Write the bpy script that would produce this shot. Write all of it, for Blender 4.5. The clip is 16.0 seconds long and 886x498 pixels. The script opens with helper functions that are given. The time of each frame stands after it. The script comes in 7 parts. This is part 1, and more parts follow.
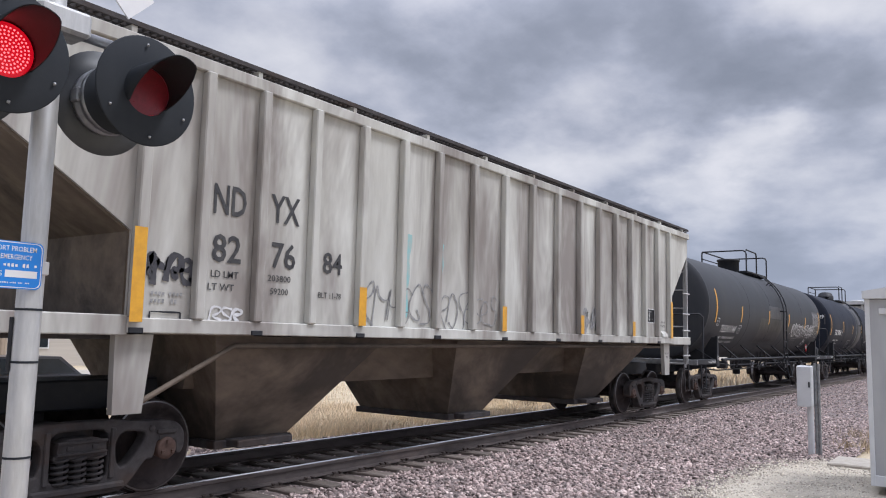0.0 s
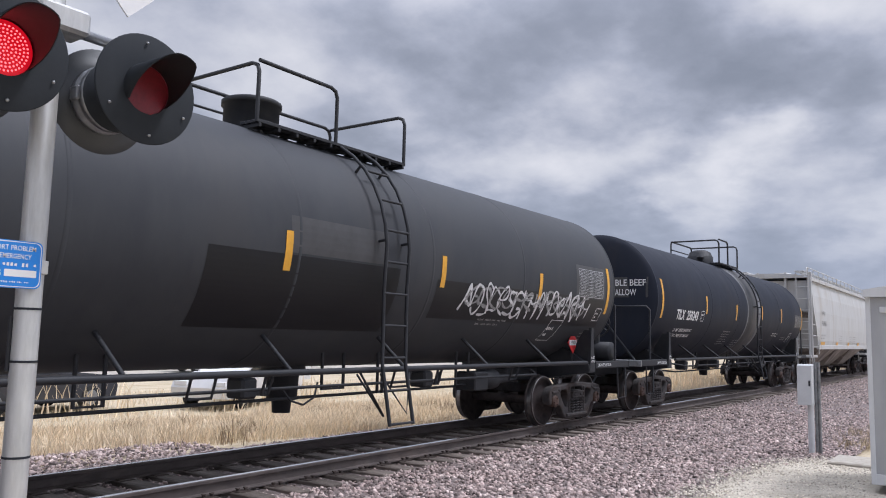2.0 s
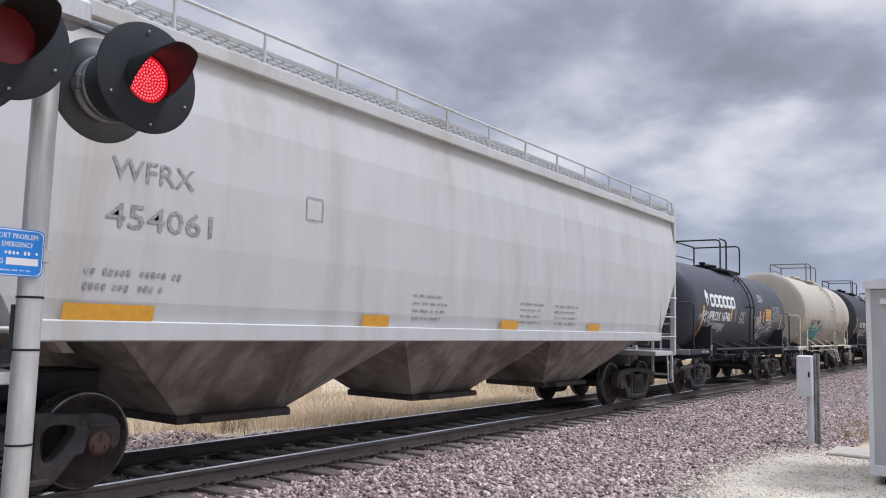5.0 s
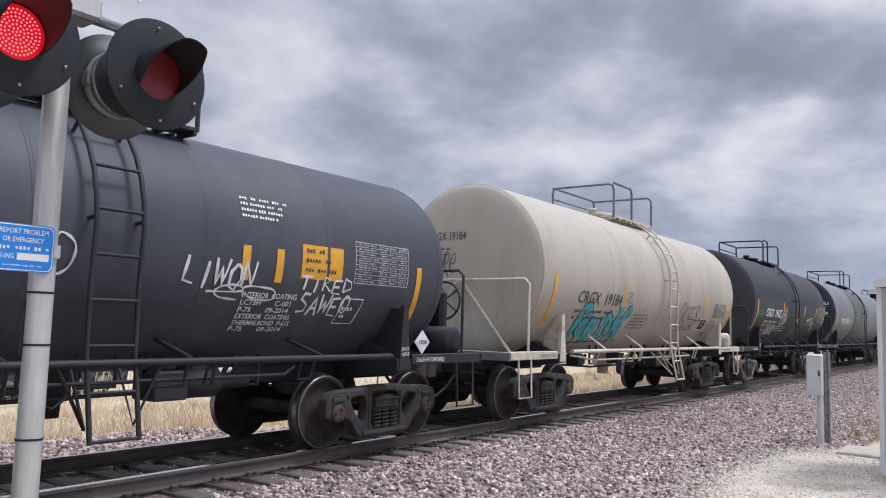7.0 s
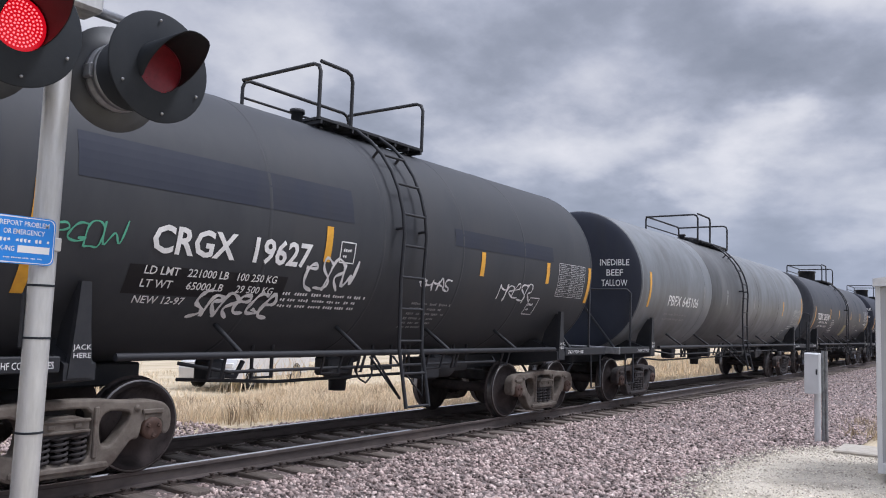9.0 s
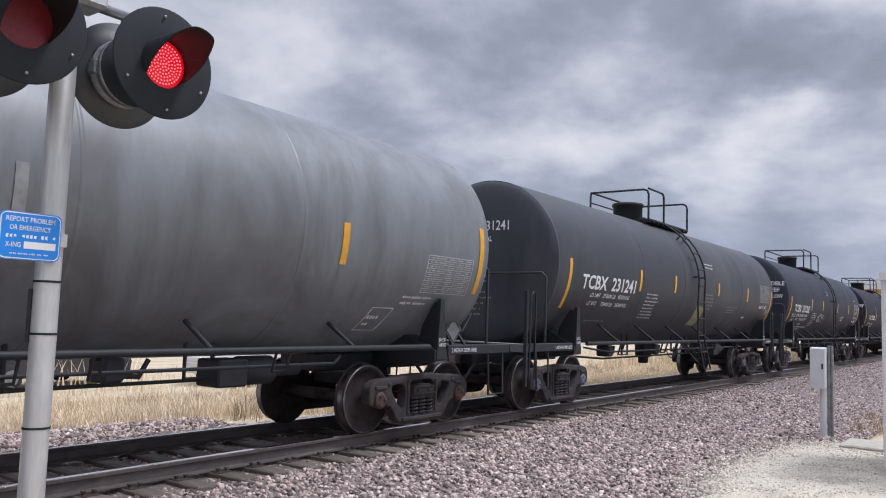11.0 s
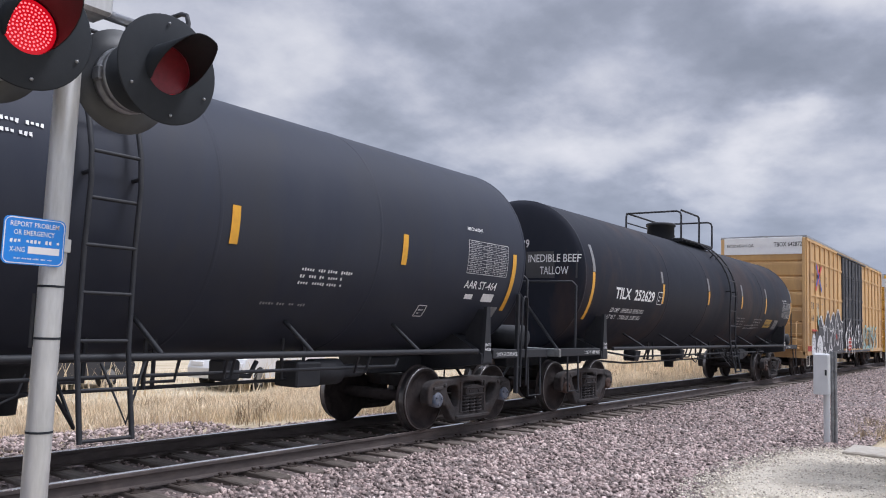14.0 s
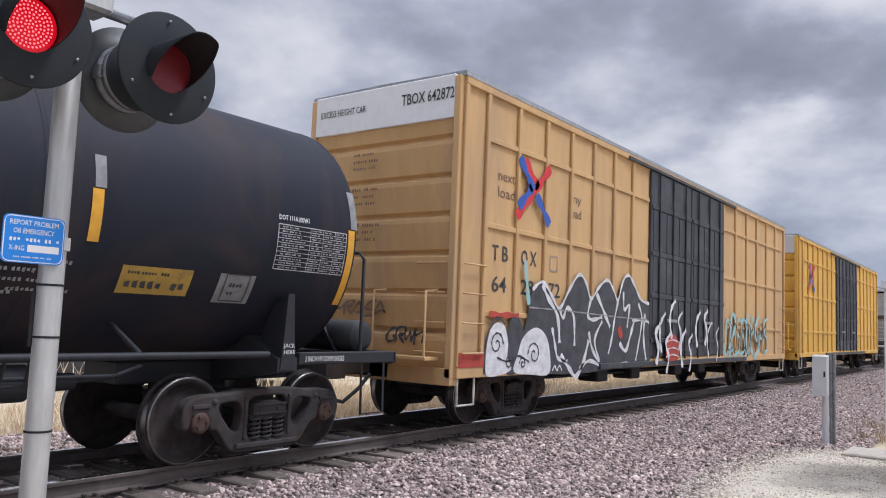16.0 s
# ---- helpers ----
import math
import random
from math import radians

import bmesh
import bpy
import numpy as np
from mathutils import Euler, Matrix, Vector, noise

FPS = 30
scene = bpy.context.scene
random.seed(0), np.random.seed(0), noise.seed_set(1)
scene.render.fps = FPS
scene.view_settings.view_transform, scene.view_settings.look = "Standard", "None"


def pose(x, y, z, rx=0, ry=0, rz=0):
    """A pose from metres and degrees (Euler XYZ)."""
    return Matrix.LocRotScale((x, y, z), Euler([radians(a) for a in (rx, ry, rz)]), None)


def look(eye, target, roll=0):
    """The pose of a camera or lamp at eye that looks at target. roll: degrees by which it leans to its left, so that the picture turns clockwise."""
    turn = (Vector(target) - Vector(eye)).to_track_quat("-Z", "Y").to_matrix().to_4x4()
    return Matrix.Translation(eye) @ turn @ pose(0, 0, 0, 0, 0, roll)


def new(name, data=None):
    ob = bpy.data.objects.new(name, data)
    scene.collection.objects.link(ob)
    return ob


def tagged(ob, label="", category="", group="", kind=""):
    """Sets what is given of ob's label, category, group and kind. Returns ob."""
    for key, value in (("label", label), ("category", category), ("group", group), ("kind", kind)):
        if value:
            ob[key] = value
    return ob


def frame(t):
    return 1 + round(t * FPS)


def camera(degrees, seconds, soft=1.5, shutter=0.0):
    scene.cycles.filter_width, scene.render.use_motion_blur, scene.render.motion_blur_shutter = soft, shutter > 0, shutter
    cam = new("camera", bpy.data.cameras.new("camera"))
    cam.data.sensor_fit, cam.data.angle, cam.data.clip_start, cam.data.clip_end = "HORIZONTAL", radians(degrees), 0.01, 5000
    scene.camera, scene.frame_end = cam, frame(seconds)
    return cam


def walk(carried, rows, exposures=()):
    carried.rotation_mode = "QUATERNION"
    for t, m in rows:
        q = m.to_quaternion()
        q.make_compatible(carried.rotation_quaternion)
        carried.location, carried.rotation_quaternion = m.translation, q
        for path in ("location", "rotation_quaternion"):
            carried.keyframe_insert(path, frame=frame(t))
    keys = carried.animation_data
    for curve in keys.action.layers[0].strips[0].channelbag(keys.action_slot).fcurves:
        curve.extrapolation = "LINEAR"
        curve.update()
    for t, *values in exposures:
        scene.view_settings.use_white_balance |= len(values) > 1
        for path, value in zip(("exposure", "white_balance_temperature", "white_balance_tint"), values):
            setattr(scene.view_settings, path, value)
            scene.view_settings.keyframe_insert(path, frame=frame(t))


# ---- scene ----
SPEED = 10.9          # metres a second, towards -x
EYE = (0.0, -7.834, 1.597)   # z = 0 is the top of the rails


def aim(yaw, pitch, roll, dx, dy, dz):
    """Camera pose from a compass turn (0 looks to +y, 90 to +x), a tilt and a lean in degrees."""
    a, b, c = radians(yaw), radians(pitch), radians(roll)
    fwd = Vector((math.sin(a) * math.cos(b), math.cos(a) * math.cos(b), math.sin(b)))
    right = Vector((math.cos(a), -math.sin(a), 0))
    up = right.cross(fwd)
    r, u = right * math.cos(c) + up * math.sin(c), up * math.cos(c) - right * math.sin(c)
    m = Matrix((r, u, -fwd)).transposed().to_4x4()
    m.translation = Vector(EYE) + Vector((dx, dy, dz))
    return m


cam = camera(59.22, 16.0, soft=1.05)
walk(cam, [(t, aim(*row)) for t, *row in (
    (0, 54.277, 6.454, 1.331, 0.005, -0.045, 0.010),
    (0.5, 54.230, 6.547, 1.365, 0.008, -0.045, 0.012),
    (1, 54.242, 6.524, 1.392, 0.014, -0.035, 0.020),
    (1.5, 54.260, 6.535, 1.270, 0.012, -0.038, 0.008),
    (2, 54.300, 6.351, 1.302, 0.014, -0.031, 0.013),
    (2.5, 54.344, 6.161, 1.396, 0.012, -0.030, 0.014),
    (3, 54.393, 6.027, 1.408, 0.008, -0.037, 0.008),
    (3.5, 54.458, 5.905, 1.437, 0.011, -0.027, 0.006),
    (4, 54.457, 5.767, 1.532, 0.007, -0.033, 0.010),
    (6.5, 53.823, 5.508, 1.504, 0.011, -0.023, 0.007),
    (7, 53.668, 5.462, 1.662, 0.010, -0.028, 0.003),
    (7.5, 53.694, 5.436, 1.757, 0.008, -0.013, 0.007),
    (8, 53.775, 5.412, 1.892, 0.005, -0.011, 0.004),
    (8.5, 53.814, 5.370, 1.992, 0.005, -0.009, -0.003),
    (9, 53.844, 5.237, 2.033, 0.006, -0.001, -0.004),
    (11.5, 53.491, 4.863, 1.874, 0.004, -0.000, -0.006),
    (12, 53.478, 4.950, 1.899, 0.006, -0.001, 0.001),
    (12.5, 53.502, 5.107, 1.899, 0.006, -0.007, 0.004),
    (13, 53.464, 5.261, 1.901, -0.004, -0.023, -0.002),
    (13.5, 53.376, 5.280, 1.976, -0.005, -0.025, -0.003),
    (14, 53.253, 5.216, 2.074, -0.001, -0.015, 0.001),
    (14.5, 53.149, 5.180, 2.130, 0.003, -0.001, 0.001),
    (15, 53.051, 5.191, 2.193, -0.007, -0.012, 0.001),
    (15.5, 53.130, 5.241, 2.163, 0.000, -0.005, -0.005),
    (16, 53.354, 5.237, 2.280, 0.000, 0.000, 0.000),
)], exposures=[(0.0, 0.0, 6010, 15), (16.0, 0.0, 6010, 15)])

# ---- sky and sun ----
SUN = Vector((0.30, -0.38, 0.86)).normalized()
world = bpy.data.worlds.new("overcast_sky")
scene.world = world
world.use_nodes = True


class Nodes:
    """A thin layer over a node tree."""

    def __init__(self, tree):
        self.tree = tree
        tree.nodes.clear()

    def add(self, kind, values=(), **props):
        n = self.tree.nodes.new(kind)
        for k, v in props.items():
            setattr(n, k, v)
        for k, v in dict(values).items():
            if isinstance(v, bpy.types.NodeSocket):
                self.tree.links.new(v, n.inputs[k])
            else:
                n.inputs[k].default_value = v
        return n

    def math(self, op, a, b=0.0, c=0.0):
        return self.add("ShaderNodeMath", {0: a, 1: b, 2: c}, operation=op).outputs[0]

    def noise(self, vec, scale, detail=4, rough=0.55, warp=0.0):
        return self.add("ShaderNodeTexNoise", {"Vector": vec, "Scale": scale, "Detail": detail, "Roughness": rough, "Distortion": warp}).outputs["Fac"]

    def ramp(self, fac, stops, mode="LINEAR"):
        n = self.add("ShaderNodeValToRGB", {"Fac": fac})
        n.color_ramp.interpolation = mode
        els = n.color_ramp.elements
        while len(els) < len(stops):
            els.new(0.5)
        for e, (p, c) in zip(els, stops):
            e.position, e.color = p, (*c, 1) if len(c) == 3 else c
        return n.outputs["Color"]

    def mix(self, fac, a, b, blend="MIX"):
        n = self.add("ShaderNodeMix", data_type="RGBA", blend_type=blend)
        for i, v in ((0, fac), (6, a), (7, b)):
            if isinstance(v, bpy.types.NodeSocket):
                self.tree.links.new(v, n.inputs[i])
            else:
                n.inputs[i].default_value = (*v, 1) if isinstance(v, tuple) and len(v) == 3 else v
        return n.outputs[2]


def make_sky():
    n = Nodes(world.node_tree)
    sky = n.add("ShaderNodeTexSky", sky_type="NISHITA", sun_disc=False, sun_elevation=math.asin(SUN.z), sun_rotation=math.atan2(SUN.x, SUN.y), air_density=1.4, dust_density=3.0)
    way = n.add("ShaderNodeTexCoord").outputs["Generated"]
    xyz = n.add("ShaderNodeSeparateXYZ", {0: way})
    z = n.math("MAXIMUM", xyz.outputs[2], 0.0)
    low = n.math("ADD", z, 0.34)
    flat = n.add("ShaderNodeCombineXYZ", {0: n.math("DIVIDE", xyz.outputs[0], low), 1: n.math("DIVIDE", xyz.outputs[1], low), 2: 3.4}).outputs[0]
    big = n.noise(flat, 1.2, 2, 0.5)
    mid = n.noise(flat, 3.3, 7, 0.54, 0.0)
    fac = n.math("ADD", n.math("ADD", n.math("MULTIPLY", big, 0.25), n.math("MULTIPLY", mid, 0.58)), 0.09)
    # broad cloud masses and the brighter gaps between them: bearing, height, half width in degrees, gain
    wob = n.add("ShaderNodeTexNoise", {"Vector": flat, "Scale": 2.6, "Detail": 5, "Roughness": 0.6})
    wob = n.add("ShaderNodeSeparateColor", {0: wob.outputs["Color"]})
    bearing = n.math("ADD", n.math("ARCTAN2", xyz.outputs[0], xyz.outputs[1]), n.math("MULTIPLY", n.math("SUBTRACT", wob.outputs[0], 0.5), 0.34))
    height = n.math("ADD", n.math("ARCSINE", xyz.outputs[2]), n.math("MULTIPLY", n.math("SUBTRACT", wob.outputs[1], 0.5), 0.13))
    for b, h, wide, gain in ((33, 13, 13, .016), (50, 21.5, 7, -.022), (62, 19.5, 9, -.03), (72, 19, 8, -.025), (81, 16.5, 5, -.02), (58, 13.2, 3.8, .12), (65.5, 13.6, 4, .14),
                             (74, 11.4, 3.4, .2), (78.5, 14.2, 2.6, .17), (83, 8, 4, .12), (84, 22, 5, .15), (66, 9.0, 8, -.06), (55, 24.5, 5, .05)):
        p = n.math("DIVIDE", n.math("SUBTRACT", bearing, radians(b)), radians(wide))
        q = n.math("DIVIDE", n.math("SUBTRACT", height, radians(h)), radians(wide * .55))
        d = n.math("ADD", n.math("MULTIPLY", p, p), n.math("MULTIPLY", q, q))
        fac = n.math("ADD", fac, n.math("MULTIPLY", n.math("POWER", 0.42, d), gain))
    cloud = n.ramp(fac, [(0.36, (0.265, 0.285, 0.325)), (0.43, (0.335, 0.355, 0.40)), (0.485, (0.43, 0.45, 0.50)), (0.535, (0.55, 0.56, 0.595)), (0.60, (0.685, 0.685, 0.69)), (0.68, (0.82, 0.805, 0.785))])
    haze = n.math("POWER", n.math("SUBTRACT", 1.0, n.math("MINIMUM", n.math("MULTIPLY", z, 3.6), 1.0)), 1.6)
    cloud = n.mix(n.math("MULTIPLY", haze, 0.85), cloud, (0.40, 0.46, 0.575))
    gain = n.math("ADD", 1.0, n.math("MULTIPLY", n.math("MAXIMUM", n.math("SUBTRACT", z, 0.38), 0.0), 4.2))
    lit = n.mix(1.0, cloud, n.add("ShaderNodeCombineColor", {0: gain, 1: gain, 2: gain}).outputs[0], "MULTIPLY")
    clouds = n.add("ShaderNodeBackground", {"Color": lit, "Strength": 1.0})
    clear = n.add("ShaderNodeBackground", {"Color": sky.outputs[0], "Strength": 0.1})
    both = n.add("ShaderNodeMixShader", {0: 0.92, 1: clear.outputs[0], 2: clouds.outputs[0]})
    n.add("ShaderNodeOutputWorld", {0: both.outputs[0]})


make_sky()
lamp = bpy.data.lights.new("sun", "SUN")
lamp.energy, lamp.angle, lamp.color = 2.7, radians(16), (1.0, 0.985, 0.96)
sun = new("sun", lamp)
sun.matrix_world = look(SUN * 100, (0, 0, 0))


# ---- materials ----
def mat(name, base, other=None, rough=0.6, metal=0.0, scale=6.0, stretch=(1, 1, 1), dirt=None, dirt_amount=0.5, dirt_scale=1.2, bump=0.15, fine=90.0,
        per_object=0.0, per_island=0.0, glow=None, glow_strength=1.0, coat=0.0, spec=0.5):
    """Paint, metal, stone or earth with grain and stains at two scales."""
    m = bpy.data.materials.new(name)
    m.use_nodes = True
    n = Nodes(m.node_tree)
    pos = n.add("ShaderNodeTexCoord").outputs["Object"]
    run = n.add("ShaderNodeMapping", {"Vector": pos, "Scale": stretch}).outputs[0]
    grain = n.noise(run, scale, 6, 0.62)
    other = other or tuple(c * 0.72 for c in base)
    col = n.mix(n.ramp(grain, [(0.36, (0, 0, 0)), (0.66, (1, 1, 1))]), base, other)
    if dirt:
        patch = n.noise(run, dirt_scale, 5, 0.66, 0.6)
        edge = 0.62 - 0.25 * dirt_amount
        col = n.mix(n.math("MULTIPLY", n.ramp(patch, [(edge, (0, 0, 0)), (edge + 0.16, (1, 1, 1))]), 0.8), col, dirt)
    rnd = None
    if per_object:
        rnd, amount = n.add("ShaderNodeObjectInfo").outputs["Random"], per_object
    if per_island:
        rnd, amount = n.add("ShaderNodeNewGeometry").outputs["Random Per Island"], per_island
    if rnd:
        v = n.math("ADD", 1.0 - amount, n.math("MULTIPLY", rnd, 2 * amount))
        col = n.add("ShaderNodeHueSaturation", {"Color": col, "Value": v}).outputs[0]
    fine_noise = n.noise(pos, fine, 3, 0.6)
    r = n.math("ADD", rough - 0.1, n.math("MULTIPLY", grain, 0.22))
    bsdf = n.add("ShaderNodeBsdfPrincipled", {"Base Color": col, "Roughness": r, "Metallic": metal, "Coat Weight": coat, "Specular IOR Level": spec})
    if bump:
        h = n.math("ADD", fine_noise, grain)
        b = n.add("ShaderNodeBump", {"Height": h, "Strength": bump, "Distance": 0.01})
        m.node_tree.links.new(b.outputs[0], bsdf.inputs["Normal"])
    if glow:
        bsdf.inputs["Emission Color"].default_value, bsdf.inputs["Emission Strength"].default_value = (*glow, 1), glow_strength
    n.add("ShaderNodeOutputMaterial", {0: bsdf.outputs[0]})
    return m


black = mat("black_tank_paint", (0.018, 0.0215, 0.033), (0.0215, 0.025, 0.036), 0.58, scale=3, stretch=(1, 1, .35), dirt=(0.028, 0.029, 0.036), dirt_amount=0.4, dirt_scale=0.9, bump=0.03, spec=0.12)
black_dusty = mat("dusty_black_paint", (0.043, 0.046, 0.053), (0.053, 0.056, 0.062), 0.56, scale=3, stretch=(1, 1, .35), dirt=(0.056, 0.057, 0.061), dirt_amount=0.45, dirt_scale=0.8, bump=0.03, spec=0.16)
black_worn = mat("worn_black_paint", (0.032, 0.0365, 0.052), (0.039, 0.0435, 0.058), 0.56, scale=2.5, stretch=(1, 1, .3), dirt=(0.040, 0.042, 0.050), dirt_amount=0.4, dirt_scale=0.7, bump=0.04, spec=0.13)
black_satin = mat("satin_grey_black_paint", (0.040, 0.044, 0.055), (0.050, 0.054, 0.064), 0.5, scale=2.5, stretch=(1, 1, .3), dirt=(0.075, 0.077, 0.083), dirt_amount=0.45, dirt_scale=0.6, bump=0.04, spec=0.26)
black_blue = mat("blue_black_satin_paint", (0.054, 0.059, 0.074), (0.063, 0.068, 0.083), 0.52, scale=2.5, stretch=(1, 1, .3), dirt=(0.083, 0.085, 0.094), dirt_amount=0.35, dirt_scale=0.6, bump=0.04, spec=0.2)
black_rusty = mat("black_paint_with_brown_bloom", (0.018, 0.0205, 0.030), (0.022, 0.0245, 0.034), 0.58, scale=3, stretch=(1, 1, .35), dirt=(0.050, 0.036, 0.034), dirt_amount=0.45, dirt_scale=0.55, bump=0.04, spec=0.12)
grey_tank = mat("grey_tank_paint", (0.17, 0.185, 0.20), (0.13, 0.14, 0.15), 0.45, scale=2.5, stretch=(1, 1, .3), dirt=(0.09, 0.09, 0.09), dirt_amount=0.5, dirt_scale=0.8, bump=0.04)
grey_dirty = mat("dirty_grey_tank_paint", (0.085, 0.09, 0.096), (0.06, 0.062, 0.066), 0.5, scale=2.5, stretch=(1, 1, .3), dirt=(0.15, 0.155, 0.16), dirt_amount=0.3, dirt_scale=0.8, bump=0.04)
cream = mat("cream_tank_paint", (0.435, 0.40, 0.34), (0.40, 0.368, 0.31), 0.62, scale=2.5, stretch=(1, 1, .25), dirt=(0.33, 0.305, 0.255), dirt_amount=0.4, dirt_scale=0.8, bump=0.03, spec=0.3)
band_scuffed = mat("scuffed_dark_band", (0.018, 0.021, 0.028), (0.034, 0.036, 0.041), 0.55, scale=2.2, stretch=(1.5, 1, .2), dirt=(0.085, 0.08, 0.075), dirt_amount=0.35, dirt_scale=.9, bump=0.05)
band_grey = mat("bare_primer_band", (0.17, 0.175, 0.19), (0.06, 0.063, 0.07), 0.6, scale=2.2, stretch=(1, 1, .3), dirt=(0.025, 0.026, 0.03), dirt_amount=0.55, bump=0.05)
hopper_grey = mat("weathered_grey_paint", (0.60, 0.60, 0.555), (0.42, 0.41, 0.37), 0.6, scale=2.0, stretch=(1, 1, .22), dirt=(0.19, 0.16, 0.145), dirt_amount=0.62, dirt_scale=.75, bump=0.06)
hopper_white = mat("white_car_paint", (0.50, 0.505, 0.505), (0.45, 0.452, 0.448), 0.5, scale=3, stretch=(1, 1, .2), dirt=(0.40, 0.37, 0.33), dirt_amount=0.3, dirt_scale=1.3, bump=0.03)
chute_brown = mat("grimy_brown_chutes", (0.175, 0.137, 0.103), (0.10, 0.077, 0.058), 0.75, scale=3, stretch=(.5, 1, .9), dirt=(0.032, 0.025, 0.021), dirt_amount=0.75, dirt_scale=.8, bump=0.1)
chute_grey = mat("grimy_grey_chutes_and_slope_shade", (0.32, 0.29, 0.26), (0.2, 0.17, 0.15), 0.7, scale=3, stretch=(1, 1, .3), dirt=(0.08, 0.065, 0.055), dirt_amount=0.6, dirt_scale=1.1, bump=0.1)
box_yellow = mat("faded_yellow_paint", (0.585, 0.37, 0.165), (0.52, 0.325, 0.145), 0.6, scale=3, stretch=(1, 1, .2), dirt=(0.43, 0.28, 0.15), dirt_amount=0.45, dirt_scale=1.0, bump=0.05)
box_bright = mat("bright_yellow_paint", (0.68, 0.40, 0.065), (0.6, 0.34, 0.06), 0.55, scale=3, stretch=(1, 1, .2), dirt=(0.42, 0.26, 0.1), dirt_amount=0.3, dirt_scale=1.0, bump=0.05)
door_black = mat("black_door_paint", (0.025, 0.028, 0.036), (0.04, 0.043, 0.052), 0.5, scale=4, dirt=(0.09, 0.09, 0.1), dirt_amount=0.4, bump=0.05)
truck_steel = mat("grimy_cast_steel", (0.066, 0.060, 0.060), (0.038, 0.035, 0.036), 0.8, scale=7, dirt=(0.055, 0.037, 0.029), dirt_amount=0.5, dirt_scale=2.5, bump=0.35, spec=0.3)
truck_tan = mat("tan_dusty_cast_steel", (0.19, 0.165, 0.14), (0.11, 0.092, 0.077), 0.8, scale=6, dirt=(0.07, 0.05, 0.04), dirt_amount=0.5, dirt_scale=2.5, bump=0.3)
wheel_steel = mat("rusty_brown_wheel", (0.054, 0.043, 0.042), (0.034, 0.028, 0.028), 0.85, scale=6, dirt=(0.012, 0.0105, 0.0105), dirt_amount=0.5, dirt_scale=3, bump=0.15, spec=0.25)
rim_steel = mat("polished_steel", (0.27, 0.26, 0.26), (0.15, 0.145, 0.145), 0.36, metal=1.0, bump=0.02)
cap_rust = mat("rusty_bearing_cap", (0.09, 0.05, 0.036), (0.06, 0.035, 0.028), 0.7, scale=20, bump=0.2)
cap_blue = mat("blue_bearing_cap", (0.075, 0.10, 0.15), (0.2, 0.2, 0.22), 0.55, scale=20, bump=0.1)
dark_iron = mat("dark_iron_fittings", (0.018, 0.020, 0.025), (0.028, 0.029, 0.033), 0.6, scale=9, bump=0.1, spec=0.35)
white_iron = mat("white_painted_iron", (0.62, 0.61, 0.57), (0.5, 0.48, 0.43), 0.55, scale=8, dirt=(0.25, 0.2, 0.16), dirt_amount=0.35, dirt_scale=3, bump=0.08)
cream_iron = mat("cream_painted_iron", (0.58, 0.54, 0.45), (0.48, 0.44, 0.36), 0.55, scale=8, dirt=(0.25, 0.2, 0.15), dirt_amount=0.35, dirt_scale=3, bump=0.08)
bare_iron = mat("weathered_grey_iron", (0.17, 0.165, 0.16), (0.10, 0.095, 0.092), 0.6, scale=9, bump=0.1, spec=0.35)
deck_grey = mat("galvanized_deck", (0.33, 0.34, 0.35), (0.24, 0.245, 0.25), 0.5, metal=0.6, scale=12, bump=0.1)
letter_white = mat("white_lettering", (0.80, 0.81, 0.81), (0.66, 0.66, 0.66), 0.6, scale=14, bump=0.0)
letter_soft = mat("thin_white_stencilling", (0.52, 0.53, 0.54), (0.40, 0.40, 0.41), 0.6, scale=14, bump=0.0)
old_plate = mat("weathered_yellow_plate", (0.46, 0.29, 0.045), (0.36, 0.23, 0.05), 0.6, scale=9, dirt=(0.22, 0.15, 0.06), dirt_amount=0.4, dirt_scale=3, bump=0.0)
letter_dim = mat("faded_lettering", (0.34, 0.34, 0.34), (0.18, 0.18, 0.18), 0.6, scale=20, bump=0.0)
letter_black = mat("black_lettering", (0.03, 0.03, 0.034), (0.07, 0.07, 0.07), 0.6, scale=14, bump=0.0)
letter_brown = mat("brown_lettering", (0.13, 0.07, 0.05), (0.2, 0.12, 0.08), 0.6, scale=14, bump=0.0)
stripe_yellow = mat("yellow_reflector", (0.72, 0.37, 0.03), (0.6, 0.30, 0.03), 0.4, scale=10, bump=0.03)
stripe_faded = mat("faded_reflector", (0.24, 0.245, 0.25), (0.17, 0.172, 0.175), 0.5, scale=10, bump=0.03)
patch_grey = mat("grey_paint_patch", (0.055, 0.055, 0.058), (0.042, 0.042, 0.044), 0.5, scale=4, bump=0.03)
patch_black = mat("fresh_black_patch", (0.006, 0.0066, 0.009), (0.008, 0.0085, 0.011), 0.45, scale=4, bump=0.02, spec=0.35)
old_label = mat("faded_yellow_label", (0.34, 0.30, 0.14), (0.2, 0.18, 0.12), 0.7, scale=6, bump=0.0)
red_paint = mat("red_placard", (0.62, 0.03, 0.035), (0.5, 0.03, 0.03), 0.5, bump=0.0)
blue_paint = mat("blue_paint", (0.03, 0.10, 0.42), (0.03, 0.08, 0.34), 0.5, bump=0.0)
spray_white = mat("white_spray_paint", (0.72, 0.72, 0.73), (0.50, 0.50, 0.51), 0.7, scale=7, bump=0.0)
spray_cyan = mat("turquoise_spray_paint", (0.05, 0.42, 0.46), (0.04, 0.3, 0.36), 0.7, scale=5, bump=0.0)
spray_pale = mat("pale_turquoise_spray_paint", (0.22, 0.5, 0.52), (0.4, 0.45, 0.42), 0.7, scale=5, bump=0.0)
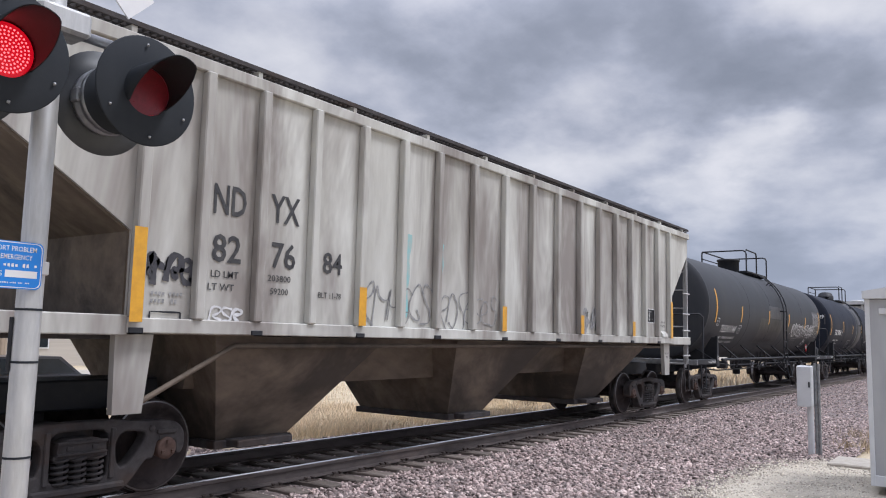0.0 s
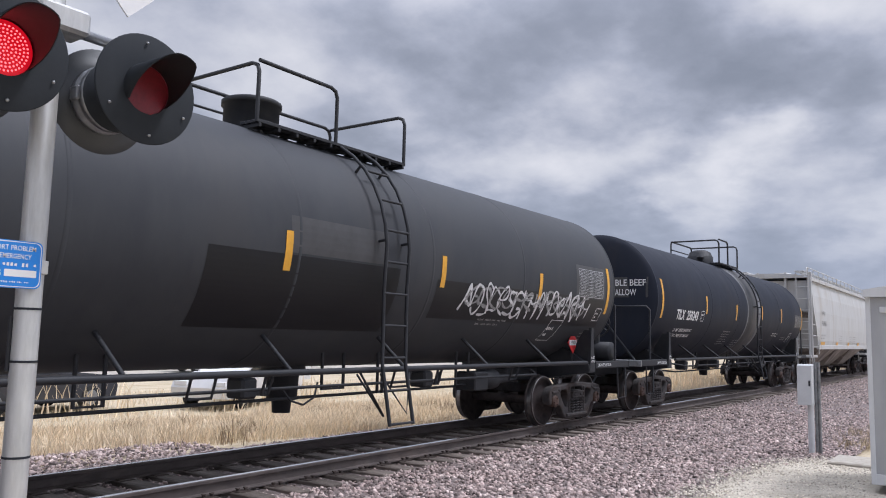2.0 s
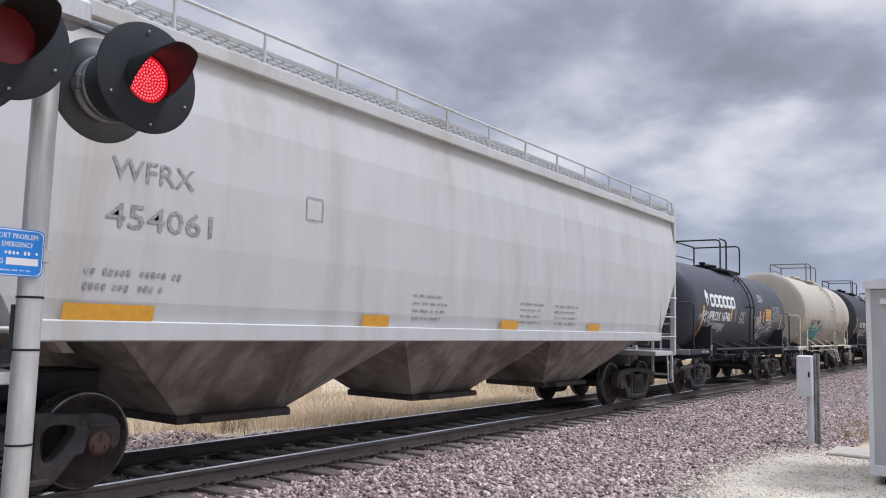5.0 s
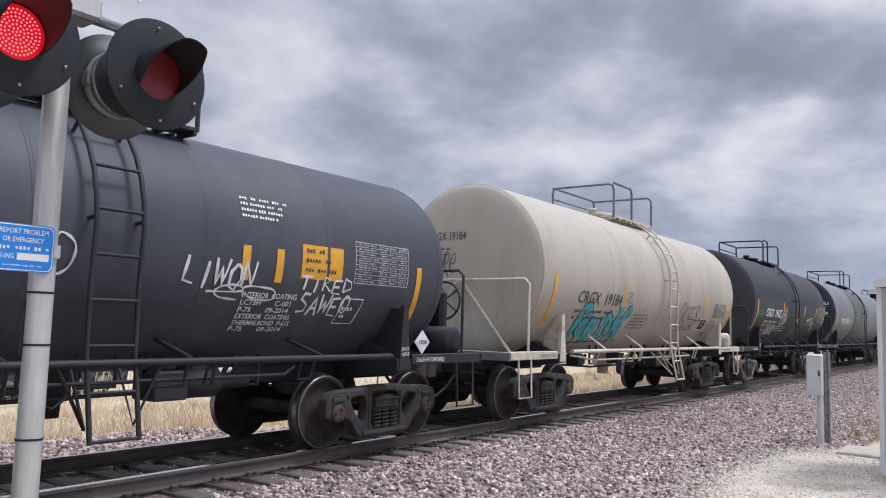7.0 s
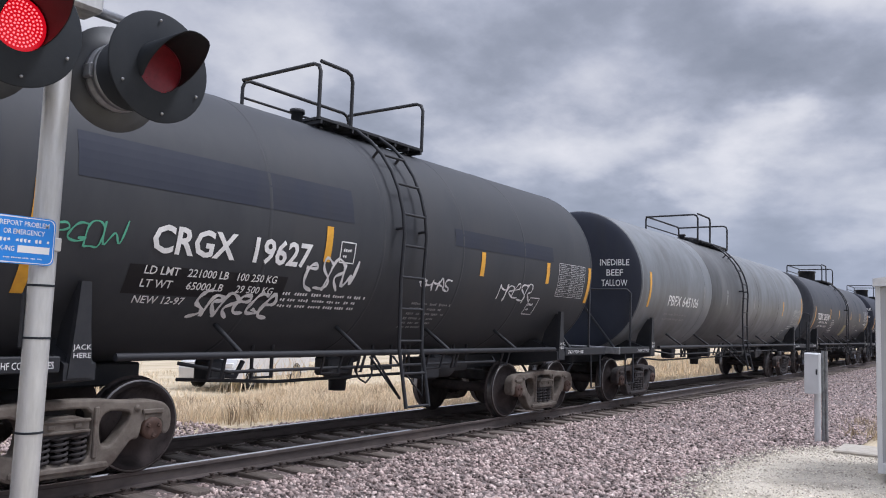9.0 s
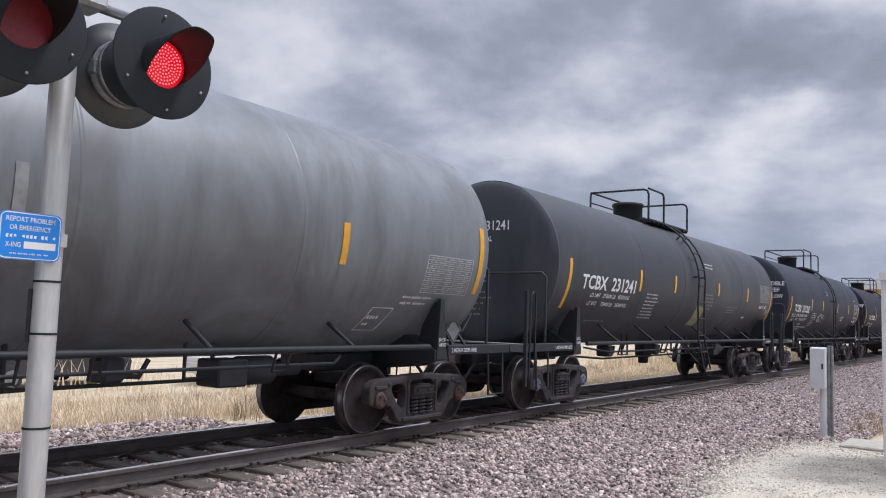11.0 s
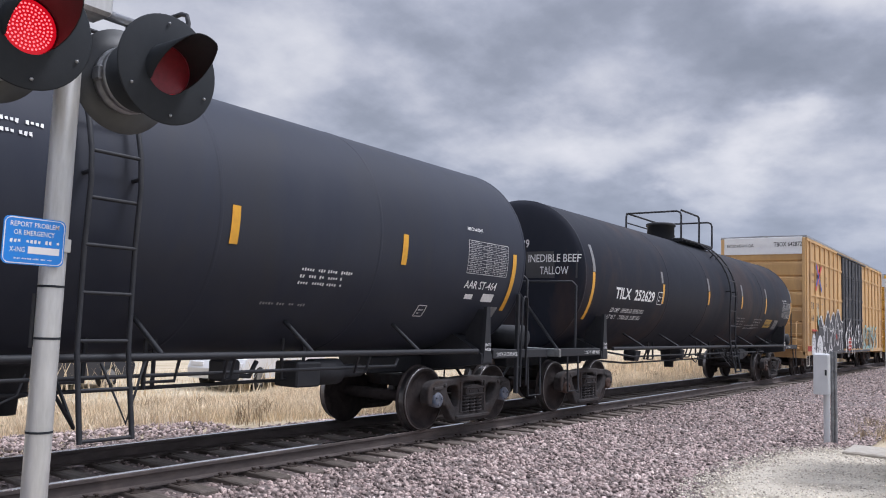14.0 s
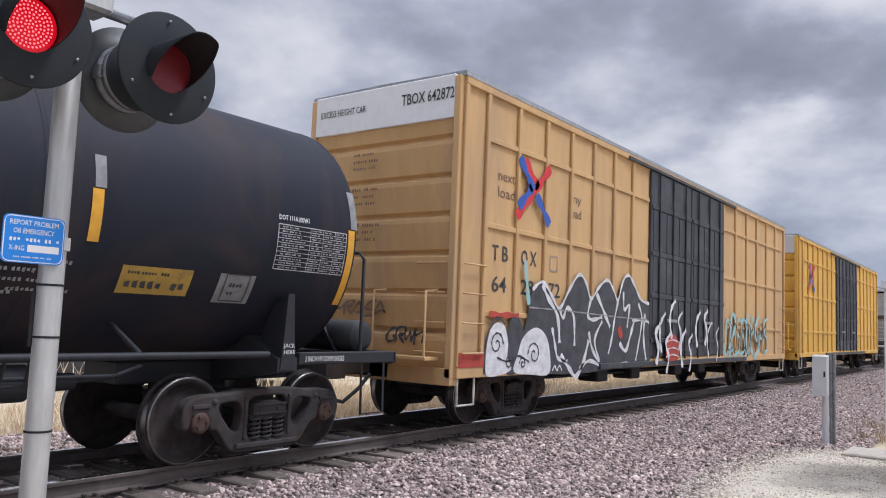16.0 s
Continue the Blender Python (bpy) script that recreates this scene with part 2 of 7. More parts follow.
spray_green = mat("green_spray_paint", (0.10, 0.42, 0.28), None, 0.7, bump=0.0)
spray_black = mat("black_spray_paint", (0.035, 0.035, 0.042), (0.07, 0.07, 0.08), 0.7, scale=5, bump=0.0)
spray_red = mat("red_spray_paint", (0.45, 0.06, 0.04), None, 0.7, bump=0.0)
rail_side = mat("rusty_rail_web", (0.125, 0.103, 0.095), (0.085, 0.07, 0.066), 0.8, scale=9, stretch=(.4, 1, 1), dirt=(0.165, 0.13, 0.115), dirt_amount=0.4, dirt_scale=3, bump=0.25)
tie_wood = mat("weathered_sleeper_wood", (0.21, 0.175, 0.15), (0.11, 0.09, 0.078), 0.9, scale=9, stretch=(4, .35, 4), dirt=(0.085, 0.07, 0.06), dirt_amount=0.5, dirt_scale=2, bump=0.5, per_object=0.3)
rail_top = mat("worn_bright_rail_top", (0.88, 0.87, 0.86), (0.78, 0.77, 0.75), 0.14, metal=1.0, scale=5, stretch=(.3, 4, 1), bump=0.0)
iron_rust = mat("rusty_track_iron", (0.06, 0.042, 0.034), (0.04, 0.03, 0.026), 0.8, scale=20, bump=0.3)
stone = mat("pinkish_crushed_stone", (0.385, 0.305, 0.28), (0.25, 0.19, 0.175), 0.9, scale=28, dirt=(0.60, 0.51, 0.47), dirt_amount=0.42, dirt_scale=5, bump=0.3, fine=160, per_island=0.75)
stone_bed = mat("ballast_bed", (0.24, 0.19, 0.18), (0.08, 0.065, 0.06), 0.95, scale=22, dirt=(0.36, 0.31, 0.29), dirt_amount=0.4, dirt_scale=14, bump=1.0, fine=60)
limestone = mat("pale_crushed_limestone", (0.60, 0.545, 0.45), (0.44, 0.395, 0.32), 0.95, scale=36, dirt=(0.40, 0.355, 0.285), dirt_amount=0.55, dirt_scale=1.6, bump=0.9, fine=110)
earth = mat("dry_grass_ground", (0.52, 0.44, 0.315), (0.42, 0.35, 0.24), 0.95, scale=1.3, stretch=(.35, 2.2, 1), dirt=(0.28, 0.22, 0.13), dirt_amount=0.45, dirt_scale=0.6, bump=0.8, fine=40)
limestone_chips = mat("limestone_chips", (0.62, 0.565, 0.475), (0.46, 0.41, 0.34), 0.95, scale=30, bump=0.0, per_island=0.4)
straw = mat("dry_straw_grass", (0.80, 0.675, 0.49), (0.68, 0.56, 0.395), 0.85, scale=5, per_island=0.25, bump=0.0)
straw_mid = mat("faded_low_grass", (0.50, 0.40, 0.27), (0.36, 0.28, 0.18), 0.88, scale=5, per_island=0.35, bump=0.0)
straw_dark = mat("brown_weed_stalks", (0.34, 0.255, 0.165), (0.24, 0.175, 0.115), 0.9, scale=5, per_island=0.35, bump=0.0)
mast_alu = mat("brushed_aluminium_mast", (0.60, 0.60, 0.59), (0.48, 0.48, 0.47), 0.42, metal=0.55, scale=7, stretch=(3, 3, .5), dirt=(0.36, 0.35, 0.34), dirt_amount=0.35, dirt_scale=2.2, bump=0.06)
signal_black = mat("matte_black_signal_paint", (0.019, 0.0225, 0.028), (0.024, 0.028, 0.034), 0.75, scale=12, bump=0.05, spec=0.25)
signal_inside = mat("black_hood_inside", (0.01, 0.01, 0.012), None, 0.5, bump=0.03)
housing_alu = mat("cast_aluminium_housing", (0.34, 0.35, 0.36), (0.2, 0.2, 0.21), 0.38, metal=0.7, scale=9, bump=0.08)
back_grey = mat("grey_backboard", (0.055, 0.06, 0.068), (0.042, 0.046, 0.053), 0.5, scale=6, bump=0.05)
lens_red = mat("dark_red_lens", (0.17, 0.012, 0.02), (0.12, 0.009, 0.014), 0.3, scale=30, bump=0.1)
led_red = mat("lit_red_diodes", (0.3, 0.005, 0.01), None, 0.4, bump=0.0, glow=(1.0, 0.003, 0.018), glow_strength=0.5)
led_dot = mat("bright_diode_dots", (0.5, 0.06, 0.06), None, 0.4, bump=0.0, glow=(1.0, 0.16, 0.17), glow_strength=1.9)
sign_blue = mat("blue_reflective_sign", (0.015, 0.22, 0.70), (0.015, 0.20, 0.64), 0.4, scale=6, bump=0.0)
sign_white = mat("white_reflective_sign", (0.75, 0.76, 0.77), (0.7, 0.7, 0.72), 0.45, scale=6, bump=0.0)
cabinet_alu = mat("dull_aluminium_cabinet", (0.42, 0.43, 0.44), (0.36, 0.365, 0.38), 0.55, metal=0.35, scale=3, stretch=(1, 1, .3), dirt=(0.3, 0.3, 0.3), dirt_amount=0.3, bump=0.03)
cabinet_pale = mat("pale_grey_cabinet_paint", (0.60, 0.61, 0.62), (0.55, 0.56, 0.57), 0.5, scale=4, bump=0.03)
concrete = mat("weathered_concrete", (0.42, 0.385, 0.33), (0.34, 0.31, 0.265), 0.9, scale=8, dirt=(0.25, 0.22, 0.18), dirt_amount=0.4, bump=0.3)
pole_wood = mat("weathered_pole_wood", (0.38, 0.31, 0.24), (0.28, 0.225, 0.17), 0.9, scale=5, stretch=(3, 3, .2), bump=0.3)
bark = mat("grey_bare_bark", (0.12, 0.10, 0.09), (0.08, 0.068, 0.062), 0.9, scale=6, bump=0.3)
siding = mat("pale_house_siding", (0.52, 0.48, 0.42), (0.47, 0.43, 0.38), 0.8, scale=2, stretch=(.2, .2, 8), bump=0.2)
shingle = mat("brown_roof_shingles", (0.13, 0.105, 0.09), (0.09, 0.075, 0.065), 0.9, scale=8, bump=0.3)
window_dark = mat("dark_window_glass", (0.02, 0.025, 0.03), None, 0.15, bump=0.0)
car_white = mat("white_vehicle_paint", (0.68, 0.68, 0.68), (0.62, 0.62, 0.62), 0.3, scale=2, bump=0.0, coat=0.5)
car_dark = mat("dark_vehicle_paint", (0.03, 0.032, 0.04), (0.035, 0.037, 0.045), 0.3, scale=2, bump=0.0, coat=0.5)
tyre = mat("rubber_tyre", (0.02, 0.02, 0.02), None, 0.85, bump=0.1)
woods = mat("far_bare_woods", (0.17, 0.15, 0.14), (0.13, 0.115, 0.11), 0.95, scale=0.5, bump=0.0, per_island=0.3)


# ---- shapes ----
class Geo:
    """Vertices and faces gathered from simple solids; becomes one mesh."""

    def __init__(self):
        self.v, self.f, self.s = [], [], []

    def add(self, verts, faces, smooth=False):
        k = len(self.v)
        self.v += [tuple(p) for p in verts]
        self.f += [tuple(i + k for i in q) for q in faces]
        self.s += [smooth] * len(faces)
        return self

    def box(self, x0, x1, y0, y1, z0, z1, b=0.006):
        """A box with chamfered edges."""
        lo, hi = (x0, y0, z0), (x1, y1, z1)
        b = min(b, 0.3 * min(h - l for l, h in zip(lo, hi)))
        verts, ids = [], {}
        for sx in (0, 1):
            for sy in (0, 1):
                for sz in (0, 1):
                    s = (sx, sy, sz)
                    for ax in range(3):
                        p = []
                        for i in range(3):
                            c = hi[i] if s[i] else lo[i]
                            p.append(c if i == ax else c + (-b if s[i] else b))
                        ids[s, ax] = len(verts)
                        verts.append(p)
        faces = []
        for ax in range(3):
            a, c = (ax + 1) % 3, (ax + 2) % 3
            for side in (0, 1):
                loop = []
                for va, vc in ((0, 0), (1, 0), (1, 1), (0, 1)):
                    s = [0, 0, 0]
                    s[ax], s[a], s[c] = side, va, vc
                    loop.append(ids[tuple(s), ax])
                faces.append(loop if side else loop[::-1])
            for va in (0, 1):
                for vc in (0, 1):
                    s0, s1 = [0, 0, 0], [0, 0, 0]
                    s0[a], s0[c], s1[a], s1[c] = va, vc, va, vc
                    s1[ax] = 1
                    s0, s1 = tuple(s0), tuple(s1)
                    q = [ids[s0, a], ids[s1, a], ids[s1, c], ids[s0, c]]
                    faces.append(q if va == vc else q[::-1])
        for s in [(i, j, k) for i in (0, 1) for j in (0, 1) for k in (0, 1)]:
            q = [ids[s, 0], ids[s, 1], ids[s, 2]]
            faces.append(q if sum(s) % 2 else q[::-1])
        return self.add(verts, faces)

    def tube(self, pts, r, n=8, closed=False):
        """A round bar along a line of points."""
        pts = [Vector(p) for p in pts]
        m = len(pts)
        ref, verts = None, []
        for i, p in enumerate(pts):
            d = (pts[(i + 1) % m] - pts[i - 1]) if closed else (pts[min(i + 1, m - 1)] - pts[max(i - 1, 0)])
            d.normalize()
            if ref is None:
                ref = d.orthogonal()
            ref = (ref - d * ref.dot(d)).normalized()
            o = d.cross(ref)
            rr = r[i] if isinstance(r, (list, tuple)) else r
            verts += [p + ref * rr * math.cos(2 * math.pi * k / n) + o * rr * math.sin(2 * math.pi * k / n) for k in range(n)]
        faces = []
        for i in range(m if closed else m - 1):
            j = (i + 1) % m
            faces += [(i * n + k, i * n + (k + 1) % n, j * n + (k + 1) % n, j * n + k) for k in range(n)]
        self.add(verts, faces, True)
        if not closed:
            self.add(verts[:n], [tuple(range(n))[::-1]])
            self.add(verts[-n:], [tuple(range(n))])
        return self

    def lathe(self, profile, origin, axis="x", n=32, a0=0.0, a1=360.0):
        """Turns a profile of (along, radius) about an axis."""
        full = abs(a1 - a0) >= 359.9
        k = n if full else n + 1
        verts = []
        for s, r in profile:
            for i in range(k):
                a = radians(a0 + (a1 - a0) * i / n)
                c, d = r * math.cos(a), r * math.sin(a)
                p = {"x": (s, c, d), "y": (d, s, c), "z": (c, d, s)}[axis]
                verts.append((p[0] + origin[0], p[1] + origin[1], p[2] + origin[2]))
        faces = []
        for j in range(len(profile) - 1):
            for i in range(n):
                q = (j * k + i, j * k + (i + 1) % k, (j + 1) * k + (i + 1) % k, (j + 1) * k + i)
                faces.append(q[::-1])
        return self.add(verts, faces, True)

    def prism(self, outline, y0, y1, plane="xz"):
        """Pushes a flat outline through a thickness."""
        n = len(outline)
        area = sum(outline[i][0] * outline[(i + 1) % n][1] - outline[(i + 1) % n][0] * outline[i][1] for i in range(n))
        pts = outline if area > 0 else outline[::-1]
        put = {"xz": lambda a, b, c: (a, c, b), "xy": lambda a, b, c: (a, b, c), "yz": lambda a, b, c: (c, a, b)}[plane]
        verts = [put(a, b, y0) for a, b in pts] + [put(a, b, y1) for a, b in pts]
        flip = plane == "xz"
        faces = [tuple(range(n)), tuple(range(2 * n - 1, n - 1, -1))]
        faces += [(i, i + n, (i + 1) % n + n, (i + 1) % n) for i in range(n)]
        if not flip:
            faces = [q[::-1] for q in faces]
        return self.add(verts, faces)

    def helix(self, x, y, z0, z1, r, wire, turns):
        n = int(turns * 10)
        return self.tube([(x + r * math.cos(2 * math.pi * i / 10), y + r * math.sin(2 * math.pi * i / 10), z0 + (z1 - z0) * i / n) for i in range(n + 1)], wire, 5)

    def mesh(self, name):
        me = bpy.data.meshes.new(name)
        me.from_pydata(self.v, [], self.f)
        me.polygons.foreach_set("use_smooth", self.s)
        me.update()
        return me


def part(name, shape, material, parent=None, label="", at=None):
    """One mesh object, under its thing or part."""
    if isinstance(shape, list):
        made = [part(name, g, material, parent, label, at) for g in shape]
        return made[0] if made else None
    me = shape.mesh(name) if isinstance(shape, Geo) else shape
    if not me.materials:
        me.materials.append(material)
    ob = new(name, me)
    if me.materials[0] is not material:
        ob.material_slots[0].link = "OBJECT"
        ob.material_slots[0].material = material
    ob.parent = parent
    if at:
        ob.location = at
    if name in ("fine_print", "inspection_table", "diode_pattern"):
        tagged(ob, kind="stuff")
    return tagged(ob, label=label) if label else ob


def split_words(pts, faces, gap):
    """Groups the letters of a line into words: runs of faces with no wider gap along the line."""
    spans = sorted((min(pts[i][0] for i in f), max(pts[i][0] for i in f), k) for k, f in enumerate(faces))
    groups, reach = [], -1e9
    for a, b, k in spans:
        if a > reach + gap:
            groups.append([])
        groups[-1].append(k)
        reach = max(reach, b)
    out = []
    for group in groups:
        ids = sorted({i for k in group for i in faces[k]})
        new_id = {i: j for j, i in enumerate(ids)}
        out.append(([pts[i] for i in ids], [tuple(new_id[i] for i in faces[k]) for k in group]))
    return out


def thing(name, label, category, group="", at=(0, 0, 0)):
    ob = new(name)
    ob.empty_display_size = 0.3
    ob.location = at
    return tagged(ob, label, category, group)


def arc(cx, cz, r, a0, a1, n=5):
    return [(cx + r * math.cos(radians(a0 + (a1 - a0) * i / n)), cz + r * math.sin(radians(a0 + (a1 - a0) * i / n))) for i in range(n + 1)]


def words(body, height, squeeze=1.0, bold=0.0, slant=0.0):
    """Flat letters as (points, faces), cut into bands so that they can follow a curved wall. Height is that of capitals."""
    cu = bpy.data.curves.new("letters", "FONT")
    cu.body, cu.size, cu.offset, cu.resolution_u, cu.shear = body, height / 0.72, bold * height, 2, slant
    ob = bpy.data.objects.new("letters", cu)
    me = bpy.data.meshes.new_from_object(ob)
    bm = bmesh.new()
    bm.from_mesh(me)
    for i in range(-2, int(height * 1.5 / 0.08) + 1):
        bmesh.ops.bisect_plane(bm, geom=bm.verts[:] + bm.edges[:] + bm.faces[:], plane_co=(0, i * 0.08 + 0.004, 0), plane_no=(0, 1, 0))
    pts = [(v.co.x * squeeze, v.co.y) for v in bm.verts]
    bm.verts.index_update()
    faces = [tuple(v.index for v in f.verts) for f in bm.faces]
    bm.free()
    bpy.data.objects.remove(ob)
    bpy.data.curves.remove(cu)
    bpy.data.meshes.remove(me)
    return pts, faces


# stroke forms of loose spray-painted tags, in a unit box
TAG_FORMS = (
    [(.05, 0), (.1, 1), (.75, .95), (.8, .6), (.1, .5), (.85, 0)],
    [(.8, .85), (.4, 1), (.05, .6), (.1, .1), (.6, 0), (.85, .3), (.45, .4)],
    [(.8, .95), (.2, 1), (.1, .6), (.8, .45), (.8, .02), (.05, .05)],
    [(0, 0), (.35, 1), (.45, 1), (.85, 0), (.6, .35), (.2, .35)],
    [(.1, .1), (.05, .9), (.5, 1), (.85, .7), (.8, .1), (.4, 0), (.1, .15)],
    [(.05, 1), (.1, 0), (.45, .6), (.6, .6), (.75, 0), (.9, 1)],
    [(.1, 0), (.1, 1), (.15, .5), (.85, .55), (.8, 1), (.85, 0)],
    [(.05, .55), (.75, .6), (.6, 1), (.1, .8), (.1, .15), (.8, .05)],
)


class Wall:
    """Places marks on a surface: a tank's side, a tank's head or a flat side. where(s, h) gives the point and normal offset lift."""

    def __init__(self, where):
        self.where = where

    def flat(self, pts, faces, s, h, lift=0.008):
        g = Geo()
        g.add([self.where(s + a, h + b, lift) for a, b in pts], faces)
        return g

    def text(self, body, s, h, height, width=None, bold=0.0, slant=0.0, lift=0.008):
        pts, faces = words(body, height, 1.0, bold, slant)
        if not pts:
            return []
        w = max(p[0] for p in pts)
        k = width / w if width else 1.0
        return [self.flat(p, f, s, h, lift) for p, f in split_words([(a * k, b) for a, b in pts], faces, .3 * height)]

    def patch(self, s0, s1, h0, h1, lift=0.006, slope=0.0):
        n, m = max(1, int((h1 - h0) / 0.07)), max(1, int((s1 - s0) / 0.5))
        pts = [(s0 + (s1 - s0) * i / m, h0 + (h1 - h0) * j / n + slope * (s1 - s0) * i / m) for j in range(n + 1) for i in range(m + 1)]
        faces = [(j * (m + 1) + i, j * (m + 1) + i + 1, (j + 1) * (m + 1) + i + 1, (j + 1) * (m + 1) + i) for j in range(n) for i in range(m)]
        return self.flat(pts, faces, 0, 0, lift)

    def frame_of(self, s0, s1, h0, h1, w=0.015, lift=0.009, lean=0.0):
        g = Geo()
        for a, b in (((s0, h0), (s1, h0)), ((s1, h0), (s1, h1)), ((s1, h1), (s0, h1)), ((s0, h1), (s0, h0))):
            self.stroke([(a[0] + lean * (a[1] - h0), a[1]), (b[0] + lean * (b[1] - h0), b[1])], w, lift, g)
        return g

    def stroke(self, line, w=0.03, lift=0.009, g=None):
        """A painted line of width w through points (s, h)."""
        g = g or Geo()
        pts = []
        for (a, b), (c, d) in zip(line, line[1:]):
            n = max(1, int(math.hypot(c - a, d - b) / 0.08))
            pts += [(a + (c - a) * i / n, b + (d - b) * i / n) for i in range(n)]
        pts.append(line[-1])
        verts = []
        for i, (a, b) in enumerate(pts):
            p, q = pts[max(i - 1, 0)], pts[min(i + 1, len(pts) - 1)]
            dx, dy = q[0] - p[0], q[1] - p[1]
            ln = math.hypot(dx, dy) or 1
            ww = w * (0.75 + 0.25 * math.sin(i * 1.3)) / 2
            verts += [self.where(a - dy / ln * ww, b + dx / ln * ww, lift), self.where(a + dy / ln * ww, b - dx / ln * ww, lift)]
        g.add(verts, [(2 * i, 2 * i + 1, 2 * i + 3, 2 * i + 2) for i in range(len(pts) - 1)])
        return g

    def bars(self, s0, s1, h0, rows, pitch, height, seed, ragged=0.3, lift=0.009):
        """Rows of small unreadable lettering as short bars."""
        rng = random.Random(seed)
        g = Geo()
        for j in range(rows):
            s, h = s0, h0 - j * pitch
            end = s1 - rng.random() * ragged * (s1 - s0)
            while s < end:
                w = min(rng.uniform(1.2, 4.5) * height, end - s)
                for a in np.arange(s, s + w - 0.3 * height, 0.8 * height):
                    self.stroke([(a, h), (a + 0.5 * height, h + rng.uniform(-.1, .1) * height)], height * rng.uniform(.55, .95), lift, g)
                s += w + height * 0.9
        return g

    def table(self, s0, s1, h0, h1, rows, cols, seed):
        """A stencilled inspection table: frame, rules and unreadable entries."""
        g = self.frame_of(s0, s1, h0, h1, 0.012)
        for j in range(1, rows):
            h = h0 + (h1 - h0) * j / rows
            self.stroke([(s0, h), (s1, h)], 0.008, 0.009, g)
        for c in cols:
            s = s0 + (s1 - s0) * c
            self.stroke([(s, h0), (s, h1)], 0.008, 0.009, g)
        p = (h1 - h0) / rows
        edges = [0.0, *cols, 1.0]
        for a, b in zip(edges, edges[1:]):
            w = (s1 - s0) * (b - a)
            x = s0 + (s1 - s0) * a
            q = self.bars(x + 0.12 * w, x + 0.9 * w, h1 - 0.5 * p, rows, p, p * 0.42, seed + int(a * 10), 0.35)
            g.add(q.v, q.f)
        return g

    def scrawl(self, s0, s1, h0, h1, letters, w, seed, slant=0.15, lift=0.010):
        """Loose graffiti strokes that spell nothing."""
        rng = random.Random(seed)
        out = []
        step = (s1 - s0) / letters
        for i in range(letters):
            a = s0 + step * i
            pts = [(u * 1.3 - .15 + rng.uniform(-.16, .16), v + rng.uniform(-.16, .16)) for u, v in rng.choice(TAG_FORMS)]
            pts = [pts[0]] + pts + [pts[-1]]
            smooth = []
            for p, q, r in zip(pts, pts[1:], pts[2:]):
                for t in (0.0, 0.25, 0.5, 0.75):
                    c = (1 - t) ** 2, 2 * t * (1 - t), t * t
                    m0, m1 = ((p[0] + q[0]) / 2, (p[1] + q[1]) / 2), ((q[0] + r[0]) / 2, (q[1] + r[1]) / 2)
                    smooth.append(tuple(c[0] * m0[j] + c[1] * q[j] + c[2] * m1[j] for j in (0, 1)))
            line = [(a + step * 1.05 * u + slant * (h1 - h0) * v, h0 + (h1 - h0) * v) for u, v in smooth]
            out.append(self.stroke(line, w * rng.uniform(.7, 1.1), lift + .0004 * (i % 3)))
        return out


# ---- running gear, shared by all cars ----
WHEEL = 0.457
BASE = 0.889


def rounded(outline, k=.28):
    """Cuts the corners of an outline twice, so that it reads as a casting."""
    for _ in range(2):
        out = []
        for p, q in zip(outline, outline[1:] + outline[:1]):
            out += [(p[0] + (q[0] - p[0]) * k, p[1] + (q[1] - p[1]) * k), (q[0] - (q[0] - p[0]) * k, q[1] - (q[1] - p[1]) * k)]
        outline = out
    return outline


def cast_plate(outer, holes, half, soft):
    """A thick cast plate in the xz plane with openings and rounded edges."""
    cu = bpy.data.curves.new("casting", "CURVE")
    cu.dimensions, cu.fill_mode, cu.extrude, cu.bevel_depth, cu.bevel_resolution, cu.offset = "2D", "BOTH", half - soft, soft, 1, -soft
    for line in (outer, *holes):
        sp = cu.splines.new("POLY")
        sp.points.add(len(line) - 1)
        for p, (x, z) in zip(sp.points, line):
            p.co = (x, z, 0, 1)
        sp.use_cyclic_u = True
    ob = bpy.data.objects.new("casting", cu)
    me = bpy.data.meshes.new_from_object(ob)
    g = Geo()
    g.add([(v.co.x, -v.co.z, v.co.y) for v in me.vertices], [tuple(q.vertices) for q in me.polygons])
    bpy.data.objects.remove(ob)
    bpy.data.curves.remove(cu)
    bpy.data.meshes.remove(me)
    return g


def side_frame_shape():
    half = [(.0, .10), (.40, .10), (.50, .15), (.60, .27), (.68, .37), (.74, .36), (.775, .42), (.79, .545), (.99, .545), (1.0, .40), (1.07, .385), (1.11, .47), (1.10, .62), (1.02, .70), (.86, .735), (.60, .735), (.34, .77), (.0, .775)]
    outer = half + [(-x, z) for x, z in half[::-1]][1:-1]
    window = [(.35, .655), (.62, .645), (.67, .60), (.60, .48), (.45, .31), (.36, .36)]
    middle = [(-.265, .225), (.265, .225), (.275, .69), (-.275, .69)]
    g = cast_plate(rounded(outer, .22), [rounded(window), rounded([(-x, z) for x, z in window]), rounded(middle, .12)], .08, .022)
    for k in (-1, 1):
        # bearing adapter under the jaw, wear lugs, column ribs and the flange over the spring seat
        g.box(*sorted((k * .80, k * .985)), -.085, .085, .535, .60, .01)
        g.box(*sorted((k * .775, k * 1.0)), -.105, -.07, .60, .645, .008)
        g.box(*sorted((k * .285, k * .335)), -.10, -.07, .24, .70, .01)
        g.lathe([(-.098, .0), (-.096, .03), (-.078, .036)], (k * .72, 0, .66), "y", 10)
    g.box(-.44, .44, -.115, .09, .145, .205, .014)
    return g


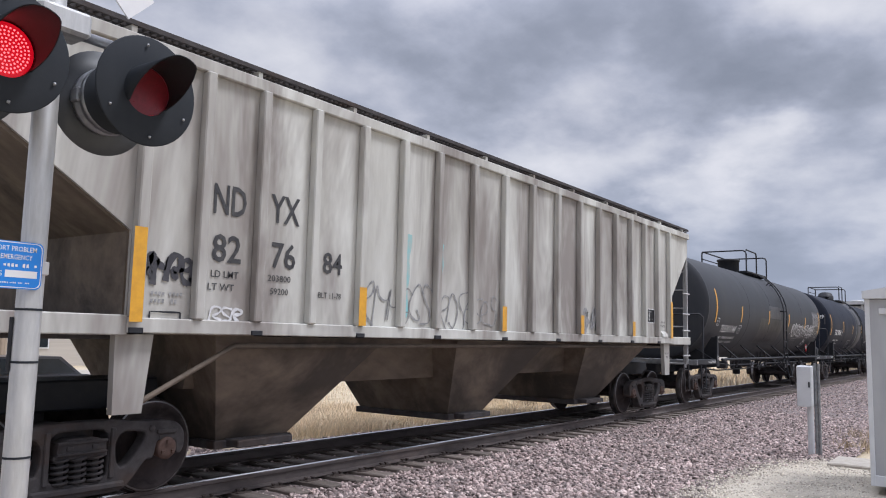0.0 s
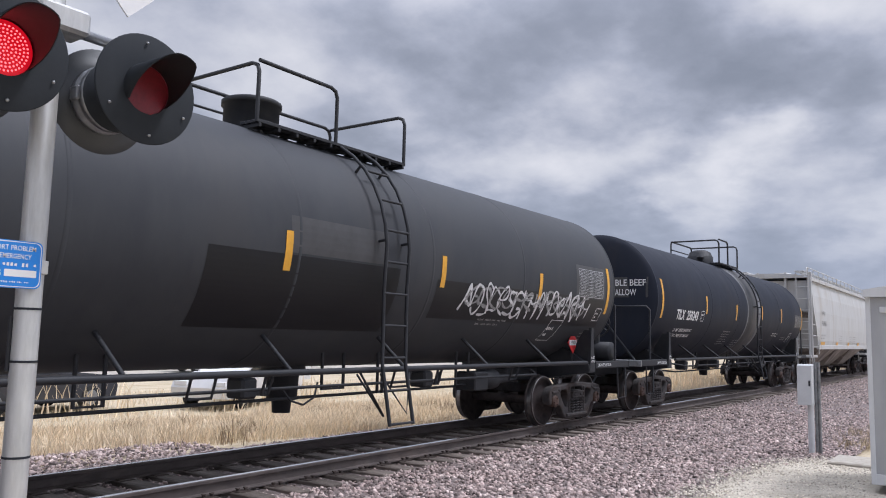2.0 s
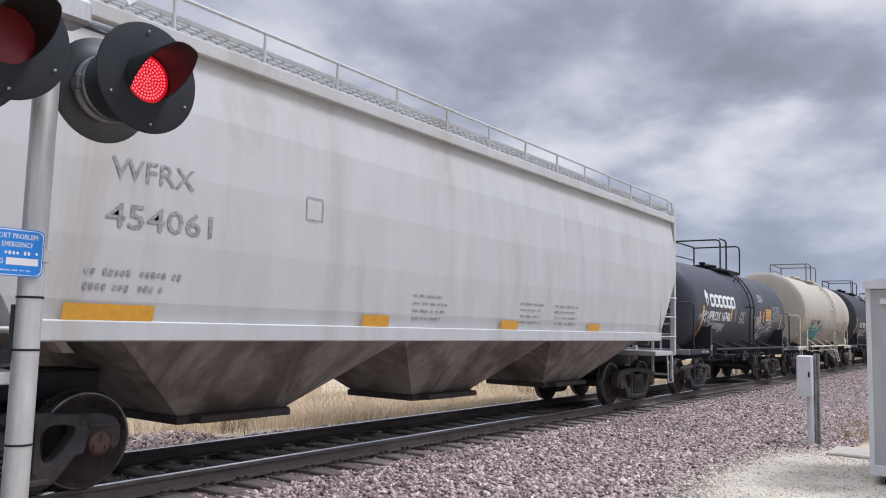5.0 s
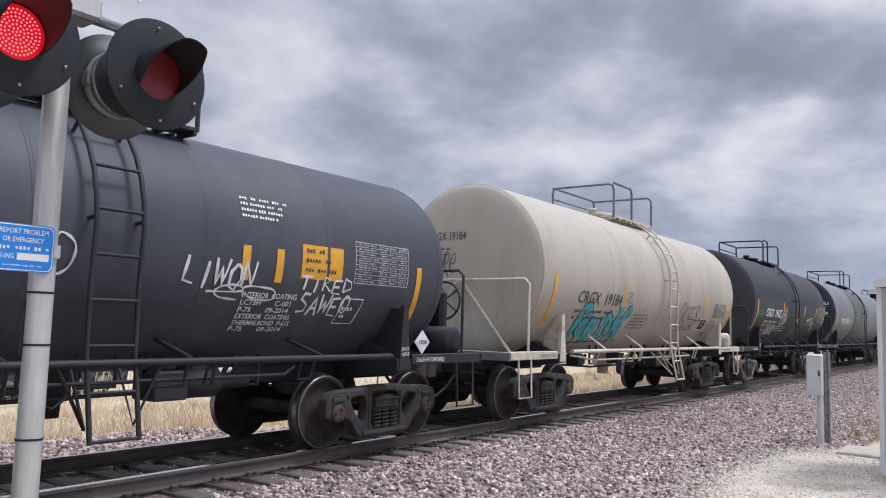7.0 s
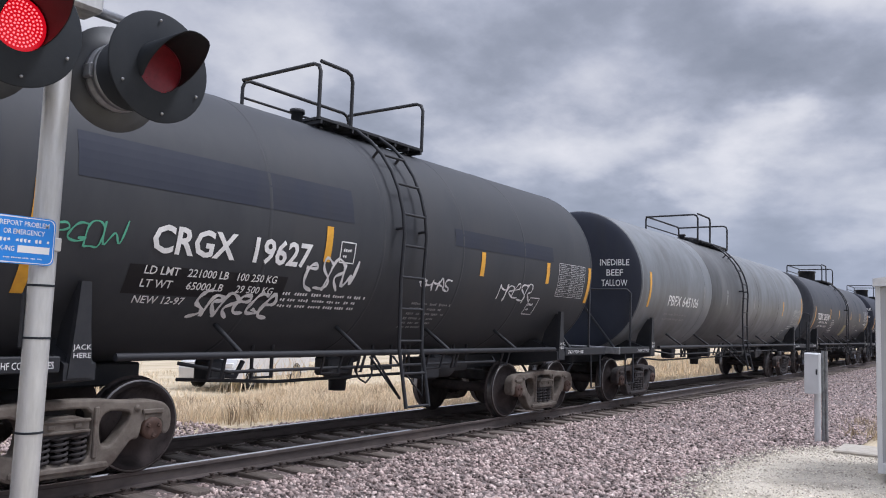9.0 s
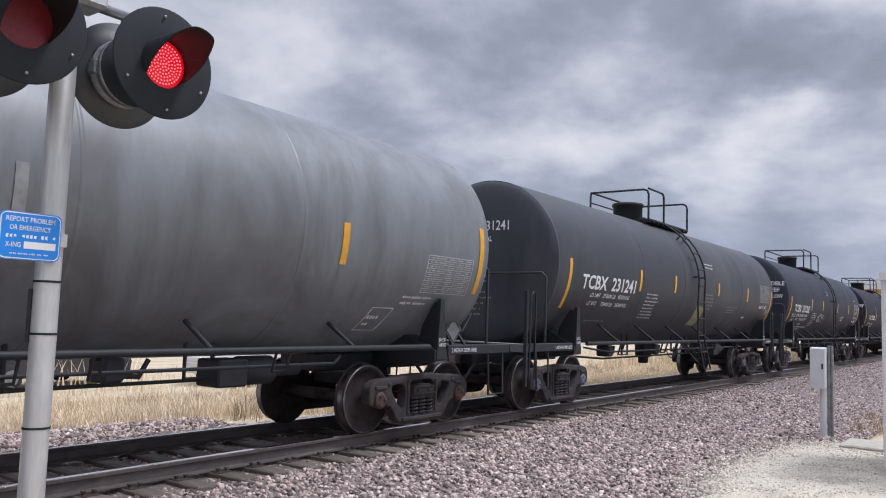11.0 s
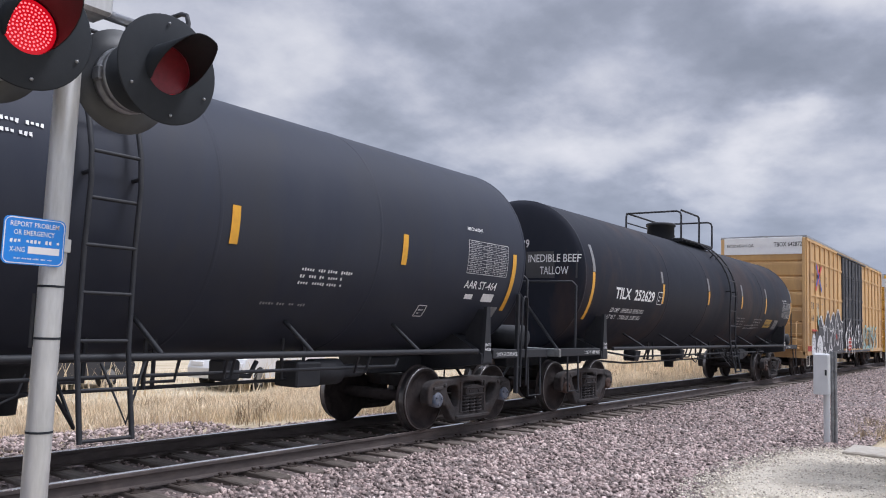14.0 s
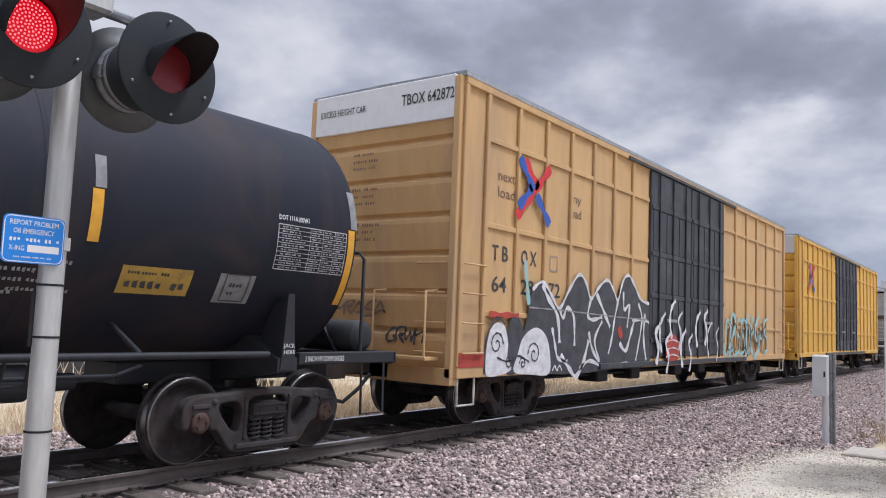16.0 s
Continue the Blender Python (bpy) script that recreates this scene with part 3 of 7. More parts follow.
def wheelset_shape():
    g = Geo()
    rim = [(.690, .0), (.690, .40), (.690, .470), (.70, .483), (.715, .480), (.727, .462), (.735, WHEEL), (.835, WHEEL - .004), (.842, .445), (.842, .395), (.815, .375), (.775, .30), (.785, .17), (.855, .13), (.86, .09), (.86, .0)]
    for k in (-1, 1):
        p = [(k * s, r) for s, r in rim]
        g.lathe(p if k > 0 else p[::-1], (0, 0, 0), "y", 36)
    g.lathe([(-.7, .085), (.7, .085)], (0, 0, 0), "y", 14)
    return g


def tread_shape(k):
    g = Geo()
    for k in (k,):
        p = [(k * .738, WHEEL + .0015), (k * .80, WHEEL + .001), (k * .843, .447), (k * .8435, .43)]
        g.lathe(p if k > 0 else p[::-1], (0, 0, 0), "y", 36)
    return g


def cap_shape(k):
    g = Geo()
    for k in (k,):
        p = [(k * .86, .075), (k * 1.0, .10), (k * 1.09, .11), (k * 1.105, .10), (k * 1.11, .06), (k * 1.10, .0)]
        g.lathe(p if k > 0 else p[::-1], (0, 0, 0), "y", 16)
        for a in (90, 210, 330):
            x, z = .065 * math.cos(radians(a)), .065 * math.sin(radians(a))
            g.box(x - .017, x + .017, *sorted((k * 1.10, k * 1.128)), z - .017, z + .017, .004)
    return g


def springs_shape():
    g = Geo()
    for x in (-.165, 0.0, .165):
        g.helix(x, -.045, .215, .46, .068, .0155, 5)
        g.helix(x, .06, .215, .46, .068, .0155, 5)
        g.lathe([(.21, .036), (.455, .036)], (x, -.045, 0), "z", 8)
    g.box(-.255, .255, -.10, .10, .448, .49, .01)
    return g


def bolster_end_shape():
    g = Geo()
    g.prism([(-.235, .485), (.235, .485), (.225, .60), (.11, .635), (-.11, .635), (-.225, .60)], -.115, .12)
    g.box(-.235, .235, -.135, -.11, .585, .612, .006)
    g.box(-.235, .235, -.135, -.11, .490, .515, .006)
    for x in (-.12, .12):
        g.box(x - .03, x + .03, -.128, -.11, .53, .57, .006)
    return g


def bolster_shape():
    g = Geo()
    g.box(-.2, .2, -.95, .95, .52, .70, .02)
    g.lathe([(.70, .19), (.86, .19), (.86, .0)], (0, 0, 0), "z", 16)
    for k in (-1, 1):
        g.box(k * .42 - .05, k * .42 + .05, -.78, .78, .33, .43, .01)
        for y in (-.77, .77):
            g.box(*sorted((k * .42, k * .44 + k * .02)), y - .06, y + .06, .28, .58, .01)
    return g


def coupler_shape():
    g = Geo()
    g.box(.0, .62, -.075, .075, .78, .95, .02)
    g.prism([(-.20, -.17), (.0, -.16), (.08, -.08), (.08, .12), (-.02, .17), (-.16, .16), (-.12, .03), (-.24, -.02), (-.26, -.12)], .73, 1.0, "xy")
    return g


SHARED = {}


def shared(name, maker):
    if name not in SHARED:
        SHARED[name] = maker().mesh(name)
    return SHARED[name]


SPINNING = []


def running_gear(car, centers, frame_mat, cap_mat):
    """Two trucks and four wheelsets; centers are the truck centres along the car."""
    for c in centers:
        part("truck_bolster", shared("truck_bolster", bolster_shape), truck_steel, car, at=(c, 0, 0))
        for k in (-1, 1):
            fr = part("side_frame", shared("side_frame", side_frame_shape), frame_mat, car, at=(c, k * 1.0, 0))
            part("spring_nest", shared("spring_nest", springs_shape), truck_steel, fr)
            part("bolster_end", shared("bolster_end", bolster_end_shape), frame_mat, fr)
        for k in (-1, 1):
            ws = part("wheelset", shared("wheelset", wheelset_shape), wheel_steel, car, "rust-brown steel wheel pair on its axle")
            for end, word in ((-1, "near"), (1, "far")):
                part("tread", shared("tread " + word, lambda: tread_shape(end)), rim_steel, ws, "polished steel running surface")
                part("bearing_cap", shared("cap " + word, lambda: cap_shape(end)), cap_mat, ws, "bolted bearing cap")
            ws.location = (c + k * BASE, 0, WHEEL)
            SPINNING.append(ws)


def couplers(car, ends):
    for x, k in zip(ends, (1, -1)):
        ob = part("coupler", shared("coupler", coupler_shape), iron_rust, car, "rusty knuckle coupler", at=(x, 0, 0))
        ob.rotation_euler = (0, 0, 0 if k > 0 else math.pi)
        g = Geo()
        g.tube([(x + k * .3, -.35 * k, .80), (x + k * .1, -.33 * k, .6), (x - k * .12, -.25 * k, .42), (x - k * .3, -.12 * k, .47)], .028, 6)
        part("air_hose", g, dark_iron, car, "black rubber brake hose")


def tank_walls(zc, r, x0, x1, head):
    side = Wall(lambda s, h, lift: (s, -(r + lift) * math.cos(h / r), zc + (r + lift) * math.sin(h / r)))

    def front(s, h, lift):
        d = min(0.995, math.hypot(s, h) / r)
        return (x0 + head * (1 - math.sqrt(1 - d ** 5)) - lift, -s, zc + h)
    return side, Wall(front)


CARS = []


def tank_car(label, c1, c2, zc, r, paint, ladder, deck, frame_mat=None, cap_mat=None, iron=None, dome="drum", ring=(), loop=True, brace=True, rear_reservoir=False, brake_wheel=None,
             jack=True, bar_text=True, tall_step=False, front_over=0.13, rear_over=0.21, bulge=0.11, head_paint=None, rail_height=0.76, truck_shift=.09):
    """A tank car; all places along it are train metres, turned into the car's own space here."""
    iron, frame_mat, cap_mat = iron or dark_iron, frame_mat or truck_steel, cap_mat or cap_rust
    uc = (c1 + c2) / 2
    car = thing("tank_car", label, "tank car", "freight cars of the train")
    CARS.append((car, uc))
    a, b = c1 - uc, c2 - uc
    x0, x1 = a - BASE - front_over, b + BASE + rear_over
    head = bulge * r
    ends = (a - 1.34, b + 1.39)
    lad, d0, d1 = ladder - uc - .18, deck[0] - uc, deck[1] - uc
    g = Geo()
    prof = [(x0 + head * (1 - math.sqrt(max(0, 1 - q ** 5))), r * q) for q in (0.0002, .3, .5, .65, .75, .83, .89, .93, .96, .98, .99, .997, 1)]
    back = [(x0 + x1 - s, q) for s, q in prof[::-1]]
    n = 10
    mid = [(prof[-1][0] + (back[0][0] - prof[-1][0]) * i / n, r) for i in range(1, n)]
    g.lathe(prof + mid + back, (0, 0, zc), "x", 64)
    tank = part("tank", g, paint, car)
    if head_paint:
        part("head_panel", Geo().lathe([(s - .004, q) for s, q in prof[:-2]], (0, 0, zc), "x", 64), head_paint, tank, "tank head in darker paint")
    for s in (x0 + head, x1 - head, *(x0 + (x1 - x0) * q for q in (.27, .44, .60, .76))):
        g = Geo().lathe([(s - .03, r - .004), (s - .02, r + .004), (s + .02, r + .004), (s + .03, r - .004)], (0, 0, zc), "x", 64)
        part("weld_seam", g, paint, tank)
    for u0, u1, m in ring:
        g = Geo().lathe([(u0 - uc, r), (u0 - uc + .01, r + .006), (u1 - uc - .01, r + .006), (u1 - uc, r)], (0, 0, zc), "x", 64)
        part("repainted_band", g, m, tank, "scuffed paint band round the tank")
    top = zc + r
    # manway and fittings
    dm = (d0 + d1) / 2
    g = Geo()
    if dome == "drum":
        g.lathe([(top - .12, .36), (top + .36, .36), (top + .36, .39), (top + .42, .39), (top + .44, .36), (top + .45, .0)], (d0 + .55, 0, 0), "z", 24)
    elif dome == "cap":
        g.lathe([(top - .12, .40), (top + .22, .40), (top + .24, .37), (top + .36, .33), (top + .43, .2), (top + .45, .0)], (d0 + .55, 0, 0), "z", 24)
    else:
        g.lathe([(top - .12, .33), (top + .08, .33), (top + .08, .37), (top + .14, .37), (top + .16, .3), (top + .20, .0)], (dm - .2, 0, 0), "z", 24)
    part("manway", g, iron, car)
    for dx, hh in ((.35, .24), (.62, .16), (-.85, .2)):
        g = Geo().lathe([(top - .08, .08), (top + hh - .05, .08), (top + hh - .05, .11), (top + hh, .10), (top + hh + .01, .0)], (dm + dx, .1 if dx > 0 else -.12, 0), "z", 12)
        part("valve", g, iron, car)
    # platform, its brackets and railings
    zd = top - .06
    for y0, y1 in ((-.78, -.45), (.45, .78)):
        g = Geo()
        for i in range(4):
            yy = y0 + (y1 - y0) * i / 4
            g.box(d0, d1, yy, yy + .07, zd, zd + .04, .004)
        for i in range(int((d1 - d0) / .3) + 1):
            x = d0 + .02 + (d1 - d0 - .07) * i / int((d1 - d0) / .3)
            g.box(x, x + .04, y0, y1, zd - .05, zd, .004)
        part("platform", g, iron, car, "steel grating walkway on the tank top")
    for x in (d0 + .2, d1 - .2):
        for k in (-1, 1):
            g = Geo().box(x - .03, x + .03, *sorted((k * .5, k * .62)), zc + r * .86, zd - .04, .004)
            part("bracket", g, iron, car)
    hr = rail_height
    rail_iron = bare_iron if iron is cream_iron else iron
    yr = .76

    def rail(pts):
        out = []
        for i, p in enumerate(pts):
            if 0 < i < len(pts) - 1:
                u, v = Vector(pts[i - 1]) - Vector(p), Vector(pts[i + 1]) - Vector(p)
                u, v = u.normalized() * .12, v.normalized() * .12
                out += [Vector(p) + u, Vector(p) + (u + v) * .29, Vector(p) + v]
            else:
                out.append(Vector(p))
        return Geo().tube(out, .026, 7)
    part("railing", rail([(d0, yr, zd), (d0, yr, zd + hr), (d1, yr, zd + hr), (d1, yr, zd)]), rail_iron, car)
    part("railing", rail([(d0, yr, zd + hr * .98), (d0, -yr, zd + hr * .98), (d0, -yr, zd)]), rail_iron, car)
    part("railing", rail([(d1, yr, zd + hr * .98), (d1, -yr, zd + hr * .98), (d1, -yr, zd)]), rail_iron, car)
    part("railing", rail([(d0, -yr, zd + hr), (lad - .32, -yr, zd + hr), (lad - .32, -yr, zd)]), rail_iron, car)
    part("railing", Geo().tube([(d0, yr, zd + .5), (d1, yr, zd + .5)], .018, 6), rail_iron, car)
    # side ladder that follows the tank, then hangs to step height
    g = Geo()
    off = .13
    path = [(-(r + off) * math.cos(radians(q)), zc + (r + off) * math.sin(radians(q))) for q in (62, 52, 42, 32, 22, 12, 2)]
    low = .50
    path += [(-(r + off) + .03, zc - .5), (-(r + off) + .02, 1.25), (-(r + off) - .13, low)]
    stile = []
    for k in (-1, 1):
        g = Geo().tube([(lad + k * .23, y, z) for y, z in path], .024, 6)
        stile.append(part("ladder_stile", g, iron, car))
    z = low + .02
    while z < zc + (r + off) * math.sin(radians(60)):
        y = -(r + off) - .13 + .15 * min(1, (z - low) / (1.25 - low)) if z < zc else -math.sqrt(max(.01, (r + off) ** 2 - (z - zc) ** 2))
        part("rung", shared("rung", lambda: Geo().tube([(-.23, 0, 0), (.23, 0, 0)], .017, 6)), iron, stile[0], at=(lad, y, z))
        z += .40
    for q in (45, 5):
        for k in (-1, 1):
            g = Geo().tube([(lad + k * .23, -(r + off) * math.cos(radians(q)), zc + (r + off) * math.sin(radians(q))), (lad + k * .23, -(r - .02) * math.cos(radians(q)), zc + (r - .02) * math.sin(radians(q)))], .02, 6)
            part("ladder_bracket", g, iron, car)
    for k in (-1, 1):
        part("ladder_brace", Geo().tube([(lad + k * .5, -1.47, 1.17), (lad + k * .23, -(r + off) - .02, .62), (lad + k * .23, -1.2, 1.1)], .016, 6), iron, car)
    # long side pipes and their diagonal struts
    for k in (-1, 1):
        g = Geo().tube([(a + .3, k * 1.48, 1.17), (b - .3, k * 1.48, 1.17)], .036, 8)
        part("side_rail", g, iron, car)
        m = 6 if b - a > 11 else 4
        for i in range(m):
            s = a + (b - a) * (i + .9) / (m + .8)
            q = radians(-46)
            g = Geo().tube([(s, k * r * math.cos(q), zc + r * math.sin(q)), (s + .05, k * 1.47, 1.19)], .026, 6)
            part("strut", g, iron, car)
    # end sills, saddles and platforms
    for e, c, k, tip in ((ends[0], a, 1, x0), (ends[1], b, -1, x1)):
        g = Geo()
        g.box(*sorted((e - k * .35, c + k * 1.3)), -.33, .33, .80, 1.04, .02)
        part("center_sill", g, dark_iron, car)
        g = Geo()
        g.prism([(-1.45, .98), (-1.45, 1.12), (-.9, zc - math.sqrt(r * r - .81)), (-.4, zc - r * .97), (.4, zc - r * .97), (.9, zc - math.sqrt(r * r - .81)), (1.45, 1.12), (1.45, .98), (.5, .84), (-.5, .84)], c - .14, c + .14, "yz")
        part("saddle", g, dark_iron, car)
        for s in (-1, 1):
            g = Geo()
            if jack:
                g.prism([(c - .11, 1.0), (c + .11, 1.0), (c + .07, 1.42), (c + .045, 1.82), (c - .045, 1.82), (c - .07, 1.42)], *sorted((s * 1.40, s * 1.46)))
                g.prism([(s * 1.42, 1.0), (s * 1.42, 1.78), (s * (r * .86), 1.78), (s * (r * .72), 1.45), (s * 1.0, 1.0)], c - .02, c + .02, "yz")
            part("jacking_bracket", g, iron, car)
            g = Geo().box(*sorted((e - k * .42, c - k * .17)), *sorted((s * 1.36, s * 1.45)), 1.05, 1.185, .01)
            part("end_sill_beam", g, iron, car)
        g = Geo()
        g.box(*sorted((e - k * .40, tip - k * .02)), -1.34, 1.34, 1.12, 1.15, .004)
        g.box(*sorted((e - k * .44, e - k * .38)), -1.45, 1.45, 1.04, 1.18, .008)
        part("end_platform", g, deck_grey if k > 0 else iron, car)
        xr = tip - k * .10
        if loop:
            pts = [(xr, -1.40, 1.12), (xr, -1.40, 2.30), (xr, -1.32, 2.38), (xr, 1.32, 2.38), (xr, 1.40, 2.30), (xr, 1.40, 1.12)]
            part("end_handrail", Geo().tube(pts, .022, 7), iron, car)
            for s in (-1, 1) if brace and not tall_step else ():
                part("handrail_brace", Geo().tube([(xr, s * .03, 2.37), (xr + k * .03, s * 1.05, 1.13)], .026, 6), iron, car)
        for s in (-1, 1):
            xs = e + k * .02
            pts = [(xs - .2, s * 1.46, 1.05), (xs - .2, s * 1.48, .45), (xs + .2, s * 1.48, .45), (xs + .2, s * 1.46, 1.05)]
            part("stirrup_step", Geo().tube(pts, .017, 6), iron, car)
            if tall_step:
                pts = [(xs - .42, s * 1.46, .6), (xs - .42, s * 1.48, 1.95), (xs - .36, s * 1.48, 2.02), (xs - .24, s * 1.46, 2.0), (xs - .24, s * 1.46, .62)]
                part("grab_iron", Geo().tube(pts, .017, 6), iron, car)
                part("post", Geo().box(xs - .52, xs - .46, *sorted((s * 1.4, s * 1.46)), .5, 2.05, .006), iron, car)
    # brake gear below the tank
    g = Geo()
    g.tube([(a + 1.6, -.55, .86), (a + 3.0, -.55, .78), (b - 3.0, -.55, .80), (b - 1.5, -.55, .90)], .022, 6)
    for q, w, z in ((.28, .3, .86), (.52, .4, .90), (.60, .1, .80), (.74, .35, .84)):
        s = a + (b - a) * q
        g.tube([(s, -.75, zc - r * .85), (s, -.75, z), (s + w, -.75, z), (s + w, -.75, zc - r * .85)], .024, 6)
    for q in (.22, .43, .68):
        s = a + (b - a) * q
        g.box(s - .13, s + .10, -.85, -.55, .84, 1.08, .03)
        g.tube([(s + .1, -.7, .9), (s + .32, -.72, .88), (s + .42, -.72, 1.05)], .03, 6)
    g.tube([(a + (b - a) * .46, -.9, .95), (a + (b - a) * .47, -.92, .80), (a + (b - a) * .485, -.92, .74), (a + (b - a) * .50, -.9, .82), (a + (b - a) * .505, -.88, 1.0)], .014, 5)
    part("brake_rigging", g, dark_iron, car, "rods and hangers below the tank")
    part("train_line", Geo().tube([(a + 1.35, -.9, 1.06), (a + 1.7, -1.28, .985), (b - 1.9, -1.28, .985), (b - 1.4, -.9, 1.04)], .021, 6), iron, car, "long air pipe hung below the side rail")
    for q, w in ((.16, .16), (.34, .30), (.41, .09), (.57, .34), (.64, .09), (.79, .2)):
        s = a + (b - a) * q
        part("pipe_hanger", Geo().tube([(s, -1.40, 1.16), (s, -1.33, .93), (s + w, -1.33, .93), (s + w, -1.40, 1.16)], .018, 6), iron, car)
    g = Geo().lathe([(zc - r + .05, .30), (zc - r - .06, .30), (zc - r - .08, .22), (.72, .2), (.70, .13), (.55, .12), (.55, .0)][::-1], (.3, 0, 0), "z", 16)
    part("bottom_outlet", g, iron, car)
    g = Geo().lathe([(b - 2.9, .0), (b - 2.9, .15), (b - 2.895, .165), (b - 2.45, .165), (b - 2.44, .15), (b - 2.44, .09), (b - 2.0, .08), (b - 2.0, .0)], (0, -.75, .9), "x", 18).box(b - 3.3, b - 2.9, -.95, -.55, .74, 1.04, .02)
    part("brake_cylinder", g, dark_iron, car)
    if rear_reservoir:
        g = Geo().lathe([(-.8, .0), (-.8, .10), (-.79, .15), (-.75, .19), (-.745, .2), (.245, .2), (.25, .19), (.29, .15), (.3, .1), (.3, .0)], (ends[1] - .02, -.5, 1.36), "y", 24)
        part("air_reservoir", g, iron, car)
    if brake_wheel is not None:
        k, e = (1, x0) if brake_wheel < 0 else (-1, x1)
        xw = e - k * .34
        g = Geo().tube([(xw, -.9 + .28 * math.cos(q * math.pi / 10), 1.95 + .28 * math.sin(q * math.pi / 10)) for q in range(20)], .018, 6, True)
        for q in range(5):
            g.tube([(xw, -.9, 1.95), (xw, -.9 + .28 * math.cos(q * 1.2566), 1.95 + .28 * math.sin(q * 1.2566))], .013, 5)
        part("brake_wheel", g, iron, car, "spoked hand brake wheel")
        part("brake_housing", Geo().box(*sorted((xw + k * .03, xw + k * .2)), -1.0, -.62, 1.12, 2.1, .05), iron, car)
    running_gear(car, (a + truck_shift, b + truck_shift), frame_mat, cap_mat)
    couplers(car, (ends[0] - .62, ends[1] + .62))
    side, front = tank_walls(zc, r, x0, x1, head)
    for c in (a, b) if bar_text else ():
        w = Wall(lambda s, h, lift: (s, -1.452 - lift, h))
        k = 1 if c == a else -1
        s = c - .85 if k > 0 else c + .25
        part("stencil", w.text("2 INCH HF COMP SHOES", s, 1.085, .06, .62), letter_white if paint is not cream else letter_black, car)
    if jack:
        for c in (a, b):
            w = Wall(lambda s, h, lift: (s, -1.462 - lift, h))
            part("stencil", w.text("JACK", c - .08, 1.24, .045, .16), letter_white, car)
            part("stencil", w.text("HERE", c - .08, 1.17, .045, .16), letter_white, car)
    return car, tank, uc, side, front, r


def stripe(made, u, a0, a1, m=None, w=.105):
    """An upright reflector strip; a0 and a1 are degrees above the tank's middle."""
    car, tank, uc, side, front, r = made
    part("reflector", side.patch(u - uc - w / 2, u - uc + w / 2, radians(a0) * r, radians(a1) * r), m or stripe_yellow, tank)


def mark(made, body, u, deg, height, width, m=None, bold=.016, slant=0.0):
    car, tank, uc, side, front, r = made
    part("lettering", side.text(body, u - uc, radians(deg) * r, height, width, bold, slant), m or letter_white, tank)


def small(made, u0, u1, deg, rows, pitch, height, seed, m=None):
    car, tank, uc, side, front, r = made
    part("fine_print", side.bars(u0 - uc, u1 - uc, radians(deg) * r, rows, pitch, height, seed), m or letter_dim, tank)


def chart(made, u0, u1, d0, d1, seed, m=None, rows=9):
    car, tank, uc, side, front, r = made
    part("inspection_table", side.table(u0 - uc, u1 - uc, radians(d0) * r, radians(d1) * r, rows, (.45, .64, .82), seed), m or letter_soft, tank)


def blot(made, u0, u1, d0, d1, m):
    car, tank, uc, side, front, r = made
    part("paint_patch", side.patch(u0 - uc, u1 - uc, radians(d0) * r, radians(d1) * r, .0025), m, tank)


def tag(made, u0, u1, d0, d1, letters, w, seed, m=None):
    car, tank, uc, side, front, r = made
    part("graffiti", side.scrawl(u0 - uc, u1 - uc, radians(d0) * r, radians(d1) * r, letters, w, seed), m or spray_white, tank, "loose spray-painted strokes")


CAPITALS = {
    "L": [[(.1, 1), (.0, .1), (.75, .0)]], "I": [[(.5, 1), (.4, 0)]], "W": [[(0, 1), (.2, 0), (.5, .7), (.7, 0), (1, 1)]], "O": [[(.5, 1), (.1, .7), (.15, .15), (.6, 0), (.95, .4), (.85, .85), (.5, 1)]],
    "N": [[(.05, 0), (.1, 1), (.8, .05), (.95, 1)]], "T": [[(0, .95), (1, 1)], [(.5, 1), (.42, 0)]], "R": [[(.1, 0), (.15, 1), (.8, .85), (.2, .5), (.95, 0)]], "E": [[(.9, 1), (.1, .95), (.05, .05), (.9, 0)], [(.1, .5), (.7, .52)]],
    "D": [[(.1, 0), (.1, 1), (.8, .8), (.9, .3), (.1, 0)]], "S": [[(.9, .95), (.3, 1), (.1, .7), (.8, .4), (.7, .05), (.0, .0)]], "A": [[(0, 0), (.5, 1), (.9, 0)], [(.15, .38), (.8, .4)]],
}


def tag_word(made, body, u0, u1, d0, d1, w, m=None):
    """A sprayed word in loose capitals, a part for each letter."""
    car, tank, uc, side, front, r = made
    step, h0, h1 = (u1 - u0) / len(body), radians(d0) * r, radians(d1) * r
    for i, c in enumerate(body):
        g = Geo()
        lift = (h1 - h0) * .08 * (-1) ** i
        for line in CAPITALS[c]:
            side.stroke([(u0 - uc + step * (i + .92 * x) + .1 * (h1 - h0) * z, h0 + lift + (h1 - h0) * z) for x, z in line], w, .0095 + .0004 * (i % 3), g)
        part("graffiti", g, m or spray_white, tank, "sprayed white capital letter")


def icon(made, u, deg, size=.26, m=None, lean=.0):
    car, tank, uc, side, front, r = made
    s, h = u - uc, radians(deg) * r
    g = side.frame_of(s - size / 2, s + size / 2, h - size / 2, h + size / 2, .016, .009, lean)
    q = side.bars(s - size * .3, s + size * .3, h + size * .1, 2, size * .3, size * .18, 5)
    g.add(q.v, q.f)
    part("plate_mark", g, m or letter_white, tank)


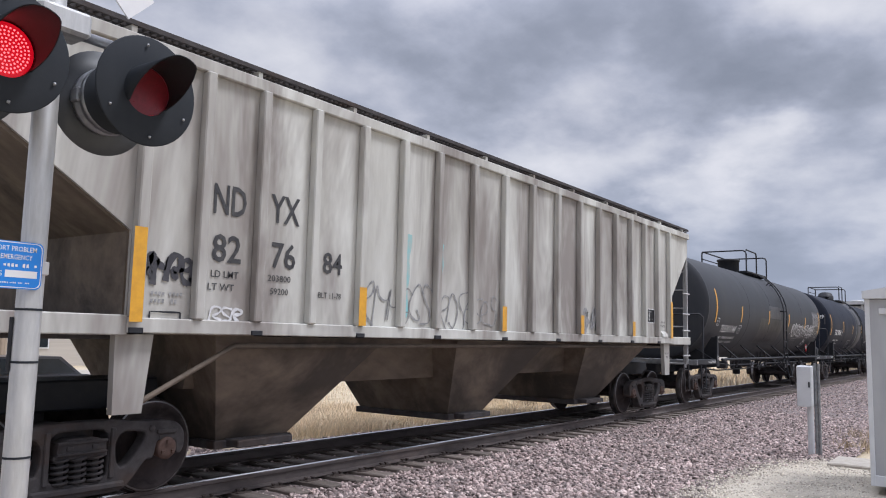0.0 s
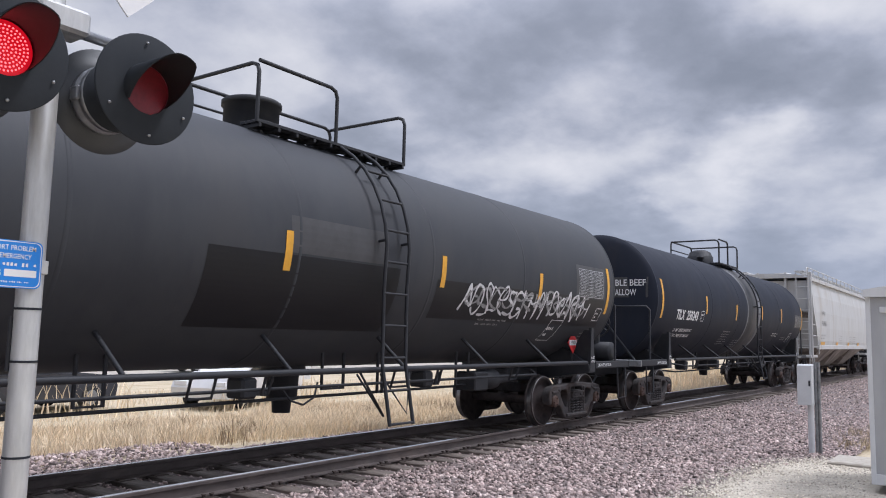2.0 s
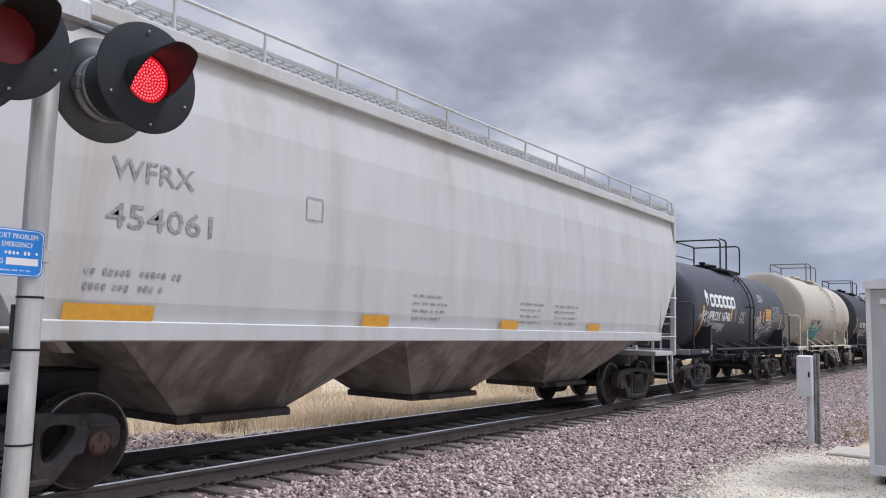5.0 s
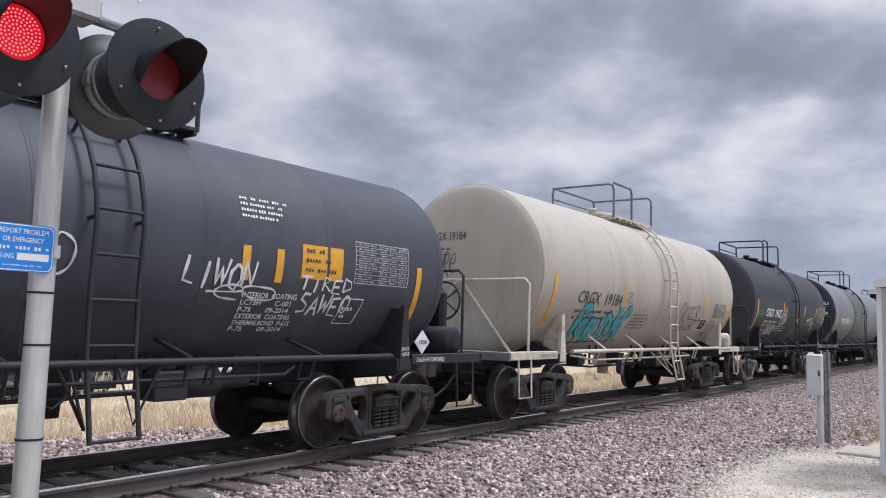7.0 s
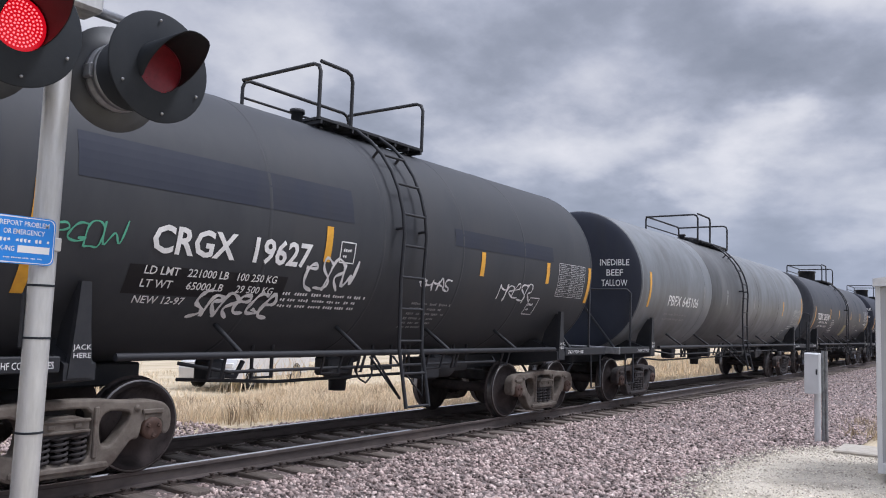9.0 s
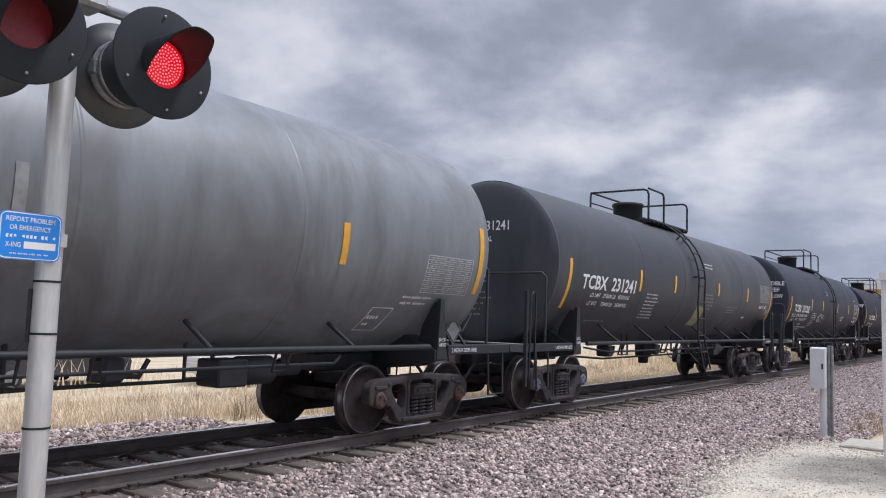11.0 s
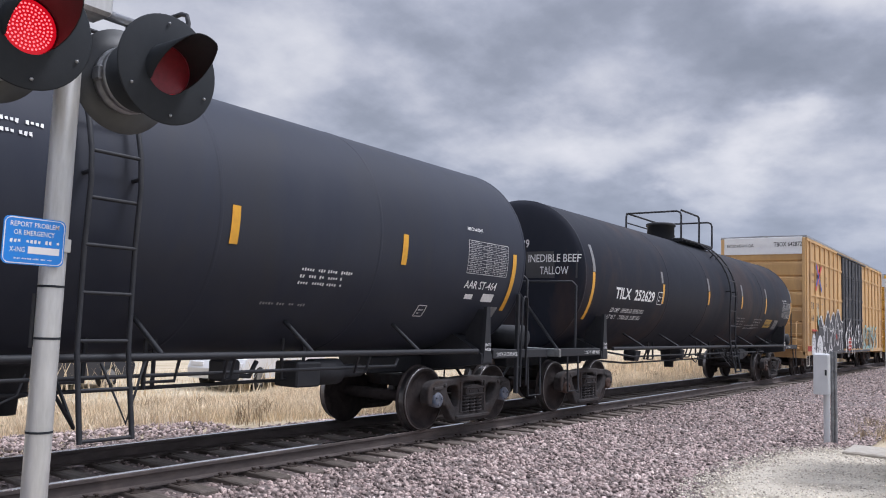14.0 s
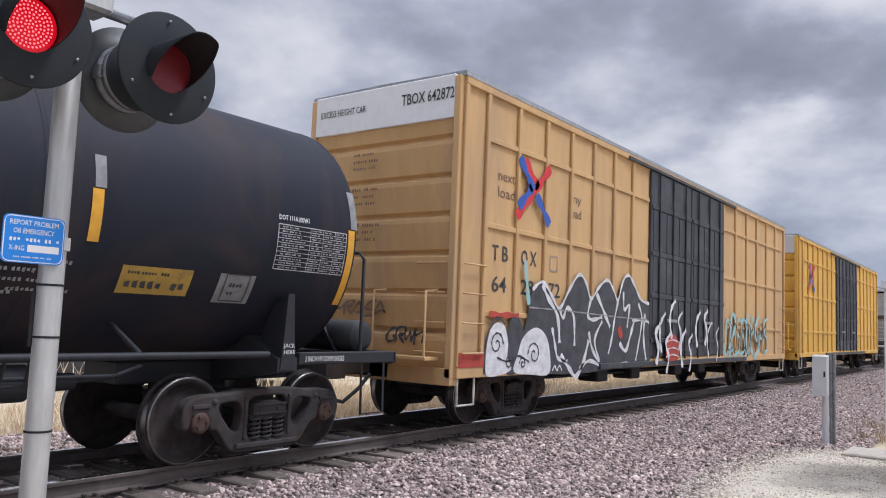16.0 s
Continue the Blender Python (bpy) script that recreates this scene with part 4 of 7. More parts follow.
def placard(made, u, deg, size, body, m):
    """A diamond placard with a number field."""
    car, tank, uc, side, front, r = made
    y, z = -(r + .03) * math.cos(radians(deg)), made[3].where(0, radians(deg) * r, 0)[2]
    y = min(y, -1.12)
    w = Wall(lambda s, h, lift: (s, y - lift, h))
    s, k = u - uc, size / 2
    ob = part("placard", Geo().prism([(s - k, z), (s, z - k), (s + k, z), (s, z + k)], y - .002, y + .01), m, car, "diamond hazard placard in a holder")
    if not body:
        part("holder_rim", w.stroke([(s - k * .85, z), (s, z - k * .85), (s + k * .85, z), (s, z + k * .85), (s - k * .85, z)], .025, .008), dark_iron, ob)
        part("placard_post", Geo().box(s - .03, s + .03, y + .01, y + .05, 1.1, z, .004), dark_iron, ob)
        return
    part("number_field", w.patch(s - k * .72, s + k * .72, z - k * .24, z + k * .24, .006), sign_white, ob)
    part("lettering", w.text(body, s - k * .6, z - k * .17, k * .36, k * 1.2, .02, 0, .010), letter_black, ob)
    part("placard_post", Geo().box(s - .03, s + .03, y + .01, y + .05, 1.1, z, .004), dark_iron, ob)


def head_mark(made, body, s, h, height, width, m=None, bold=.01):
    car, tank, uc, side, front, r = made
    part("lettering", front.text(body, s + .09, h - .06, height, width, bold), m or letter_white, tank)


def head_small(made, s0, s1, h, rows, pitch, height, seed, m=None):
    car, tank, uc, side, front, r = made
    part("fine_print", front.bars(s0 + .09, s1 + .09, h - .06, rows, pitch, height, seed), m or letter_dim, tank)


# ---- other car bodies ----
def end_ladder(car, x, y, z0, z1, w, m, n=None):
    """A straight ladder on a car's end or side corner, rungs along y."""
    for k in (-1, 1):
        part("ladder_stile", Geo().box(x - .02, x + .02, y + k * w / 2 - .03, y + k * w / 2 + .03, z0, z1, .004), m, car)
    n = n or int((z1 - z0) / .42)
    for i in range(n):
        z = z0 + .1 + (z1 - z0 - .2) * i / (n - 1)
        part("rung", Geo().tube([(x - .03, y - w / 2, z), (x - .03, y + w / 2, z)], .016, 6), m, car)


def grating(x0, x1, y0, y1, z, pitch=.11):
    g = Geo()
    for i in range(5):
        y = y0 + (y1 - y0) * i / 4
        g.box(x0, x1, y - .012, y + .012, z, z + .05, .003)
    n = int((x1 - x0) / pitch)
    for i in range(n + 1):
        x = x0 + (x1 - x0) * i / n
        g.add([(x - .012, y0, z + .01), (x + .012, y0, z + .01), (x + .012, y1, z + .01), (x - .012, y1, z + .01), (x - .012, y0, z + .045), (x + .012, y0, z + .045), (x + .012, y1, z + .045), (x - .012, y1, z + .045)],
              [(3, 2, 1, 0), (4, 5, 6, 7), (0, 1, 5, 4), (1, 2, 6, 5), (2, 3, 7, 6), (3, 0, 4, 7)])
    return g


def chutes(car, bays, ztop, zbot, ytop, ybot, m, gap):
    for s0, s1, b0, b1 in bays:
        g = Geo()
        v = [(s0, -ytop, ztop), (s1, -ytop, ztop), (s1, ytop, ztop), (s0, ytop, ztop), (b0, -ybot, zbot), (b1, -ybot, zbot), (b1, ybot, zbot), (b0, ybot, zbot)]
        g.add(v, [(0, 1, 2, 3), (4, 7, 6, 5), (0, 4, 5, 1), (1, 5, 6, 2), (2, 6, 7, 3), (3, 7, 4, 0)])
        bay = part("discharge_chute", g, m, car)
        g = Geo().box(b0 - .06, b1 + .06, -ybot - .06, ybot + .06, zbot - .07, zbot + .02, .01)
        g.box(b0 + .1, b1 - .1, -ybot - .25, -ybot, zbot - .05, zbot + .03, .01)
        part("outlet_gate", g, truck_steel, bay)


def ribbed_hopper():
    c1, c2 = 3.95, 17.57
    uc = 10.98
    car = thing("hopper_car", "weathered grey ribbed covered hopper car with brown grimy chutes", "hopper car", "freight cars of the train")
    CARS.append((car, uc))
    X = lambda u: u - uc
    zs, zt, yw = 1.60, 4.27, 1.53
    lo0, lo1, hi0, hi1 = X(4.02), X(17.97), X(2.0), X(19.27)
    zd = 2.5
    out = [(lo0, zs), (lo1, zs), (lo1, zd), (hi1, 3.75), (hi1, zt), (hi0, zt), (hi0, 3.75), (lo0, zd)]
    body = part("body", Geo().prism(out, -yw, yw), hopper_grey, car)
    for k in (-1, 1):
        part("side_sill", Geo().box(lo0 - .02, lo1 + .02, *sorted((k * 1.45, k * 1.60)), zs - .02, zs + .12, .01), hopper_grey, body)
        part("top_chord", Geo().box(hi0, hi1, *sorted((k * (yw - .03), k * (yw + .06))), zt - .10, zt + .03, .01), hopper_grey, body)
    posts = (4.08, 4.74, 5.47, 6.25, 7.07, 7.86, 8.65, 9.54, 10.42, 11.31, 12.21, 13.1, 13.94, 14.75, 15.53, 16.3, 17.07, 17.83)
    for i, u in enumerate(posts):
        s = X(u)
        for k in (-1, 1):
            z1 = zt - .1
            g = Geo().box(s - .055, s + .055, *sorted((k * yw, k * (yw + .10))), zs + .12, z1, .012)
            part("side_post", g, hopper_grey, body)
        if i % 2 == 0:
            part("post_foot", Geo().box(s - .07, s + .07, -yw - .09, -yw, zs - .02, zs + .03, .005), dark_iron, body)
    # roof and running boards
    g = Geo().prism([(-yw, zt), (yw, zt), (.6, zt + .08), (-.6, zt + .08)], hi0, hi1, "yz")
    part("roof", g, hopper_grey, car)
    for y in (-1.56, 1.2):
        part("running_board", grating(hi0 - .05, hi1 + .02, y, y + .40, zt + .10, .08), truck_steel, car, "perforated steel roof walkway")
    for s in (hi0 - .02, hi1 - .45):
        part("cross_walk", grating(s, s + .47, -1.16, 1.2, zt + .10, .08), truck_steel, car, "perforated steel roof walkway")
    for i in range(12):
        s = hi0 + .4 + (hi1 - hi0 - .8) * i / 11
        part("board_bracket", Geo().box(s - .03, s + .03, -1.56, -.9, zt + .0, zt + .105, .004), hopper_grey, car)
    # grimy slope sheets at both ends
    for lo, e, k in ((lo0, hi0, 1), (lo1, hi1, -1)):
        g = Geo().prism([(lo, zs), (lo - k * .02, zs), (lo - k * .025, zd - .01), (e - k * .01, 3.70), (e, 3.75), (lo, zd)], -yw + .03, yw - .03)
        part("end_slope", g, chute_brown, body, "dirty brown slope sheet")
    # end sheets and cages
    for e, lo, k, c in ((hi0, lo0, 1, X(c1)), (hi1, lo1, -1, X(c2))):
        part("center_sill", Geo().box(*sorted((e - k * .3, lo + k * 1.2)), -.35, .35, .8, 1.1, .02), dark_iron, car)
        for s in (-1, 1):
            part("end_sill_beam", Geo().box(*sorted((e - k * .05, lo)), *sorted((s * 1.42, s * 1.58)), 1.56, 1.74, .01), hopper_grey, car)
            part("jacking_pad", Geo().prism([(lo - .05, .86), (lo + .24, .86), (lo + .32, 1.6), (lo - .07, 1.6)] if k > 0 else [(lo - .24, .86), (lo + .05, .86), (lo + .07, 1.6), (lo - .32, 1.6)], *sorted((s * 1.42, s * 1.5))), hopper_grey, car)
            part("corner_post", Geo().box(e - .018, e + .018, *sorted((s * 1.47, s * 1.53)), 1.1, zt + .12, .006), hopper_white, car)
        part("end_platform", Geo().box(*sorted((e - k * .05, lo)), -1.42, 1.42, 1.52, 1.58, .008), truck_steel, car)
        end_ladder(car, e - k * .06, -1.2, 1.0, zt + .1, .46, hopper_white if k < 0 else hopper_grey)
        for z in (1.3, 1.9, 2.3, 2.8):
            part("grab_iron", Geo().tube([(e - .02, -1.58, z), (e + .5 * k, -1.58, z)], .016, 6), hopper_white, car)
        pts = [(e - .05, -1.55, 1.1), (e - .05, -1.58, .45), (e + .4 * k, -1.58, .45), (e + .4 * k, -1.55, 1.1)]
        part("stirrup_step", Geo().tube(pts, .018, 6), truck_steel, car)
        g = Geo().prism([(lo, zs - .03), (lo, zs + .02), (lo + k * 1.5, zs + .02), (lo + k * 1.5, zs - .03)], -1.5, 1.5)
        part("slope_sheet", g, chute_brown, car)
    chutes(car, [(X(5.1), X(7.8), X(5.6), X(6.6)), (X(9.4), X(12.2), X(9.95), X(10.9)), (X(13.75), X(16.9), X(14.25), X(15.25))], 1.57, .42, 1.42, .88, chute_brown, 0)
    part("hopper_spine", Geo().prism([(-.95, 1.57), (-.8, 1.0), (.8, 1.0), (.95, 1.57)], X(5.2), X(16.4), "yz"), chute_brown, car, "dirty brown trough between the chutes")
    part("side_pipe", Geo().tube([(X(4.3), -1.40, .95), (X(5.3), -1.47, 1.47), (X(12.0), -1.47, 1.5), (X(17.5), -1.45, 1.5)], .03, 6), chute_brown, car)
    w = Wall(lambda s, h, lift: (s, -yw - lift, h))
    for t, u, z, h, wd in (("ND", 4.88, 2.79, .31, .43), ("YX", 5.65, 2.80, .31, .42), ("82", 4.90, 2.31, .28, .37), ("76", 5.67, 2.31, .28, .36), ("84", 6.46, 2.31, .25, .32)):
        part("lettering", w.text(t, X(u), z, h, wd, .02), letter_black, body)
    for t, u, z, wd in (("LD LMT", 4.90, 2.15, .35), ("LT WT", 4.87, 2.02, .33), ("203800", 5.64, 2.16, .33), ("59200", 5.68, 2.02, .26), ("BLT 11-78", 6.40, 2.02, .38)):
        part("lettering", w.text(t, X(u), z, .07, wd, .01), letter_black, body)
    part("fine_print", w.bars(X(4.25), X(4.62), 1.95, 2, .07, .05, 3), letter_dim, body)
    for u, z0, z1 in ((4.05, 1.68, 2.53), (7.06, 1.72, 2.18), (10.35, 1.72, 2.1), (13.1, 1.72, 2.06), (15.55, 1.72, 2.02), (17.83, 1.70, 2.54)):
        part("reflector", w.patch(X(u) - .065, X(u) + .065, z0, z1, .112), stripe_yellow, body)
    part("graffiti", w.scrawl(X(4.16), X(4.78), 2.05, 2.32, 5, .085, 8), spray_black, body)
    part("graffiti", w.scrawl(X(7.15), X(8.55), 1.76, 2.32, 6, .03, 9), letter_dim, body)
    part("graffiti", w.scrawl(X(8.75), X(10.25), 1.76, 2.22, 7, .03, 19), letter_dim, body)
    part("graffiti", w.scrawl(X(4.92), X(5.3), 1.70, 1.85, 3, .04, 10), spray_white, body)
    part("graffiti", w.stroke([(X(8.0), 1.85), (X(8.02), 2.4), (X(8.06), 2.95)], .13), spray_pale, body)
    part("graffiti", w.stroke([(X(9.62), 1.75), (X(9.66), 2.4)], .1), spray_pale, body)
    part("graffiti", w.stroke([(X(8.78), 2.5), (X(8.80), 2.9)], .12), spray_pale, body)
    part("rust_stain", w.scrawl(X(13.25), X(13.9), 1.78, 2.2, 3, .12, 77), letter_dim, body)
    g = w.frame_of(X(4.25), X(4.58), 1.66, 1.78, .02, .01)
    part("card_holder", g, dark_iron, body)
    notice = part("notice_panel", w.patch(X(16.38), X(16.98), 2.03, 2.33, .004), patch_black, body, "black data panel with a white rim")
    part("panel_rim", w.frame_of(X(16.38), X(16.98), 2.03, 2.33, .02, .008), letter_white, notice)
    part("panel_rule", w.stroke([(X(16.68), 2.03), (X(16.68), 2.33)], .012, .008), letter_white, notice)
    part("fine_print", w.bars(X(16.42), X(16.94), 2.27, 3, .08, .035, 12, .4, .009), letter_dim, notice)
    part("lettering", w.text("2 INCH HF", X(17.25), 2.03, .055, .4), letter_black, body)
    part("lettering", w.text("COMP SHOE", X(17.25), 1.95, .055, .4), letter_black, body)
    part("lettering", Wall(lambda s, h, lift: (s, -1.501 - lift, h)).text("PULL-LIFT", X(17.70), 1.33, .05, .26), letter_black, body)
    part("lettering", Wall(lambda s, h, lift: (s, -1.501 - lift, h)).text("HERE", X(17.75), 1.24, .05, .16), letter_black, body)
    part("vent_box", Geo().prism([(-yw - .09, 1.74), (-yw - .07, 1.80), (-yw, 1.86), (-yw, 1.72), (-yw - .09, 1.72)], X(17.32), X(17.62), "yz"), hopper_grey, body)
    running_gear(car, (X(c1), X(c2 + .2)), truck_steel, cap_rust)
    couplers(car, (hi0 - .85, hi1 + .6))


def curved_hopper(label, c1, c2, paint, chute, far=False):
    uc = (c1 + c2) / 2
    car = thing("hopper_car", label, "hopper car", "freight cars of the train")
    CARS.append((car, uc))
    a, b = c1 - uc, c2 - uc
    top0, top1, bot0, bot1 = a - 1.12, b + 1.12, a - .12, b + .12
    zs, zt = 1.46, 4.22
    rows = []
    for z, y, cut in ((zs, 1.52, 1.0), (1.75, 1.57, .82), (2.3, 1.60, .46), (2.95, 1.60, 0.0), (3.6, 1.56, 0.0), (zt, 1.46, 0.0)):
        rows.append((z, y, top0 + (bot0 - top0) * cut, top1 + (bot1 - top1) * cut))
    g, verts, faces = Geo(), [], []
    for z, y, s0, s1 in rows:
        verts += [(s0, -y, z), (s1, -y, z), (s1, y, z), (s0, y, z)]
    for i in range(len(rows) - 1):
        for j in range(4):
            faces.append((4 * i + j, 4 * i + (j + 1) % 4, 4 * i + 4 + (j + 1) % 4, 4 * i + 4 + j))
    faces += [(3, 2, 1, 0), tuple(4 * (len(rows) - 1) + j for j in range(4))]
    g.add(verts, faces)
    body = part("body", g, paint, car)
    for k in (-1, 1):
        part("top_chord", Geo().box(top0, top1, *sorted((k * 1.42, k * 1.56)), zt - .02, zt + .13, .012), paint, body)
        part("side_sill", Geo().box(bot0, bot1, *sorted((k * 1.48, k * 1.60)), zs - .06, zs + .12, .012), paint, body)
    g = Geo().prism([(-1.46, zt + .1), (1.46, zt + .1), (1.0, zt + .24), (.4, zt + .30), (-.4, zt + .30), (-1.0, zt + .24)], top0 - .22, top1 + .22, "yz")
    part("roof", g, paint, car)
    for y in (-1.3, .95):
        part("running_board", grating(top0 - .3, top1 + .3, y, y + .34, zt + .34, .16), paint, car, "grating walkway on the roof")
    for y in (-1.40,):
        for i in range(15):
            s = top0 + (top1 - top0) * i / 14
            part("rail_post", Geo().tube([(s, y, zt + .1), (s, y, zt + .52)], .02, 6), paint, car)
        part("roof_rail", Geo().tube([(top0 - .3, y, zt + .2), (top0 - .25, y, zt + .5), (top0, y, zt + .53), (top1, y, zt + .53), (top1 + .25, y, zt + .5), (top1 + .3, y, zt + .2)], .022, 6), paint, car)
    for i in range(4):
        s = a + .8 + (b - a - 1.6) * i / 3
        part("roof_hatch", Geo().lathe([(zt + .28, .42), (zt + .42, .42), (zt + .46, .36), (zt + .47, 0)], (s, 0, 0), "z", 16), paint, car)
    for e, lo, k, c in ((top0, bot0, 1, a), (top1, bot1, -1, b)):
        part("center_sill", Geo().box(*sorted((e - k * .35, c + k * 1.3)), -.35, .35, .8, 1.08, .02), dark_iron, car)
        part("end_platform", Geo().box(*sorted((e - k * .25, lo + k * .1)), -1.5, 1.5, 1.06, 1.16, .01), paint, car)
        # extra sheet in the darker chute colour, stands in for shade under the end slope
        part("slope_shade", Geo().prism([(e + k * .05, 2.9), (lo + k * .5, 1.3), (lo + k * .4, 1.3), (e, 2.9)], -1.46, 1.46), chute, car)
        for y in (-1.5, -.55, .55, 1.5):
            part("end_post", Geo().box(*sorted((e - k * .12, e - k * .02)), y - .05, y + .05, 1.1, zt + .35, .008), paint, car)
        for z in (1.45, 1.8, 2.2):
            part("end_rail", Geo().tube([(e - k * .1, -1.5, z), (e - k * .1, 1.5, z)], .02, 6), paint, car)
        end_ladder(car, e - k * .14, -1.2, .5, zt + .3, .46, paint)
        g = Geo()
        for z in (1.5, 1.95, 2.4):
            g.tube([(e - k * .1, -1.56, z), (lo, -1.58, z)], .018, 6)
        g.tube([(lo, -1.58, 1.2), (lo, -1.58, 2.5)], .02, 6)
        part("grab_iron", g, paint, car)
        part("air_reservoir", Geo().lathe([(-.5, 0), (-.48, .16), (.3, .18), (.34, 0)], (e + k * .45, -.4, 1.7), "y", 14), chute, car)
        pts = [(e - .05, -1.5, 1.1), (e - .05, -1.53, .45), (e + .35 * k, -1.53, .45), (e + .35 * k, -1.5, 1.1)]
        part("stirrup_step", Geo().tube(pts, .018, 6), paint, car)
    L = (bot1 - bot0)
    bays = []
    for i in range(3):
        s0, s1 = bot0 + .9 + (L - 1.8) * i / 3, bot0 + .9 + (L - 1.8) * (i + 1) / 3
        bays.append((s0, s1, (s0 + s1) / 2 - .75, (s0 + s1) / 2 + .75))
    chutes(car, bays, zs - .02, .55, 1.45, .6, chute, 0)
    running_gear(car, (a, b), truck_steel, cap_rust)
    couplers(car, (top0 - .6, top1 + .6))
    if far:
        return car

    def yz(h):
        for (z0, y0, _, _), (z1, y1, _, _) in zip(rows, rows[1:]):
            if z0 <= h <= z1:
                return y0 + (y1 - y0) * (h - z0) / (z1 - z0)
        return rows[0][1]
    w = Wall(lambda s, h, lift: (s, -yz(h) - lift, h))
    X = lambda u: u - uc
    part("lettering", w.text("WFRX", X(58.25), 2.83, .2, .86, .01), letter_dim, body)
    part("lettering", w.text("454061", X(58.22), 2.40, .22, 1.12, .01), letter_dim, body)
    part("fine_print", w.bars(X(58.07), X(59.1), 2.0, 2, .13, .07, 4), letter_dim, body)
    for u in (62.6, 65.4, 66.6):
        part("fine_print", w.bars(X(u), X(u + .9), 2.0, 4, .1, .05, int(u)), letter_dim, body)
    part("plate_mark", w.frame_of(X(60.6), X(60.85), 2.75, 3.0, .015), letter_dim, body)
    for u0, u1 in ((57.9, 58.75), (61.6, 62.1), (64.8, 65.3), (67.9, 68.4)):
        part("reflector", w.patch(X(u0), X(u1), 1.58, 1.72, .05), stripe_yellow, body)
    e = Wall(lambda s, h, lift: (top0 - .005 - lift, -s, h))
    part("lettering", e.text("WFRX", .62, 3.05, .15, .45, .01), letter_black, body)
    part("lettering", e.text("454061", .62, 2.82, .15, .55, .01), letter_black, body)
    part("fine_print", e.bars(-.3, .5, 3.2, 5, .1, .05, 44), letter_dim, body)
    return car


def box_car(label, front_u, paint, marked=True):
    L, TC, W, zs, zt = 18.63, 14.09, 1.50, .80, 5.15
    uc = front_u + L / 2
    car = thing("box_car", label, "box car", "freight cars of the train")
    CARS.append((car, uc))
    x0, x1 = -L / 2, L / 2
    X = lambda u: u - front_u + x0
    d0, d1 = x0 + 6.9, x0 + 12.0
    body = part("body", Geo().box(x0 + .05, x1 - .05, -W, W, zs + .12, zt - .05, .01), paint, car)
    g = Geo().prism([(-W - .06, zt - .05), (W + .06, zt - .05), (W + .04, zt + .03), (0, zt + .05), (-W - .04, zt + .03)], x0 - .02, x1 + .02, "yz")
    part("roof", g, deck_grey, car)
    for k in (-1, 1):
        part("eave_rail", Geo().box(x0, x1, *sorted((k * W, k * (W + .055))), zt - .16, zt - .02, .01), paint, body)
        part("side_sill", Geo().box(x0, x1, *sorted((k * (W - .02), k * (W + .05))), zs, zs + .16, .01), paint, body)
        posts = [x0 + .04] + [x0 + .62 + i * .9 for i in range(7)] + [d1 + .05 + i * 1.08 for i in range(6)] + [x1 - .06]
        for s in posts:
            part("side_post", Geo().box(s - .045, s + .045, *sorted((k * W, k * (W + .05))), zs + .16, zt - .16, .01), paint, body)
        for s0, s1 in ((x0 + .62, d0), (d1, x1 - .4)):
            for z in (4.32, 3.03, 1.72):
                part("side_rail", Geo().box(s0, s1, *sorted((k * W, k * (W + .035))), z - .04, z + .04, .008), paint, body)
        for j in (0, 1):
            s0, s1 = d0 + (d1 - d0) / 2 * j, d0 + (d1 - d0) / 2 * (j + 1)
            door = part("plug_door", Geo().box(s0 + .03, s1 - .03, *sorted((k * W, k * (W + .06))), zs + .2, zt - .18, .015), door_black, car, "black painted plug door")
            for q in (.18, .5, .82):
                s = s0 + (s1 - s0) * q
                part("lock_rod", Geo().tube([(s, k * (W + .09), zs + .15), (s, k * (W + .09), zt - .2)], .022, 6), door_black, door)
            for z in (1.35, 2.3, 3.2, 4.2):
                part("door_rib", Geo().box(s0 + .06, s1 - .06, *sorted((k * (W + .05), k * (W + .085))), z - .05, z + .05, .01), door_black, door)
            for i in range(3):
                for z0, z1 in ((1.42, 2.23), (2.37, 3.13), (3.27, 4.13)):
                    u0 = s0 + .1 + (s1 - s0 - .2) * i / 3
                    part("door_panel", Geo().box(u0 + .05, u0 + (s1 - s0 - .2) / 3 - .05, *sorted((k * (W + .055), k * (W + .072))), z0, z1, .012), door_black, door)
            part("handle", Geo().box(s0 + .9, s0 + 1.5, *sorted((k * (W + .09), k * (W + .12))), 1.75, 1.82, .008), deck_grey, door)
        part("door_track", Geo().box(d0 - 2.4, d1 + 2.0, *sorted((k * (W + .02), k * (W + .10))), zs + .02, zs + .12, .008), door_black, car)
        part("door_track", Geo().box(d0 - 1.2, d1 + 1.0, *sorted((k * (W + .03), k * (W + .09))), zt - .17, zt - .10, .008), door_black, car)
    for e, k in ((x0, 1), (x1, -1)):
        for i in range(7):
            z = zs + .35 + i * .56
            g = Geo().prism([(e + k * .06, z - .27), (e - k * .005, z - .22), (e - k * .085, z + .16), (e - k * .085, z + .22), (e + k * .06, z + .27)], -W + .1, W - .1)
            part("end_panel", g, paint, body)
        for y in (-W + .05, W - .05):
            part("corner_post", Geo().box(e - .1, e + .1, y - .055, y + .055, zs, zt - .05, .012), paint, body)
        part("end_plate", Geo().box(*sorted((e - k * .095, e + k * .06)), -W + .1, W - .1, zt - .66, zt - .02, .01), sign_white if marked else hopper_white, body, "white painted top end panel")
        g = Geo().box(*sorted((e - k * .1, e + k * 1.4)), -.4, .4, .72, .95, .02)
        part("center_sill", g, dark_iron, car)
        part("end_sill_beam", Geo().box(*sorted((e - k * .1, e + k * .1)), -W, W, zs - .1, zs + .14, .01), paint, car)
